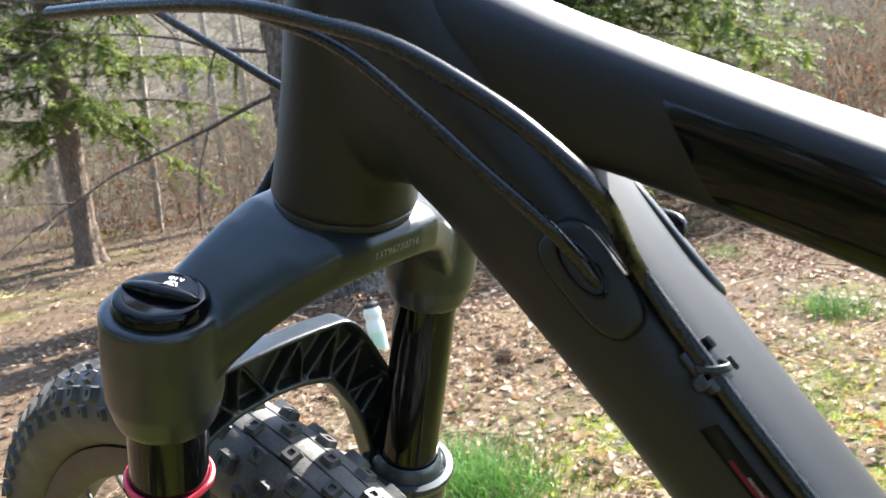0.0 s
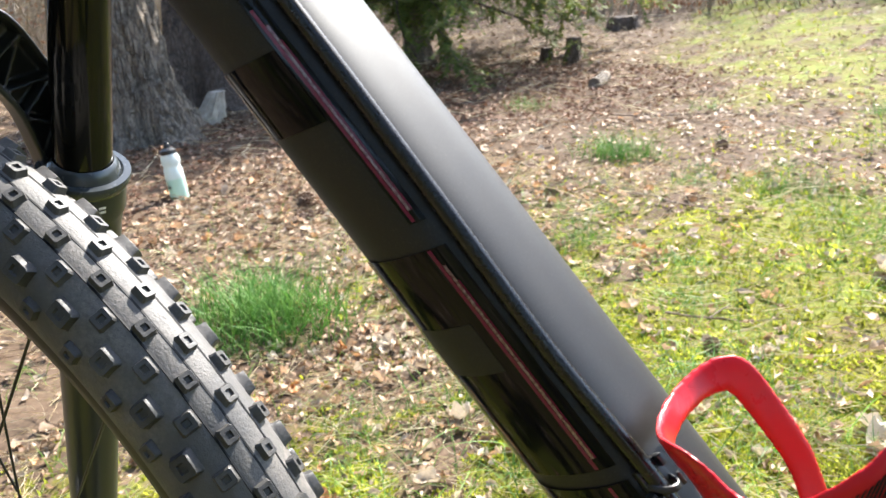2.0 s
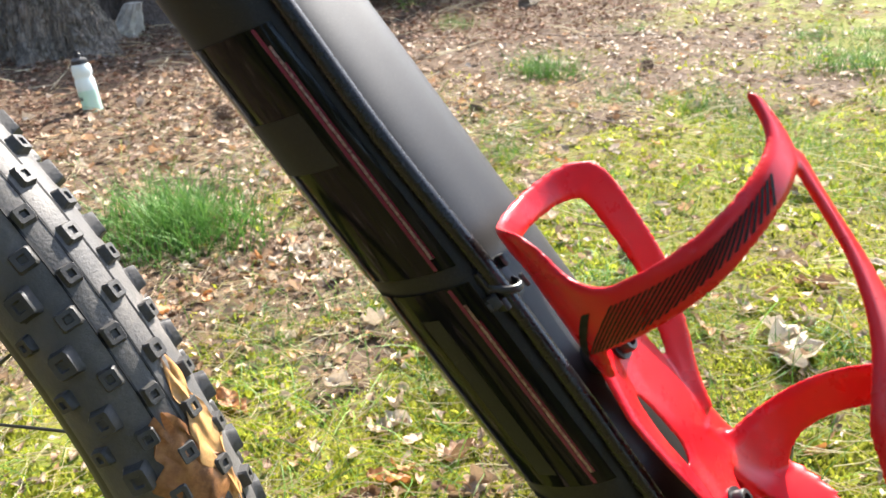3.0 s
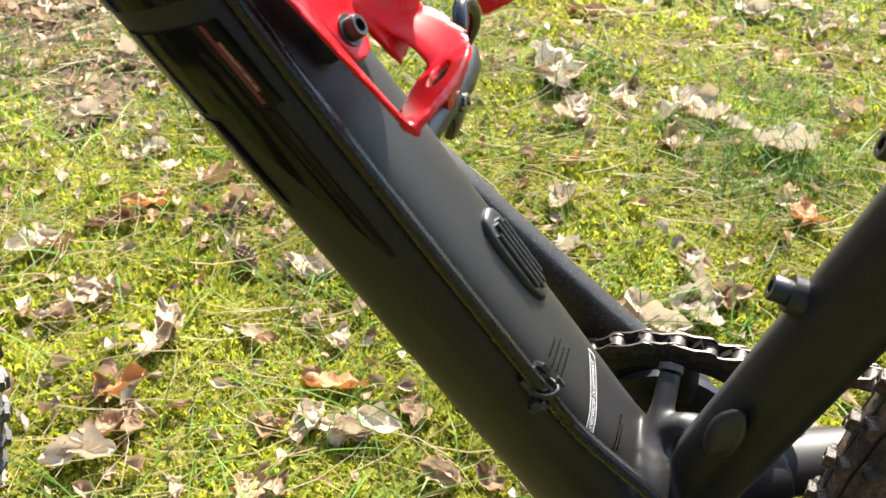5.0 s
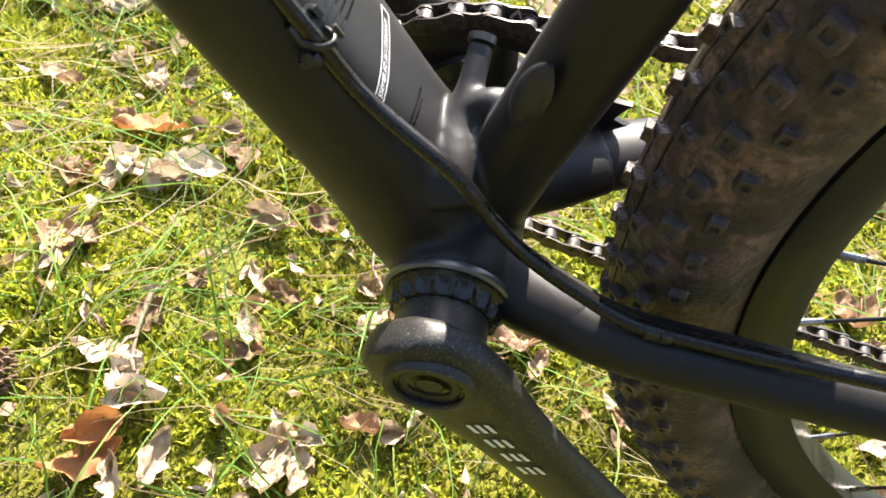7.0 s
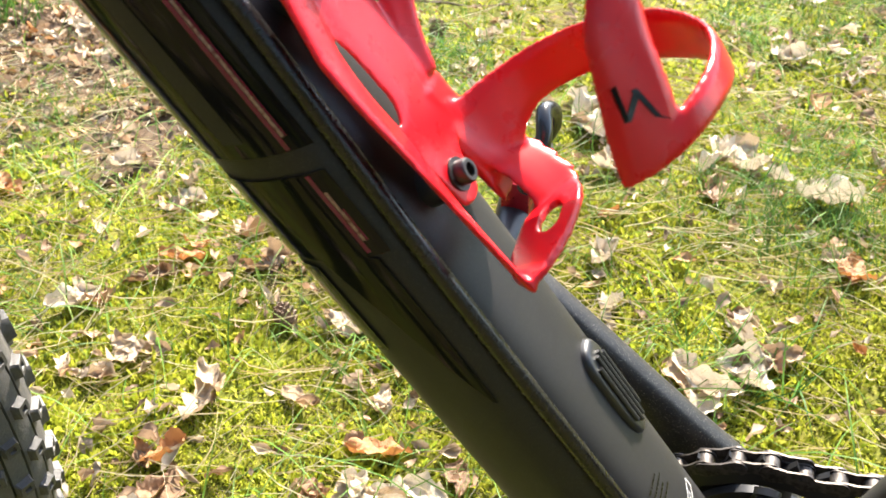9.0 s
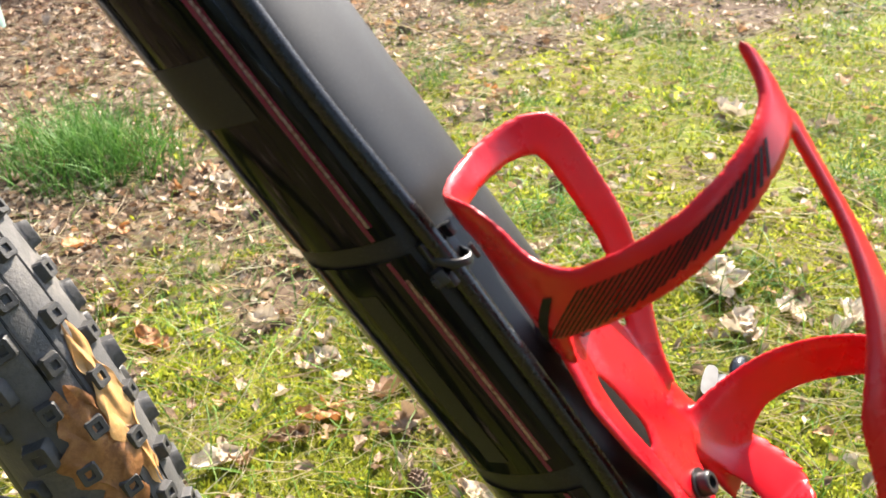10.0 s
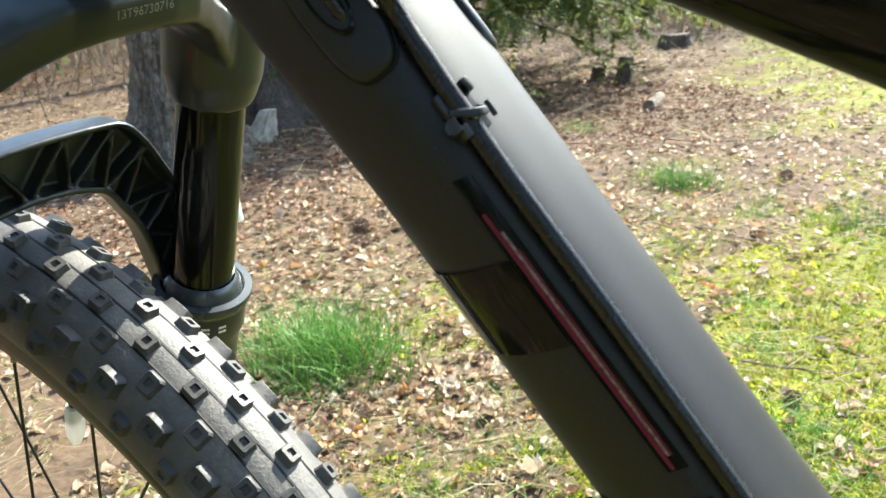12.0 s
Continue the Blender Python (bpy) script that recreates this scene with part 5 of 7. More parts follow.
def mossiness(x, y):
    """1 where moss and grass cover the ground, 0 where dry leaves do."""
    p = Vector((x, y, 3.3))
    v = 0.60 + 0.75 * noise.noise(p * 0.75) + 0.45 * noise.noise(p * 2.0)
    v += 0.45 * smooth01(-0.9, 0.1, x) * (1 - smooth01(1.5, 3.0, y)) + 0.35 * smooth01(-1.2, -0.2, x + 0.25 * y) * 0.6
    v -= 0.95 * smooth01(-1.0, -1.9, x + 0.12 * y) + 0.30 * smooth01(1.2, 2.4, y) * (1 - smooth01(-0.6, 0.2, x))
    v += 0.22 * smooth01(4.1, 5.2, y) * smooth01(-3.6, -2.6, x) + 0.08 * smooth01(4.2, 6.0, y) + 0.35 * smooth01(-1.2, -0.5, x) * (1 - smooth01(2.2, 3.0, y))
    v -= 0.9 * smooth01(0.12, 0.42, noise.noise(p * 5.5 + Vector((3, 8, 1)))) * (0.45 + 0.55 * smooth01(0.2, -0.7, x))
    v -= 0.5 * smooth01(0.6, 0.2, math.hypot((x + 0.98) * 0.9, y - 0.85))
    v += 0.7 * smooth01(-4.2, -5.5, x)
    # less moss on the unseen ground behind the camera, to darken its reflection
    return max(0.0, min(1.0, v)) * (1 - 0.6 * smooth01(-0.3, -0.9, y)) * (1 - 0.9 * needle_shade_zone(x, y))


def needle_shade_zone(x, y):
    """1 under the spruce and round the thick tree: brown needles, few pale leaves, and the trees' shade put into the
    darker cover.
    """
    return max(smooth01(1.25, 0.75, math.hypot((x + 2.55) * 0.8, (y - 4.05) * 0.9)), 0.8 * smooth01(1.5, 0.8, math.hypot(x + 3.0, y - 2.2)))


def build_ground():
    bm = bmesh.new()
    bmesh.ops.create_grid(bm, x_segments=270, y_segments=270, size=1)
    for v in bm.verts:
        x, y = v.co.x, v.co.y
        x, y = math.copysign(abs(x) ** 3 * 90 + abs(x) * 3, x) - 0.5, math.copysign(abs(y) ** 3 * 90 + abs(y) * 3, y) + 0.6
        v.co = Vector((x, y, height(x, y)))
    moss = [mossiness(v.co.x, v.co.y) for v in bm.verts]
    ob = part("ground", bm, SOIL)
    ob.data.attributes.new("moss", "FLOAT", "POINT").data.foreach_set("value", moss)
    return tagged(ob, "mossy woodland ground strewn with dry leaves", "ground", kind="structure")


build_ground()


def arrays_mesh(name, verts, tris, mat, label, category, smooth=False):
    """One mesh from numpy arrays."""
    me = bpy.data.meshes.new(name)
    me.vertices.add(len(verts))
    me.vertices.foreach_set("co", np.ascontiguousarray(verts, dtype=np.float32).ravel())
    me.loops.add(len(tris) * 3)
    me.loops.foreach_set("vertex_index", np.ascontiguousarray(tris, dtype=np.int32).ravel())
    me.polygons.add(len(tris))
    me.polygons.foreach_set("loop_start", np.arange(0, len(tris) * 3, 3, dtype=np.int32))
    if smooth:
        me.polygons.foreach_set("use_smooth", np.ones(len(tris), dtype=bool))
    me.update(calc_edges=True)
    me.validate()
    me.materials.append(mat)
    return tagged(new(name, me), label, category, kind="stuff")


def place_many(variants, mats):
    """Joins copies: mats is a list of (variant index, 4x4 array)."""
    V, T, n = [], [], 0
    for k, m in mats:
        v, t = variants[k]
        V.append(v @ m[:3, :3].T + m[:3, 3])
        T.append(t + n)
        n += len(v)
    return np.concatenate(V), np.concatenate(T)


RNG = np.random.default_rng(11)


def turn_scale(x, y, z, yaw, tilt, roll, s, rise=1.0):
    m = np.array(Matrix.Translation((x, y, z)) @ Matrix.Rotation(yaw, 4, "Z") @ Matrix.Rotation(tilt, 4, "X") @ Matrix.Rotation(roll, 4, "Y") @ Matrix.Diagonal((s, s, s * rise, 1)))
    return m


def sprig(seed, blades=6, tall=1.0):
    r = np.random.default_rng(seed)
    V, T = [], []
    for i in range(blades):
        a = r.uniform(0, 2 * np.pi)
        lean = r.uniform(0.2, 1.0)
        h = r.uniform(0.6, 1.0) * tall
        d = np.array([np.cos(a), np.sin(a), 0])
        s = np.array([-np.sin(a), np.cos(a), 0]) * 0.11
        b = len(V)
        V += [d * 0.08 - s, d * 0.08 + s, d * (0.1 + 0.4 * lean) * h + s * 0.9 + np.array([0, 0, h * 0.6]), d * (0.15 + 0.8 * lean) * h + np.array([0, 0, h * (1 - 0.35 * lean)])]
        T += [[b, b + 1, b + 2], [b, b + 2, b + 3]]
    return np.array(V), np.array(T)


def blade(seed, w=0.02, bend=0.5, seg=4):
    r = np.random.default_rng(seed)
    V, T = [], []
    bend = bend * r.uniform(0.5, 1.4)
    tw = r.uniform(-0.5, 0.5)
    for i in range(seg + 1):
        f = i / seg
        a = bend * f * 1.6
        x = np.sin(a) * f * 0.8
        z = f * np.cos(a * 0.8)
        ww = w * (1 - f ** 2) + 0.001
        V += [[x, -ww + tw * 0.1 * f, z], [x, ww + tw * 0.1 * f, z]]
    for i in range(seg):
        b = 2 * i
        T += [[b, b + 1, b + 3], [b, b + 3, b + 2]]
    return np.array(V), np.array(T)


def leaf_shape(seed, lobes=False, n=9, m=6):
    """A curled dry leaf, one unit long."""
    r = np.random.default_rng(seed)
    V, T = [], []
    curl, fold, twist = r.uniform(-1.4, 2.4), r.uniform(-1.2, 2.6), r.uniform(-1.2, 1.2)
    wid = r.uniform(0.26, 0.36)
    ph = r.uniform(0, 6, 4)
    for i in range(n + 1):
        f = i / n
        w = wid * (math.sin(math.pi * f ** 0.85) ** 0.75 if 0 < f < 1 else 0.02)
        if lobes:
            w *= 0.86 + 0.20 * math.sin(f * 17 + ph[0]) * (0.4 + f)
        else:
            w *= 1 + 0.08 * math.sin(f * 19 + ph[0]) + 0.05 * math.sin(f * 41 + ph[1])
        for j in range(m + 1):
            g = 2 * j / m - 1
            x = f - 0.5
            y = w * g * (1 + 0.10 * math.sin(f * 17 + ph[1] + (3 if g > 0 else 0)))
            z = curl * (x * x) * 0.55 + fold * (y * y) * 2.2 + twist * x * y * 1.6
            z += 0.07 * math.sin(8 * f + ph[2] + 4 * g) + 0.04 * math.sin(23 * y + 14 * f + ph[3]) + 0.09 * abs(g) + 0.02 * math.sin(31 * f - 19 * y + ph[1])
            z += 0.13 * abs(noise.noise(Vector((x * 3.2 + ph[0], y * 4.5, ph[2])))) + 0.10 * abs(noise.noise(Vector((x * 8, y * 9 + ph[3], ph[1]))))
            V.append([x * (1 - 0.12 * abs(curl)), y, z])
    for i in range(n):
        for j in range(m):
            a = i * (m + 1) + j
            T += [[a, a + 1, a + m + 2], [a, a + m + 2, a + m + 1]]
    return np.array(V), np.array(T)


def scatter(n, xr, yr, keep):
    out = []
    xs = RNG.uniform(xr[0], xr[1], n)
    ys = RNG.uniform(yr[0], yr[1], n)
    us = RNG.uniform(0, 1, n)
    for x, y, u in zip(xs, ys, us):
        if keep(x, y, u):
            out.append((float(x), float(y)))
    return out


def seen_from_path(x, y):
    """Inside the wide fan that the walk looks over."""
    dx, dy = x + 0.1, y + 0.35
    if dy < 0.05 and dx > -0.4:
        return dy > -0.1
    a = math.degrees(math.atan2(dx, dy))
    return -82 < a < 62


def build_cover():
    U = RNG.uniform
    sprigs = [sprig(s, 5) for s in range(12)] + [sprig(s + 40, 3) for s in range(12)]
    mats = []
    def spread(d):
        return math.hypot(d[0] + 0.15, d[1] - 0.35)
    for x, y in scatter(36000, (-0.62, 0.42), (-0.20, 0.62), lambda x, y, u: seen_from_path(x, y) and u < mossiness(x, y) ** 1.1):
        mats.append((12 + int(U(0, 12)), turn_scale(x, y, height(x, y) - 0.001, U(0, 6.28), U(-0.6, 0.6), U(-0.6, 0.6), U(0.006, 0.011))))
    for x, y in scatter(78000, (-1.15, 0.85), (-0.25, 1.35), lambda x, y, u: seen_from_path(x, y) and u < mossiness(x, y) ** 1.1 * (1.0 if spread((x, y)) < 0.8 else 0.6)):
        s = U(0.007, 0.018) * (0.75 + 0.5 * smooth01(-0.3, 0.4, noise.noise(Vector((x * 9, y * 9, 6))))) * (1 + 0.35 * max(0, spread((x, y)) - 0.6))
        mats.append((int(U(0, 12)), turn_scale(x, y, height(x, y) - 0.003, U(0, 6.28), U(-0.4, 0.4), U(-0.4, 0.4), s)))
    for x, y in scatter(50000, (-2.4, 1.4), (0.2, 3.2), lambda x, y, u: seen_from_path(x, y) and not (-1.15 < x < 0.85 and y < 1.35) and u < mossiness(x, y) ** 1.2 * (0.8 if y < 2.2 else 0.5)):
        mats.append((12 + int(U(0, 12)), turn_scale(x, y, height(x, y) - 0.003, U(0, 6.28), U(-0.4, 0.4), U(-0.4, 0.4), U(0.014, 0.026))))
    for x, y in scatter(36000, (-9, 4), (1.5, 9), lambda x, y, u: seen_from_path(x, y) and u < 0.26 * mossiness(x, y) ** 1.5 * min(1, 2.6 / math.hypot(x, y)) * (0.45 + 0.55 * (noise.noise(Vector((x * 1.3, y * 1.3, 2))) > -0.05))):
        mats.append((12 + int(U(0, 12)), turn_scale(x, y, height(x, y) - 0.003, U(0, 6.28), U(-0.4, 0.4), U(-0.4, 0.4), U(0.025, 0.05))))
    # cover added on ground out of view, which darkens reflections
    for x, y in scatter(9000, (-4.5, 4.5), (-2.6, 5.0), lambda x, y, u: not seen_from_path(x, y) and u < 0.25 + mossiness(x, y)):
        mats.append((12 + int(U(0, 12)), turn_scale(x, y, height(x, y) - 0.003, U(0, 6.28), U(-0.4, 0.4), U(-0.4, 0.4), U(0.03, 0.06))))
    arrays_mesh("moss", *place_many(sprigs, mats), MOSS, "cushions of yellow-green moss", "moss")

    blades = [blade(s, 0.0075, 0.7) for s in range(10)] + [blade(s + 20, 0.0045, 0.9, 6) for s in range(6)]
    mats = []
    for x, y in scatter(24000, (-2.2, 1.2), (-0.3, 2.4), lambda x, y, u: seen_from_path(x, y) and u < 0.15 + 0.5 * mossiness(x, y) and noise.noise(Vector((x * 2.3, y * 2.3, 9))) > -0.25):
        mats.append((int(U(0, 10)), turn_scale(x, y, height(x, y) - 0.003, U(0, 6.28), U(-0.7, 0.7), U(-0.6, 0.9), U(0.035, 0.12))))
    for x, y in scatter(720, (-1.0, 0.7), (-0.25, 1.0), lambda x, y, u: seen_from_path(x, y) and noise.noise(Vector((x * 3, y * 3, 4))) > -0.2):
        mats.append((10 + int(U(0, 6)), turn_scale(x, y, height(x, y) - 0.003, U(0, 6.28), U(-0.5, 0.5), U(-0.2, 1.0), U(0.10, 0.19))))
    for x, y in scatter(16000, (-6, 3.5), (1.8, 9), lambda x, y, u: seen_from_path(x, y) and u < 0.9 * mossiness(x, y) ** 1.5 and noise.noise(Vector((x * 1.1, y * 1.1, 5))) > -0.1):
        mats.append((int(U(0, 10)), turn_scale(x, y, height(x, y) - 0.003, U(0, 6.28), U(-0.6, 0.6), U(-0.5, 0.9), U(0.05, 0.13))))
    arrays_mesh("grass", *place_many(blades, mats), GRASS, "thin green grass blades among the moss", "grass")

    straws = [blade(s + 50, 0.0075, 0.35, 3) for s in range(8)]
    mats = []
    for x, y in scatter(30000, (-2.4, 1.2), (-0.3, 2.6), lambda x, y, u: seen_from_path(x, y) and u < (0.95 if math.hypot(x + 0.15, y - 0.35) < 1 else 0.5)):
        mats.append((int(U(0, 8)), turn_scale(x, y, height(x, y) + U(0.001, 0.014), U(0, 6.28), U(1.15, 1.62), U(-0.2, 0.2), U(0.03, 0.12))))
    for x, y in scatter(4000, (-6, 3.5), (1.8, 8), lambda x, y, u: seen_from_path(x, y)):
        mats.append((int(U(0, 8)), turn_scale(x, y, height(x, y) + U(0.004, 0.014), U(0, 6.28), U(1.2, 1.62), U(-0.2, 0.2), U(0.08, 0.22))))
    arrays_mesh("straw", *place_many(straws, mats), STRAW, "dry straw and needles lying on the ground", "straw")

    mats = []
    for x, y in scatter(24000, (-5, 2.0), (0.6, 6), lambda x, y, u: seen_from_path(x, y) and u < 1 - 0.8 * mossiness(x, y)):
        mats.append((int(U(0, 8)), turn_scale(x, y, height(x, y) + U(0.003, 0.012), U(0, 6.28), U(1.2, 1.62), U(-0.2, 0.2), U(0.03, 0.10))))
    arrays_mesh("needle_duff", *place_many(straws, mats), DUFF, "brown fallen needles and twig bits", "needles")

    leaves = [leaf_shape(s, s % 3 == 0) for s in range(14)]
    small = [leaf_shape(s + 30, s % 3 == 0, 3, 2) for s in range(14)]
    small = [(v * np.array([1.15, 0.5, 0.8]), t) if k % 2 else (v, t) for k, (v, t) in enumerate(small)]
    mats = []
    for x, y in scatter(2600, (-2.6, 1.2), (0.9, 2.6), lambda x, y, u: seen_from_path(x, y) and u < 0.20 + 0.75 * (1 - mossiness(x, y))):
        mats.append((int(U(0, 14)), turn_scale(x, y, height(x, y) + U(0.004, 0.014), U(0, 6.28), U(-0.4, 0.4), U(-0.4, 0.4), U(0.020, 0.052), 0.7)))
    arrays_mesh("leaf_litter", *place_many(leaves, mats), LEAF, "curled pale and brown dead leaves", "leaves", True)
    mats = []
    for x, y in scatter(42000, (-8, 3.5), (0.4, 9.5), lambda x, y, u: seen_from_path(x, y) and math.hypot(x, y) > 1.5 and u < (0.06 + 0.8 * (1 - mossiness(x, y))) * (1 - 0.75 * needle_shade_zone(x, y))):
        mats.append((int(U(0, 14)), turn_scale(x, y, height(x, y) + U(0.002, 0.016), U(0, 6.28), U(-0.35, 0.35), U(-0.35, 0.35), U(0.018, 0.050), 0.5)))
    # litter added out of view to dull the ground's reflection in the paint
    for x, y in scatter(9000, (-5, 4.5), (-2.8, 5.0), lambda x, y, u: not seen_from_path(x, y) and u < 0.25 + 0.75 * (1 - mossiness(x, y))):
        mats.append((int(U(0, 14)), turn_scale(x, y, height(x, y) + U(0.004, 0.02), U(0, 6.28), U(-0.5, 0.5), U(-0.5, 0.5), U(0.04, 0.08))))
    arrays_mesh("brown_litter", *place_many(small, mats), LITTER, "thick brown dead leaf litter under the trees", "leaves", True)

    mats = []
    for x, y in scatter(9000, (-4.5, 2.0), (1.1, 5.5), lambda x, y, u: seen_from_path(x, y) and u < (0.35 + 0.6 * (1 - mossiness(x, y))) * (1 - 0.9 * needle_shade_zone(x, y))):
        mats.append((int(U(0, 14)), turn_scale(x, y, height(x, y) + U(0.006, 0.018), U(0, 6.28), U(-0.35, 0.35), U(-0.35, 0.35), U(0.016, 0.045), 0.6)))
    arrays_mesh("leaf_litter", *place_many(small, mats), LEAF, "scattered pale bits of dead leaf", "leaves", True)

    mats = []
    for x, y in scatter(26000, (-4.6, -1.0), (0.7, 5.7), lambda x, y, u: u < needle_shade_zone(x, y)):
        mats.append((int(U(0, 14)), turn_scale(x, y, height(x, y) + U(0.002, 0.014), U(0, 6.28), U(-0.35, 0.35), U(-0.35, 0.35), U(0.015, 0.040), 0.6)))
    arrays_mesh("needle_litter", *place_many(small, mats), RED_LITTER, "reddish-brown litter under the spruce", "leaves", True)

    # crumbs of leaf on the moss
    mats = []
    for x, y in scatter(12000, (-1.5, 0.9), (-0.25, 1.5), lambda x, y, u: seen_from_path(x, y) and u < 0.25 + 0.75 * (1 - mossiness(x, y))):
        mats.append((int(U(0, 14)), turn_scale(x, y, height(x, y) + U(0.003, 0.012), U(0, 6.28), U(-0.8, 0.8), U(-0.8, 0.8), U(0.010, 0.030))))
    arrays_mesh("leaf_crumbs", *place_many(small, mats), LEAF, "crumbled bits of dead leaf among the moss", "leaves", True)

    # tufts of fresh grass
    tuft_blades = [blade(s + 80, 0.0068, 0.5, 5) for s in range(10)]
    for tx, ty, rad, n, hgt in ((-1.42, 1.04, 0.23, 1100, 0.155), (-1.245, 2.75, 0.17, 420, 0.125), (-0.965, 1.76, 0.12, 150, 0.085), (-0.22, 3.04, 0.26, 420, 0.12), (-0.56, 2.37, 0.26, 340, 0.10), (-0.30, 2.0, 0.28, 300, 0.09), (0.30, 1.7, 0.45, 1000, 0.09), (0.9, 2.6, 0.5, 500, 0.11), (-0.05, 3.4, 0.4, 300, 0.11), (-2.0, 3.6, 0.15, 160, 0.10), (0.14, 0.80, 0.24, 800, 0.075), (-0.95, 0.75, 0.14, 110, 0.08)):
        mats = []
        for k in range(n):
            q, rr = U(0, 6.28), rad * math.sqrt(U(0, 1)) * U(0.3, 1.1)
            x, y = tx + rr * math.cos(q), ty + rr * 0.8 * math.sin(q)
            mats.append((int(U(0, 10)), turn_scale(x, y, height(x, y) - 0.004, U(0, 6.28), U(-0.3, 0.3), U(-0.2, 0.4), hgt * U(0.5, 1.15))))
        arrays_mesh("grass_tuft", *place_many(tuft_blades, mats), FRESH_GRASS, "tuft of fresh bright green grass", "grass tuft")


build_cover()


def pieces_mesh(name, v, t, mat, smooth=True):
    me = bpy.data.meshes.new(name)
    me.from_pydata([tuple(p) for p in v], [], [tuple(int(i) for i in q) for q in t])
    if smooth:
        me.polygons.foreach_set("use_smooth", np.ones(len(t), dtype=bool))
    me.materials.append(mat)
    return me


def build_small_tufts():
    """Small clumps of fresh grass in the moss beyond the bicycle."""
    U = RNG.uniform
    tuft_blades = [blade(s + 120, 0.010, 0.7) for s in range(10)]
    mats = []
    for cx, cy in scatter(420, (-1.3, 1.6), (0.45, 3.8), lambda x, y, u: seen_from_path(x, y) and u < mossiness(x, y) and noise.noise(Vector((x * 1.7, y * 1.7, 12))) > -0.05):
        rad, hgt = U(0.03, 0.10), U(0.05, 0.095)
        for k in range(int(rad * 900)):
            q, rr = U(0, 6.28), rad * math.sqrt(U(0, 1))
            x, y = cx + rr * math.cos(q), cy + rr * 0.8 * math.sin(q)
            mats.append((int(U(0, 10)), turn_scale(x, y, height(x, y) - 0.004, U(0, 6.28), U(-0.5, 0.5), U(-0.2, 0.7), hgt * U(0.5, 1.15))))
    arrays_mesh("grass", *place_many(tuft_blades, mats), FRESH_GRASS, "small clumps of fresh grass in the moss", "grass")


build_small_tufts()


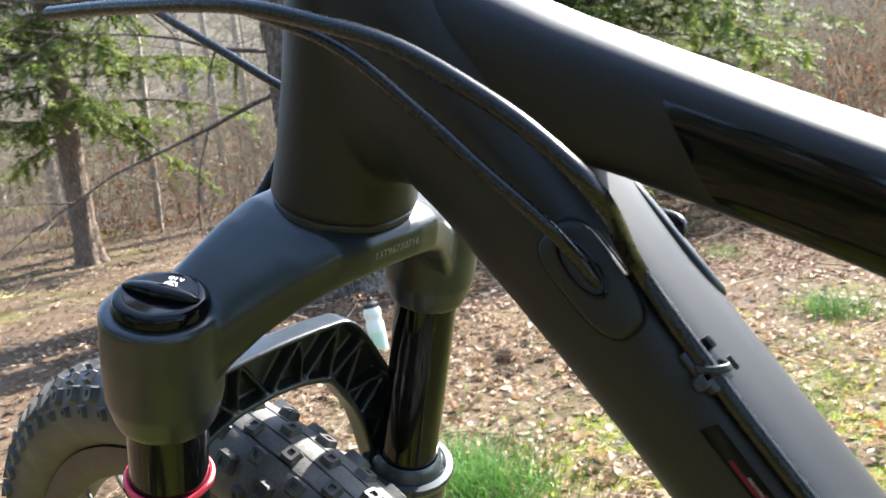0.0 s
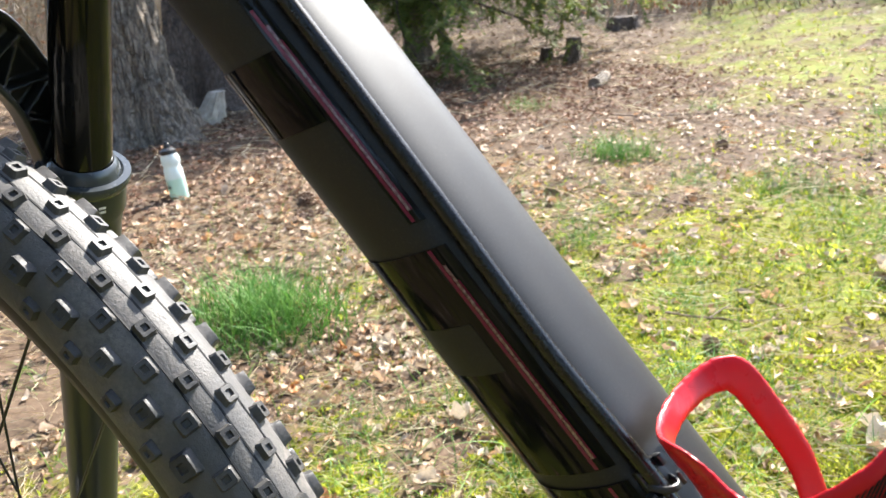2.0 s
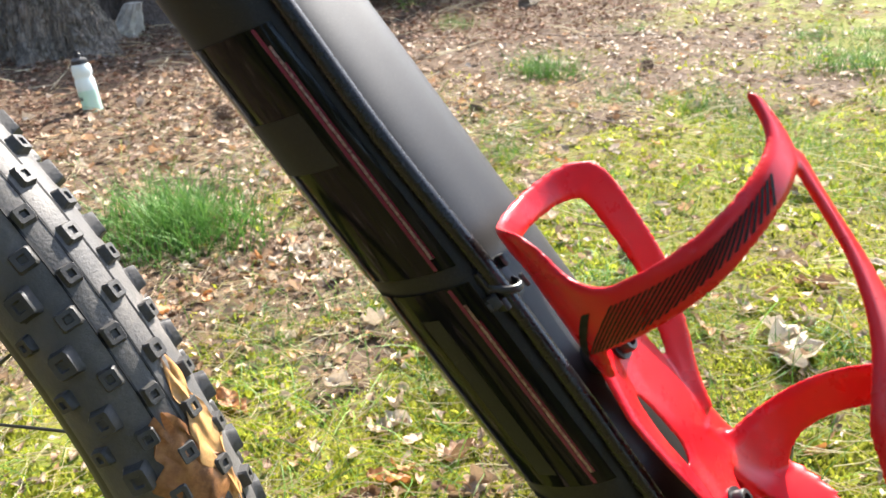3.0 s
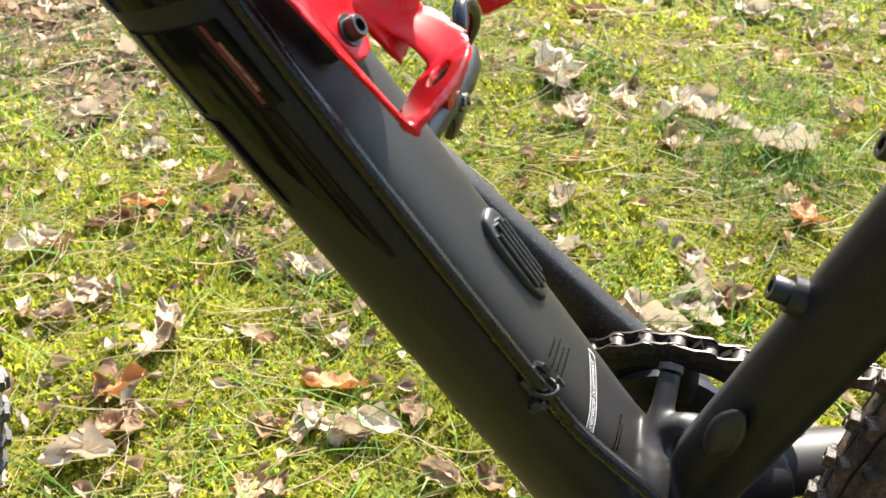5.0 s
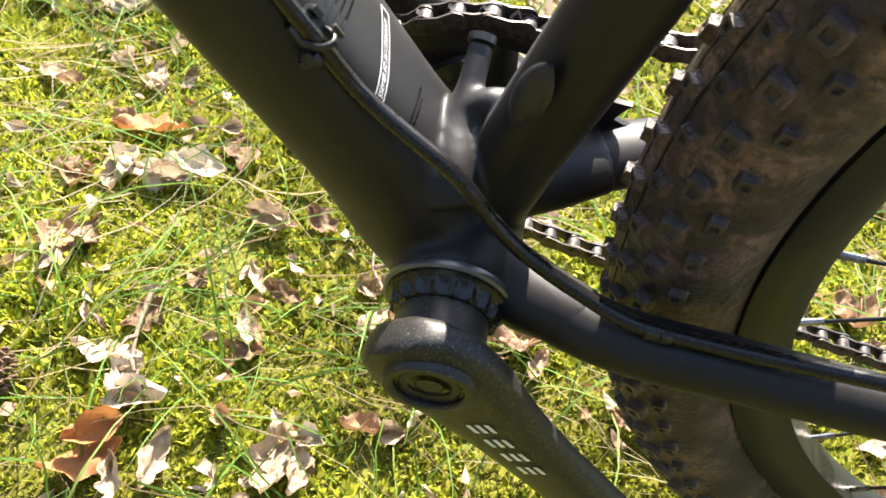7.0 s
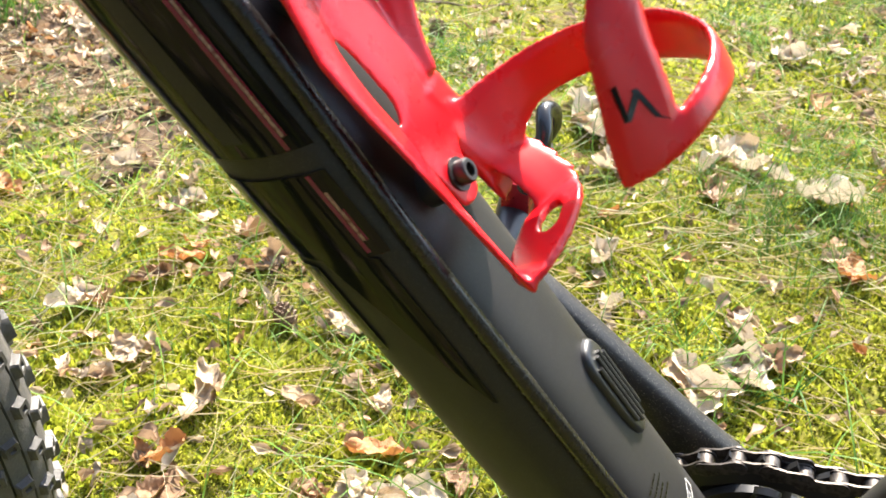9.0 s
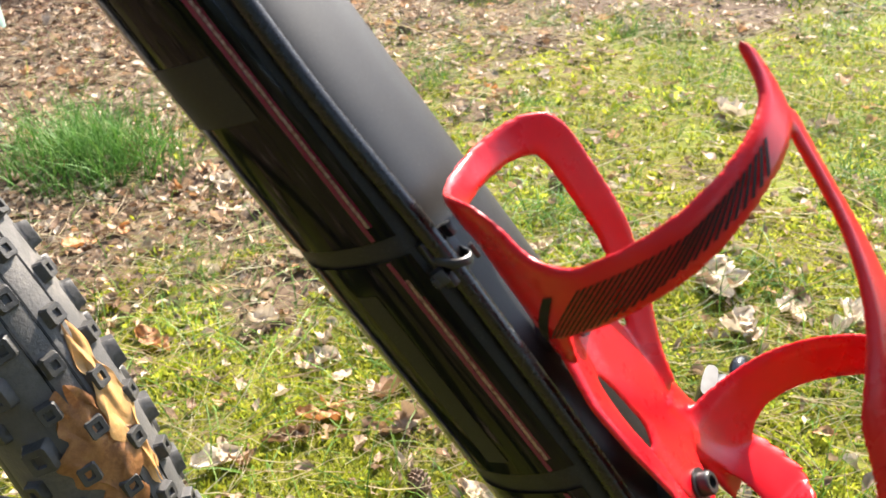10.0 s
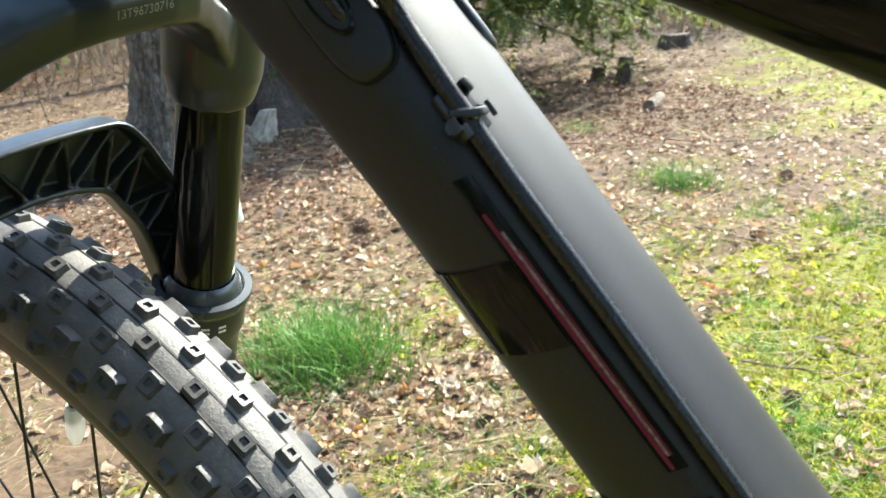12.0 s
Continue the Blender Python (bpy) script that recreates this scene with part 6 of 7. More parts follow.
def build_leaves():
    """Dead leaves that lie singly on the moss beside the bicycle."""
    cols = [(0.44, 0.325, 0.215), (0.29, 0.165, 0.088), (0.36, 0.24, 0.145), (0.20, 0.11, 0.055), (0.55, 0.455, 0.34), (0.38, 0.16, 0.05)]
    kinds = []
    for k in range(18):
        c = cols[k % 6]
        mt = material("dead_leaf", c, 0.5, spots=tuple(v * 0.55 for v in c), scale=45, amount=0.5, colour2=tuple(min(1, v * 1.18) for v in c), scale2=240, bump=0.5, bump_scale=300, translucent=0.22) if k < 6 else kinds[k % 6].materials[0]
        kinds.append(pieces_mesh("dry_leaf", *leaf_shape(k + 200, k % 3 == 0, 14, 8), mt))
    r = random.Random(21)
    pale = [(-0.277, 0.332, 30), (-0.227, 0.224, 50), (-0.263, 0.224, 32), (-0.127, 0.144, 32), (-0.130, 0.203, 42), (-0.120, 0.094, 30), (-0.210, 0.053, 46), (-0.186, 0.045, 30), (-0.152, -0.018, 46), (-0.071, -0.006, 52), (-0.029, 0.120, 32), (-0.655, 0.372, 58), (-0.603, 0.583, 34), (-0.546, 0.573, 38), (-0.437, 0.274, 62)]
    white = [(-0.552, 0.319, 44), (-0.279, 0.338, 36), (-0.348, 0.431, 32), (-0.150, 0.977, 62), (-0.110, 0.852, 52), (-0.061, 0.940, 62), (0.065, 0.920, 60), (0.163, 0.855, 80), (-0.101, 0.628, 52), (0.036, 0.449, 60), (0.062, 0.494, 56), (-0.434, 0.131, 48), (-0.247, 1.746, 88), (-0.371, 1.042, 42), (-0.186, 1.004, 84), (0.038, 0.941, 80), (-0.226, 0.220, 56), (-0.268, 0.217, 42)]
    more = [(-0.530, 0.331, 32), (0.060, 0.543, 42), (0.004, 0.461, 60), (-0.382, 1.112, 50), (-0.455, 1.021, 46), (-0.128, 0.873, 62), (-1.115, 1.060, 52), (-0.642, 0.614, 50), (-1.099, 1.031, 46), (0.124, 1.347, 60), (-1.019, 0.964, 46), (-0.406, 1.279, 40)]
    brown = [(-0.359, 0.309, 36), (-0.285, 0.274, 26), (-0.175, 0.264, 32), (-0.281, 0.130, 42), (-0.296, 0.207, 30), (-0.090, 0.211, 36), (-0.197, 0.089, 38), (-0.018, 0.030, 32), (0.166, 0.078, 42), (0.098, 0.105, 32), (-0.603, 0.443, 52), (-0.418, 0.176, 46), (-0.184, 0.269, 32), (-0.302, 0.213, 30), (-0.169, 1.251, 52), (-1.195, 0.790, 52), (0.052, 0.578, 36), (0.100, 0.520, 52)]
    orange = [(-0.590, 0.491, 48), (0.182, 0.702, 48), (-0.436, 0.207, 40), (-0.786, 1.737, 56), (-0.193, -0.028, 56), (-1.160, 0.820, 40)]
    for spots, choice, label in ((pale, (0, 4), "sun-bleached crumpled dead leaf on the moss"), (white, (4, 4, 0), "nearly white curled dead leaf on the moss"), (more, (0, 2, 4), "pale dry curled leaf lying in the grass"), (brown, (1, 2, 3), "brown curled dead leaf on the moss"), (orange, (5,), "orange-brown dead leaf lying on the moss")):
        for x, y, mm in spots:
            s = mm * 0.00128
            for k in range(1 if mm < 40 else 2):
                ob = new("dry_leaf", kinds[r.choice(choice) + 6 * r.randrange(3)])
                px, py = x + (k > 0) * r.uniform(-0.4, 0.4) * s, y + (k > 0) * r.uniform(-0.4, 0.4) * s
                ob.matrix_world = Matrix.Translation((px, py, height(px, py) + 0.006 + 0.004 * k + s * 0.03)) @ Matrix.Rotation(r.uniform(0, 6.28), 4, "Z") @ Matrix.Rotation(r.uniform(-0.5, 0.5), 4, "X") @ Matrix.Scale(s * (1 - 0.25 * k), 4) @ Matrix.Diagonal((1, r.uniform(0.5, 0.85), r.uniform(0.4, 0.75), 1))
                tagged(ob, label, "leaf", "fallen leaves")
    n = 0
    while n < 180:
        x, y = r.uniform(-1.5, 0.75), r.uniform(-0.2, 1.05)
        if not seen_from_path(x, y) or r.random() > 0.5 + 0.5 * (noise.noise(Vector((x * 3, y * 3, 1))) > 0):
            continue
        ob = new("dry_leaf", kinds[r.randrange(18)])
        s = r.choice((r.uniform(0.025, 0.045), r.uniform(0.045, 0.078)))
        ob.matrix_world = Matrix.Translation((x, y, height(x, y) + 0.004 + s * 0.04)) @ Matrix.Rotation(r.uniform(0, 6.28), 4, "Z") @ Matrix.Rotation(r.uniform(-0.5, 0.5), 4, "X") @ Matrix.Rotation(r.uniform(-0.5, 0.5), 4, "Y") @ Matrix.Diagonal((s, s * r.uniform(0.45, 0.85), s * r.uniform(0.5, 0.9), 1))
        tagged(ob, "curled pale brown dead leaf lying on moss", "leaf", "fallen leaves")
        n += 1


build_leaves()


def build_tyre_leaf():
    """A torn orange leaf stuck on the front tyre, in two lobes."""
    ax, fwd = SR.normalized(), (-SD).normalized()
    down = ax.cross(fwd).normalized()
    brown_leaf = material("brown_leaf", (0.24, 0.095, 0.030), 0.5, spots=(0.15, 0.055, 0.018), scale=60, amount=0.5, colour2=(0.34, 0.15, 0.05), scale2=200, bump=0.4, bump_scale=300, translucent=0.15)
    for phi0, beta0, lp, lb, seed, mt in ((49.2, -19, 0.058, 0.034, 3, brown_leaf), (47.2, 12, 0.072, 0.019, 8, ORANGE_LEAF)):
        bm = bmesh.new()
        n, m = 36, 18
        g = []
        r = random.Random(seed)
        ph = [r.uniform(0, 6) for _ in range(4)]
        for i in range(n + 1):
            f = 2 * i / n - 1
            row = []
            for j in range(m + 1):
                h = 2 * j / m - 1
                w = math.sqrt(max(0.02, 1 - f * f)) * (0.75 + 0.22 * math.sin(6 * f + ph[0]) + 0.13 * math.sin(15 * f + ph[1]))
                s_len = f * lp / 2 + 0.004 * math.sin(5 * h + ph[2])
                b = radians(beta0) + h * w * lb / 2 / 0.028
                q = radians(phi0) + s_len / 0.36
                e = fwd * math.cos(q) + down * math.sin(q)
                p = FRONT_HUB + e * TYRE_C + ax * ((TYRE_W + 0.0014) * math.sin(b)) + e * ((TYRE_H + 0.0014) * math.cos(b))
                p += e * (0.0008 * math.sin(5 * f + 3 * h + ph[3]) + 0.0005 * math.sin(6 * h - 4 * f))
                row.append(bm.verts.new(BIKE @ p))
            g.append(row)
        for i in range(n):
            for j in range(m):
                bm.faces.new((g[i][j], g[i][j + 1], g[i + 1][j + 1], g[i + 1][j]))
        tagged(part("dry_leaf", bm, mt), "torn orange-brown dead leaf stuck on the front tyre", "leaf", "leaves on the tyre")


build_tyre_leaf()


def build_cones_twigs():
    bm = bmesh.new()
    r = random.Random(4)
    for k in range(70):
        f = k / 70
        rad = 0.34 * math.sin(math.pi * (0.08 + 0.86 * f)) ** 0.8
        a = k * 2.39996
        c = Vector((f - 0.5, rad * math.cos(a), rad * math.sin(a)))
        out = Vector((0.35, math.cos(a), math.sin(a))).normalized()
        s = out.cross(Vector((1, 0, 0))).normalized()
        t = s.cross(out)
        pts = [c - s * 0.09, c + s * 0.09, c + out * 0.14 + s * 0.07 + t * 0.02, c + out * 0.18 + t * 0.03, c + out * 0.14 - s * 0.07 + t * 0.02]
        A = [bm.verts.new(p) for p in pts]
        B = [bm.verts.new(p - t * 0.035) for p in pts]
        bm.faces.new(A)
        bm.faces.new(list(reversed(B)))
        for j in range(5):
            bm.faces.new((A[j], A[(j + 1) % 5], B[(j + 1) % 5], B[j]))
    lathe(bm, [(-0.5, 0.05), (-0.3, 0.2), (0, 0.26), (0.3, 0.16), (0.5, 0.02)], (0, 0, 0), (1, 0, 0), 12)
    finish(bm, False)
    me = bpy.data.meshes.new("pine_cone")
    bm.to_mesh(me)
    bm.free()
    me.materials.append(CONE)
    for x, y, s in ((-0.276, 0.018, 0.034), (-0.42, 0.42, 0.028), (-1.888, 1.757, 0.06), (-1.995, 1.903, 0.06), (-0.50, 1.25, 0.034), (-1.25, 2.2, 0.04), (-0.9, 2.9, 0.045), (-1.7, 2.5, 0.04)):
        ob = new("pine_cone", me)
        ob.matrix_world = Matrix.Translation((x, y, height(x, y) + 0.016)) @ Matrix.Rotation(r.uniform(0, 6.28), 4, "Z") @ Matrix.Rotation(r.uniform(-0.4, 0.4), 4, "Y") @ Matrix.Scale(s, 4)
        tagged(ob, "small open brown pine cone on the ground", "pine cone", "fallen cones")
    ends = [((-0.075, 0.235), (-0.01, 0.12)), ((-0.20, 0.10), (-0.17, 0.02)), ((-0.62, 1.35), (-0.40, 1.42)), ((-1.0, 2.2), (-0.6, 2.05)), ((-1.5, 3.4), (-0.9, 3.5)), ((-2.2, 3.3), (-1.6, 3.2)), ((-0.30, 0.62), (-0.38, 0.52)), ((-1.7, 1.3), (-1.45, 1.35)), ((-2.3, 2.7), (-1.9, 2.55)), ((-0.1, 3.0), (0.4, 3.1))]
    for (x0, y0), (x1, y1) in ends:
        bm = bmesh.new()
        pts = []
        for i in range(6):
            f = i / 5
            x, y = x0 + (x1 - x0) * f + r.uniform(-0.006, 0.006), y0 + (y1 - y0) * f + r.uniform(-0.006, 0.006)
            pts.append((x, y, height(x, y) + 0.014 + r.uniform(0, 0.006)))
        L = math.hypot(x1 - x0, y1 - y0)
        tube(bm, smooth_path(pts, 4), [0.0030 * (1 - 0.6 * i / 20) * min(1.4, 0.6 + L) for i in range(21)], 7)
        for i in (2, 3):
            p = Vector(pts[i])
            q = p + Vector((r.uniform(-0.3, 0.3) * L, r.uniform(-0.3, 0.3) * L, 0.008))
            tube(bm, [p, (p + q) / 2 + Vector((0, 0, 0.004)), q], [0.0018, 0.0014, 0.0008], 6)
        tagged(part("twig", bm, TWIG), "thin dry forked twig lying on the ground", "twig", "fallen twigs")


build_cones_twigs()


def build_bottle():
    B = thing("water_bottle", "translucent white and green drinking bottle with black cap on litter", "bottle", at=Matrix.Translation((-2.535, 1.86, height(-2.535, 1.86))) @ Matrix.Rotation(radians(-7), 4, "Y") @ Matrix.Scale(0.9, 4))
    body = material("milky_plastic", (0.66, 0.71, 0.68), 0.35, spots=(0.58, 0.65, 0.61), scale=12, translucent=0.3)
    liquid = material("green_drink", (0.50, 0.66, 0.56), 0.3, scale=12, translucent=0.35)
    bm = bmesh.new()
    lathe(bm, [(0.0, 0.030), (0.004, 0.036), (0.055, 0.0365), (0.085, 0.0365)], (0, 0, 0), (0, 0, 1), 28)
    part("lower_body", bm, liquid, B, "pale green lower half")
    bm = bmesh.new()
    lathe(bm, [(0.085, 0.0365), (0.120, 0.0365), (0.128, 0.0325), (0.140, 0.0325), (0.148, 0.0365), (0.172, 0.0355), (0.184, 0.029)], (0, 0, 0), (0, 0, 1), 28)
    part("upper_body", bm, body, B)
    bm = bmesh.new()
    lathe(bm, [(0.182, 0.0295), (0.184, 0.0315), (0.198, 0.0310), (0.204, 0.022), (0.208, 0.012), (0.222, 0.011), (0.224, 0.009), (0.232, 0.009), (0.234, 0.005)], (0, 0, 0), (0, 0, 1), 28)
    part("cap", bm, BLACK, B, "black screw cap with spout")
    bm = bmesh.new()
    for k in range(4):
        a = radians(230 + k * 13)
        bm.faces.new([bm.verts.new((0.0369 * math.cos(a + da), 0.0369 * math.sin(a + da), z)) for da, z in ((0, 0.050), (0.15, 0.050), (0.15, 0.064), (0, 0.064))])
    part("dark_print", bm, BLACK, B)


build_bottle()


def trunk(bm, base, top, r0, r1, flare=0.6, rough=0.10, seg=28, rings=40, seed=0):
    base, top = Vector(base), Vector(top)
    axis = top - base
    L = axis.length
    R = []
    for i in range(rings + 1):
        f = (i / rings) ** 1.6
        h = f * L
        r = r0 + (r1 - r0) * f
        ring = []
        for j in range(seg):
            q = 2 * math.pi * j / seg
            fl = 1 + flare * math.exp(-h / (r0 * 1.4)) * (0.7 + 0.6 * math.sin(q * 5 + seed) + 0.4 * math.sin(q * 3 + seed * 2))
            nn = noise.noise(Vector((math.cos(q) * 3.5, math.sin(q) * 3.5, h * 1.2 + seed))) + 0.6 * noise.noise(Vector((math.cos(q) * 9, math.sin(q) * 9, h * 3.5 + seed)))
            crack = abs(noise.noise(Vector((math.cos(q) * 6 + seed, math.sin(q) * 6, h * 7.0)))) ** 0.6 + 0.6 * abs(noise.noise(Vector((math.cos(q) * 13, math.sin(q) * 13 + seed, h * 20.0)))) ** 0.6
            rr = r * fl * (1 + rough * (0.7 * nn + 1.1 * crack - 0.5))
            ring.append(bm.verts.new(base + axis * f + Vector((math.cos(q) * rr, math.sin(q) * rr, 0))))
        R.append(ring)
    for A, B in zip(R, R[1:]):
        for j in range(seg):
            bm.faces.new((A[j], A[(j + 1) % seg], B[(j + 1) % seg], B[j]))
    bm.faces.new(R[-1])


def bare_branch(bm, p, d, length, r, rnd, depth=2, droop=0.0, n=7, sides=6):
    pts = [Vector(p)]
    d = Vector(d).normalized()
    for i in range(n):
        d = (d + Vector((rnd.uniform(-0.22, 0.22), rnd.uniform(-0.22, 0.22), rnd.uniform(-0.2, 0.2) - droop))).normalized()
        pts.append(pts[-1] + d * length / n)
    tube(bm, pts, [r * (1 - 0.85 * i / n) for i in range(n + 1)], sides, caps=False)
    if depth:
        for i in range(2, n):
            if rnd.random() < 0.75:
                side = (d.cross(Vector((rnd.uniform(-1, 1), rnd.uniform(-1, 1), rnd.uniform(-1, 1)))).normalized() + d * 0.8).normalized()
                bare_branch(bm, pts[i], side, length * rnd.uniform(0.25, 0.5), r * 0.45, rnd, depth - 1, droop, n, sides)


def build_near_trees():
    rnd = random.Random(8)
    T = thing("tree", "thick grey-barked tree with flared roots and bare low branches", "tree", "trees of the clearing")
    bm = bmesh.new()
    trunk(bm, (-3.60, 2.63, -0.06), (-3.72, 2.65, 6.5), 0.178, 0.122, 0.95, 0.14, 150, 170, 1.3)
    part("trunk", bm, BARK, T)
    for z, d, L in ((1.02, (-0.75, -0.45, -0.10), 1.9), (1.18, (-0.8, -0.2, 0.1), 1.6), (1.40, (-0.6, -0.6, 0.05), 1.8), (1.75, (-0.7, -0.5, -0.15), 2.2), (0.75, (-0.5, 0.7, 0.0), 0.9), (2.3, (0.3, -0.6, 0.3), 1.2), (2.6, (-0.8, 0.1, 0.2), 2.0)):
        bm = bmesh.new()
        bare_branch(bm, (-3.70, 2.61, z), d, L, 0.013, rnd, 2)
        part("branch", bm, BARK_DARK, T)
    T2 = thing("tree", "dark shaded tree trunk behind the clearing", "tree", "trees of the clearing")
    bm = bmesh.new()
    trunk(bm, (-4.02, 3.58, -0.06), (-4.0, 3.6, 7), 0.20, 0.15, 0.9, 0.11, 90, 110, 4.1)
    part("trunk", bm, BARK_DARK, T2)
    for z, d, L in ((0.9, (0.6, -0.3, 0.1), 0.9), (1.6, (0.5, 0.3, 0.2), 1.3), (2.2, (-0.5, -0.5, 0.2), 1.5)):
        bm = bmesh.new()
        bare_branch(bm, (-4.01, 3.58, z), d, L, 0.012, rnd, 2)
        part("branch", bm, BARK_DARK, T2)
    # split stump piece, stumps and log
    bm = bmesh.new()
    trunk(bm, (-3.62, 3.08, -0.03), (-3.54, 3.12, 0.15), 0.070, 0.036, 0.5, 0.40, 40, 24, 2.2)
    tagged(part("wood_chunk", bm, WOOD), "pale splintered piece of stump wood", "wood")
    for x, y, r, h in ((-2.42, 5.16, 0.05, 0.15), (-2.60, 5.14, 0.04, 0.10), (-2.74, 7.0, 0.11, 0.10)):
        bm = bmesh.new()
        trunk(bm, (x, y, height(x, y) - 0.03), (x + 0.02, y, height(x, y) + h), r, r * 0.8, 0.4, 0.30, 24, 10, x)
        tagged(part("stump", bm, BARK_DARK), "low dark weathered tree stump in the grass", "stump", "stumps")
    bm = bmesh.new()
    tube(bm, smooth_path([(-1.87, 4.14, height(-1.87, 4.14) + 0.03), (-1.88, 4.26, height(-1.88, 4.26) + 0.03), (-1.90, 4.38, height(-1.90, 4.38) + 0.03)]), 0.034, 14)
    tagged(part("log", bm, BARK), "short grey log lying on the ground", "log")


build_near_trees()


def build_conifer(x, y, h, z0, z1, n_br, spread, seed, lean=0.0, radius=0.13, per=9, size=1.0, bark=BARK):
    rnd = random.Random(seed)
    T = thing("spruce_tree", "spruce with drooping green needle branches, seen or added behind the camera", "tree", "spruces")
    bm = bmesh.new()
    base = height(x, y) - 0.05
    trunk(bm, (x, y, base), (x + lean, y, base + h), radius, 0.03, 0.5, 0.10, 40, 60, seed)
    part("trunk", bm, bark, T)
    V, F = [], []
    bmb = bmesh.new()
    for k in range(n_br):
        f = (k + rnd.random()) / n_br
        z = z0 + (z1 - z0) * f
        a = rnd.uniform(0, 6.28)
        L = spread * (1 - 0.35 * f) * rnd.uniform(0.55, 1.1)
        d = Vector((math.cos(a), math.sin(a), 0.02))
        p = Vector((x + lean * z / h, y, base + z))
        pts = [p]
        for i in range(7):
            d = (d + Vector((rnd.uniform(-0.15, 0.15), rnd.uniform(-0.15, 0.15), rnd.uniform(-0.15, 0.06)))).normalized()
            q = pts[-1] + d * L / 7
            if q.z < base + 0.16:
                q.z = base + 0.16
            pts.append(q)
        tube(bmb, pts, [0.011 * (1 - 0.8 * i / 7) for i in range(8)], 5)
        for i in range(2, 8):
            for s in range(7):
                q = pts[i - 1].lerp(pts[i], rnd.random())
                td = (d * rnd.uniform(0.3, 1.0) + Vector((rnd.uniform(-1, 1), rnd.uniform(-1, 1), rnd.uniform(-0.8, 0.15)))).normalized()
                tl = rnd.uniform(0.10, 0.30)
                side = td.cross(Vector((0, 0, 1))).normalized()
                for w in range(per):
                    c = q + td * tl * (w / per)
                    for sg in (-1, 1):
                        tip = c + (side * sg * rnd.uniform(0.5, 1) + td * 0.7 + Vector((0, 0, rnd.uniform(-0.5, 0.5)))).normalized() * rnd.uniform(0.022, 0.045) * size
                        o = td * (0.008 * size)
                        n = len(V)
                        V += [c - o, c + o, tip]
                        F.append((n, n + 1, n + 2))
    tagged(part("branchwork", bmb, BARK_DARK, T), kind="stuff")
    me = bpy.data.meshes.new("crown")
    me.from_pydata([tuple(v) for v in V], [], F)
    me.materials.append(NEEDLE)
    ob = new("crown", me)
    ob.parent = T
    return T


build_conifer(-6.52, 2.82, 7.0, 0.95, 3.2, 74, 1.45, 3, radius=0.088, per=9, size=1.3, bark=BARK_WARM)
build_conifer(-3.65, 5.25, 5.5, 0.50, 2.7, 165, 1.85, 5, 0.10, 0.09, per=9, size=1.3)
# spruces added unseen behind the camera to darken reflections in the frame
spruce = build_conifer(0.4, -3.4, 6.0, 0.12, 4.2, 70, 1.5, 21, per=4, size=1.9)
for x, y, turn in ((-1.5, -2.7, 1.0), (2.2, -2.8, 2.2), (-3.0, -2.5, 3.0), (-0.5, -2.9, 4.1), (1.3, -3.0, 5.0), (3.6, -2.2, 0.4), (-4.4, -1.6, 2.7), (-2.3, -3.6, 1.8), (4.6, -0.6, 3.6)):
    copy_thing(spruce, Matrix.Translation((x, y, 0)) @ Matrix.Rotation(turn, 4, "Z") @ Matrix.Translation((-0.4, 3.4, 0)))


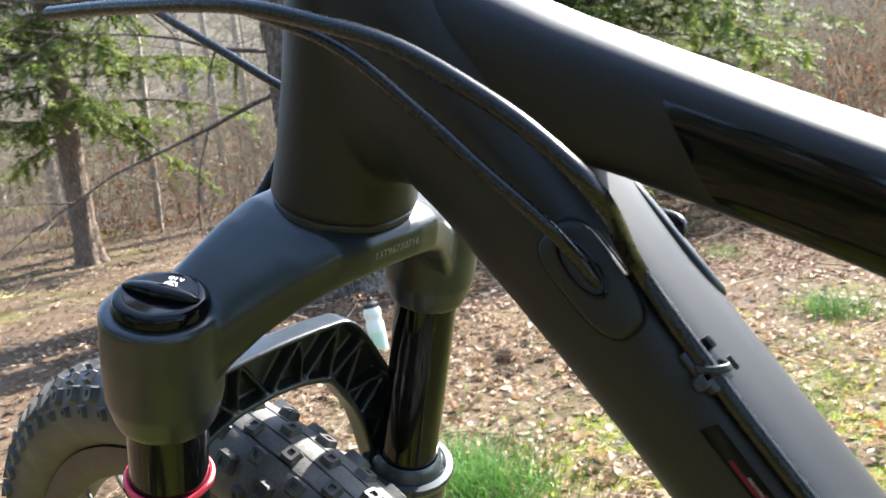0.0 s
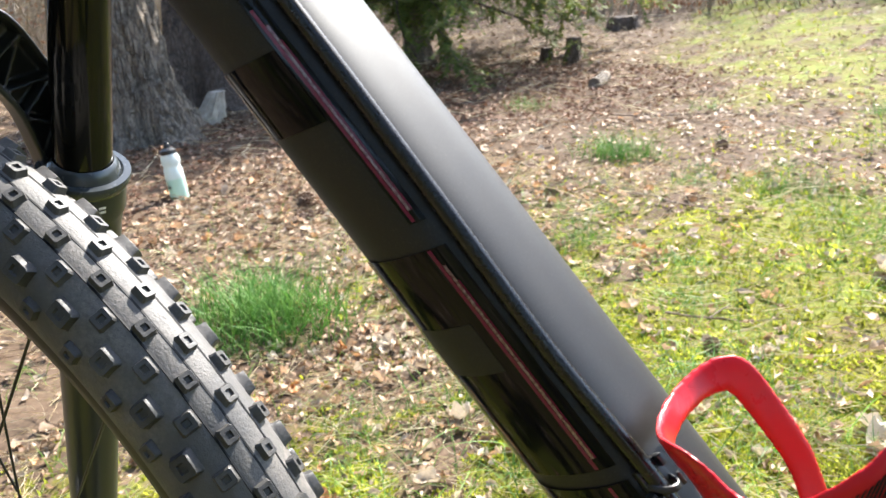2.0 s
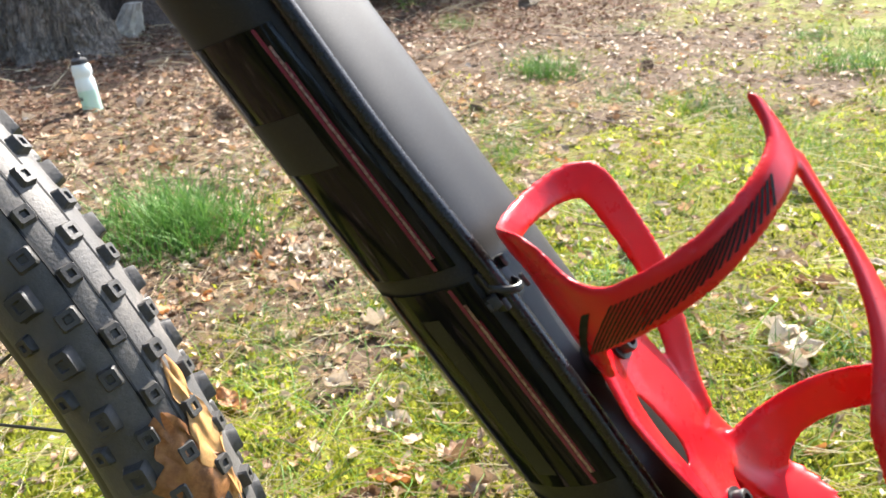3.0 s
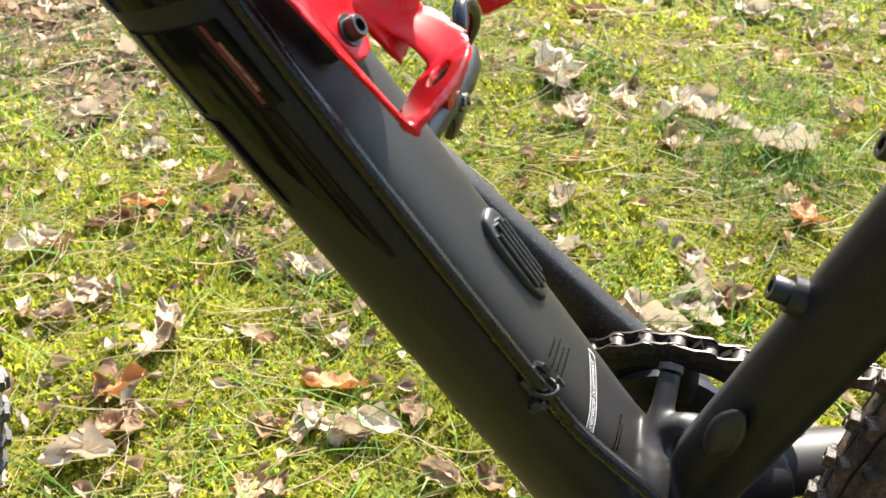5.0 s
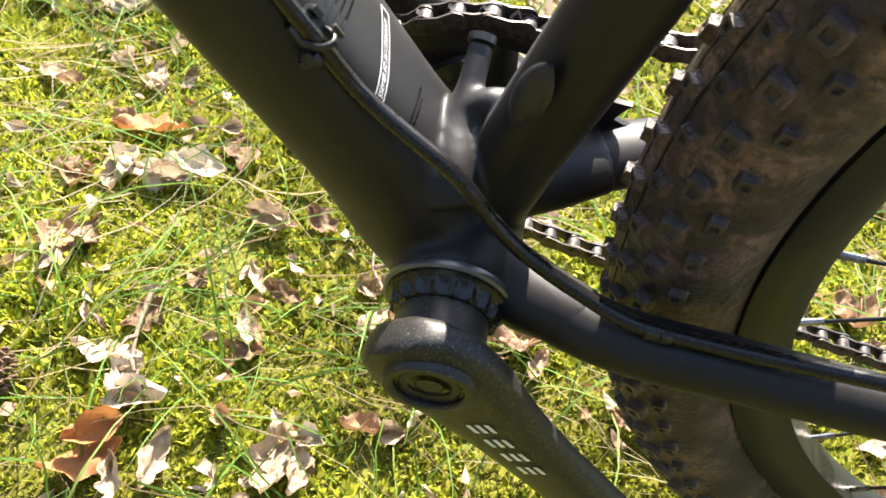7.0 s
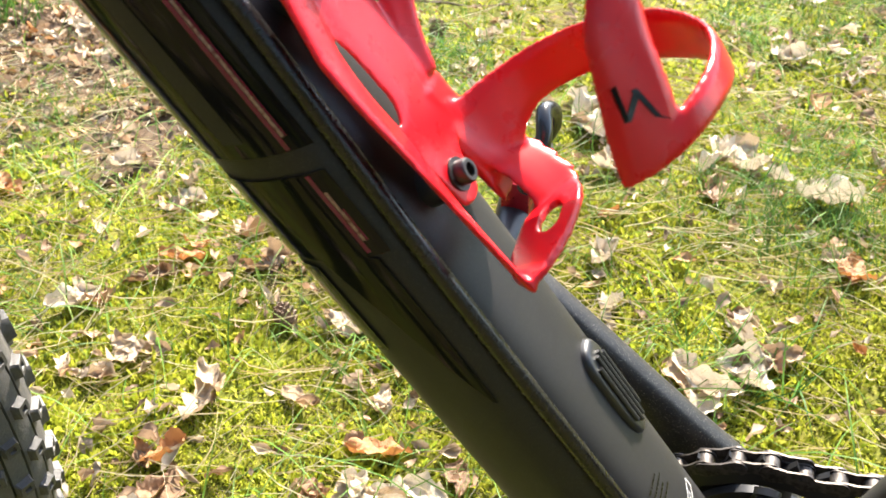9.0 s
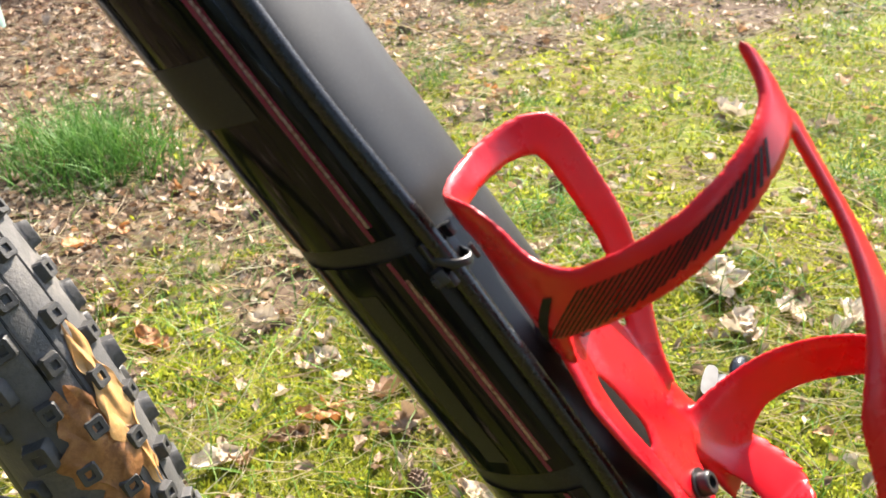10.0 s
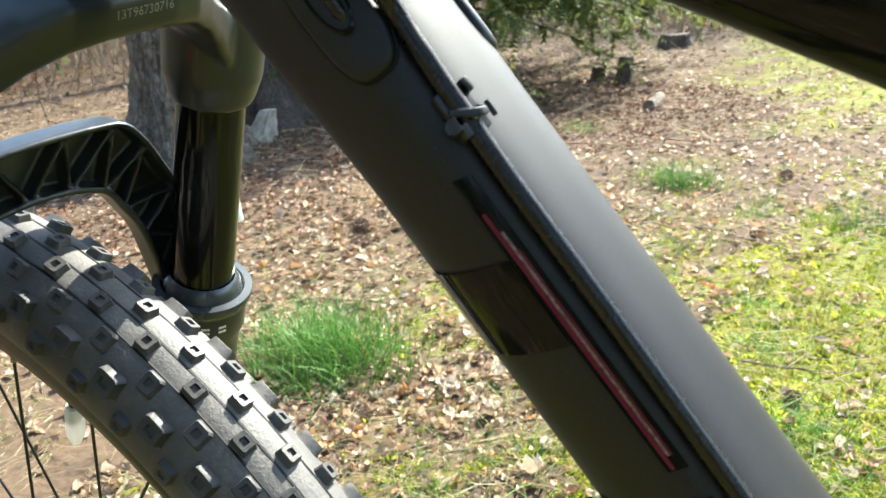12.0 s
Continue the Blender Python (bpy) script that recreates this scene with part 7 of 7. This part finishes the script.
def build_forest():
    rnd = random.Random(31)
    GREY = material("thin_stem_bark", (0.20, 0.16, 0.125), 0.9, spots=(0.12, 0.095, 0.07), scale=4, amount=0.5, colour2=(0.36, 0.31, 0.25), scale2=30)
    protos = []
    for k in range(5):
        bm = bmesh.new()
        h = 9 + 2 * (k % 3)
        trunk(bm, (0, 0, -0.1), (rnd.uniform(-0.4, 0.4), rnd.uniform(-0.4, 0.4), h), 0.032 + 0.02 * (k % 3), 0.015, 0.3, 0.08, 10, 16, k)
        t = part("trunk", bm, GREY)
        bm = bmesh.new()
        for j in range(18):
            z = rnd.uniform(0.4, 4.5)
            a = rnd.uniform(0, 6.28)
            bare_branch(bm, (0, 0, z), (math.cos(a), math.sin(a), rnd.uniform(-0.1, 0.5)), rnd.uniform(0.5, 1.4), 0.008, rnd, 1, 0.0, 4, 3)
        b = part("branchwork", bm, GREY)
        protos.append((t.data, b.data))
        bpy.data.objects.remove(t)
        bpy.data.objects.remove(b)
    n = 0
    while n < 120:
        a, d = radians(rnd.uniform(-86, 40)), rnd.uniform(7.5, 26)
        x, y = d * math.sin(a), d * math.cos(a)
        if y < 0.5 or (-4 < x < 0.5 and y < 8.5) or (-2.2 < x < 1.8 and y < 13):
            continue
        T = thing("tree", "slender bare grey-brown woodland tree", "tree", "woodland trees", at=Matrix.Translation((x, y, height(x, y))) @ Matrix.Rotation(rnd.uniform(0, 6.28), 4, "Z") @ Matrix.Diagonal((1, 1, rnd.uniform(0.8, 1.2), 1)))
        for nm, me in zip(("trunk", "branchwork"), protos[rnd.randrange(5)]):
            ob = new(nm, me)
            ob.parent = T
            if nm == "branchwork":
                tagged(ob, kind="stuff")
        n += 1
    # brush
    V, F = [], []
    for k in range(8500):
        a, d = radians(rnd.uniform(-86, 40)), rnd.uniform(8.5, 22)
        x, y = d * math.sin(a), d * math.cos(a)
        if y < 0.5 or (-5 < x < 1.0 and y < 7.8):
            continue
        z = height(x, y)
        L = rnd.uniform(0.5, 3.0)
        dx, dy = rnd.gauss(0, 0.55) * L, rnd.gauss(0, 0.55) * L
        w = rnd.uniform(0.004, 0.010)
        b = len(V)
        V += [(x - w, y, z), (x + w, y, z), (x + dx * 0.4 + w * 0.6, y + dy * 0.4, z + L * 0.6), (x + dx * 0.4 - w * 0.6, y + dy * 0.4, z + L * 0.6), (x + dx, y + dy, z + L)]
        F += [(b, b + 1, b + 2), (b, b + 2, b + 3), (b + 3, b + 2, b + 4)]
        for s in range(5):
            f = rnd.uniform(0.2, 0.95)
            c = Vector((x + dx * f * 0.7, y + dy * f * 0.7, z + L * f))
            e = c + Vector((rnd.uniform(-0.7, 0.7), rnd.uniform(-0.7, 0.7), rnd.uniform(-0.25, 0.35)))
            b = len(V)
            V += [tuple(c + Vector((0, 0, -w * 0.5))), tuple(c + Vector((0, 0, w * 0.5))), tuple(e)]
            F.append((b, b + 1, b + 2))
    arrays_mesh("brushwood", np.array(V), np.array(F), STRAW_TWIG, "tangle of thin dry brushwood at the wood's edge", "brush")
    # russet leaves that still hang on young beeches
    V2, F2 = [], []
    for cx, cy, cz, n in ((-2.9, 8.75, 0.55, 1500), (-2.2, 9.4, 0.8, 1400), (-3.9, 10.0, 0.6, 900), (-1.0, 9.6, 0.7, 900), (0.6, 9.8, 0.8, 900), (-8.0, 4.0, 0.3, 700), (-8.6, 5.4, 0.4, 500), (2.2, 10.2, 1.0, 900)):
        for k in range(n):
            p = Vector((cx + rnd.gauss(0, 0.38), cy + rnd.gauss(0, 0.38), max(0.05, cz + rnd.gauss(0, 0.34))))
            u = Vector((rnd.uniform(-1, 1), rnd.uniform(-1, 1), rnd.uniform(-1, 1))).normalized()
            v = u.orthogonal().normalized()
            s = rnd.uniform(0.016, 0.034)
            b = len(V2)
            V2 += [tuple(p - u * s), tuple(p + v * s * 0.45), tuple(p + u * s), tuple(p - v * s * 0.45)]
            F2 += [(b, b + 1, b + 2), (b, b + 2, b + 3)]
    arrays_mesh("beech_leaves", np.array(V2), np.array(F2), RUSSET, "russet dead leaves hanging on young beeches", "leaves")
    # far woodland
    bm = bmesh.new()
    seg = 90
    R = []
    for i, z in enumerate((-3, 0, 2.5, 5, 7.5, 10)):
        ring = []
        for j in range(seg):
            q = 2 * math.pi * j / seg
            rr = 38 + 3.5 * i + 2 * noise.noise(Vector((math.cos(q) * 4, math.sin(q) * 4, i)))
            # lowered on the unseen +x side so that the frame reflects more sky
            open_side = 1 - 0.75 * smooth01(0.55, 0.9, math.cos(q))
            ring.append(bm.verts.new((rr * math.cos(q), rr * math.sin(q), (z if z < 1 else z * open_side) + (1.2 * noise.noise(Vector((math.cos(q) * 9, math.sin(q) * 9, 2))) if i == 5 else 0))))
        R.append(ring)
    for A, B in zip(R, R[1:]):
        for j in range(seg):
            bm.faces.new((A[j], A[(j + 1) % seg], B[(j + 1) % seg], B[j]))
    tagged(part("backdrop", bm, FAR_WOOD), "hazy brown wooded hillside far behind", "backdrop", kind="structure")


STRAW_TWIG = island_material("brush_twigs", [(0.19, 0.155, 0.105), (0.32, 0.27, 0.195), (0.13, 0.10, 0.07)], 0.9, 0.15, 4.0)
RUSSET = island_material("russet_beech_leaves", [(0.21, 0.095, 0.05), (0.29, 0.145, 0.08), (0.16, 0.075, 0.042)], 0.7, 0.3, 4.0)
FAR_WOOD = material("far_woodland", (0.088, 0.072, 0.052), 1.0, spots=(0.062, 0.055, 0.036), scale=0.35, amount=0.6, colour2=(0.15, 0.125, 0.096), scale2=2.2, specular=0.1)
build_forest()
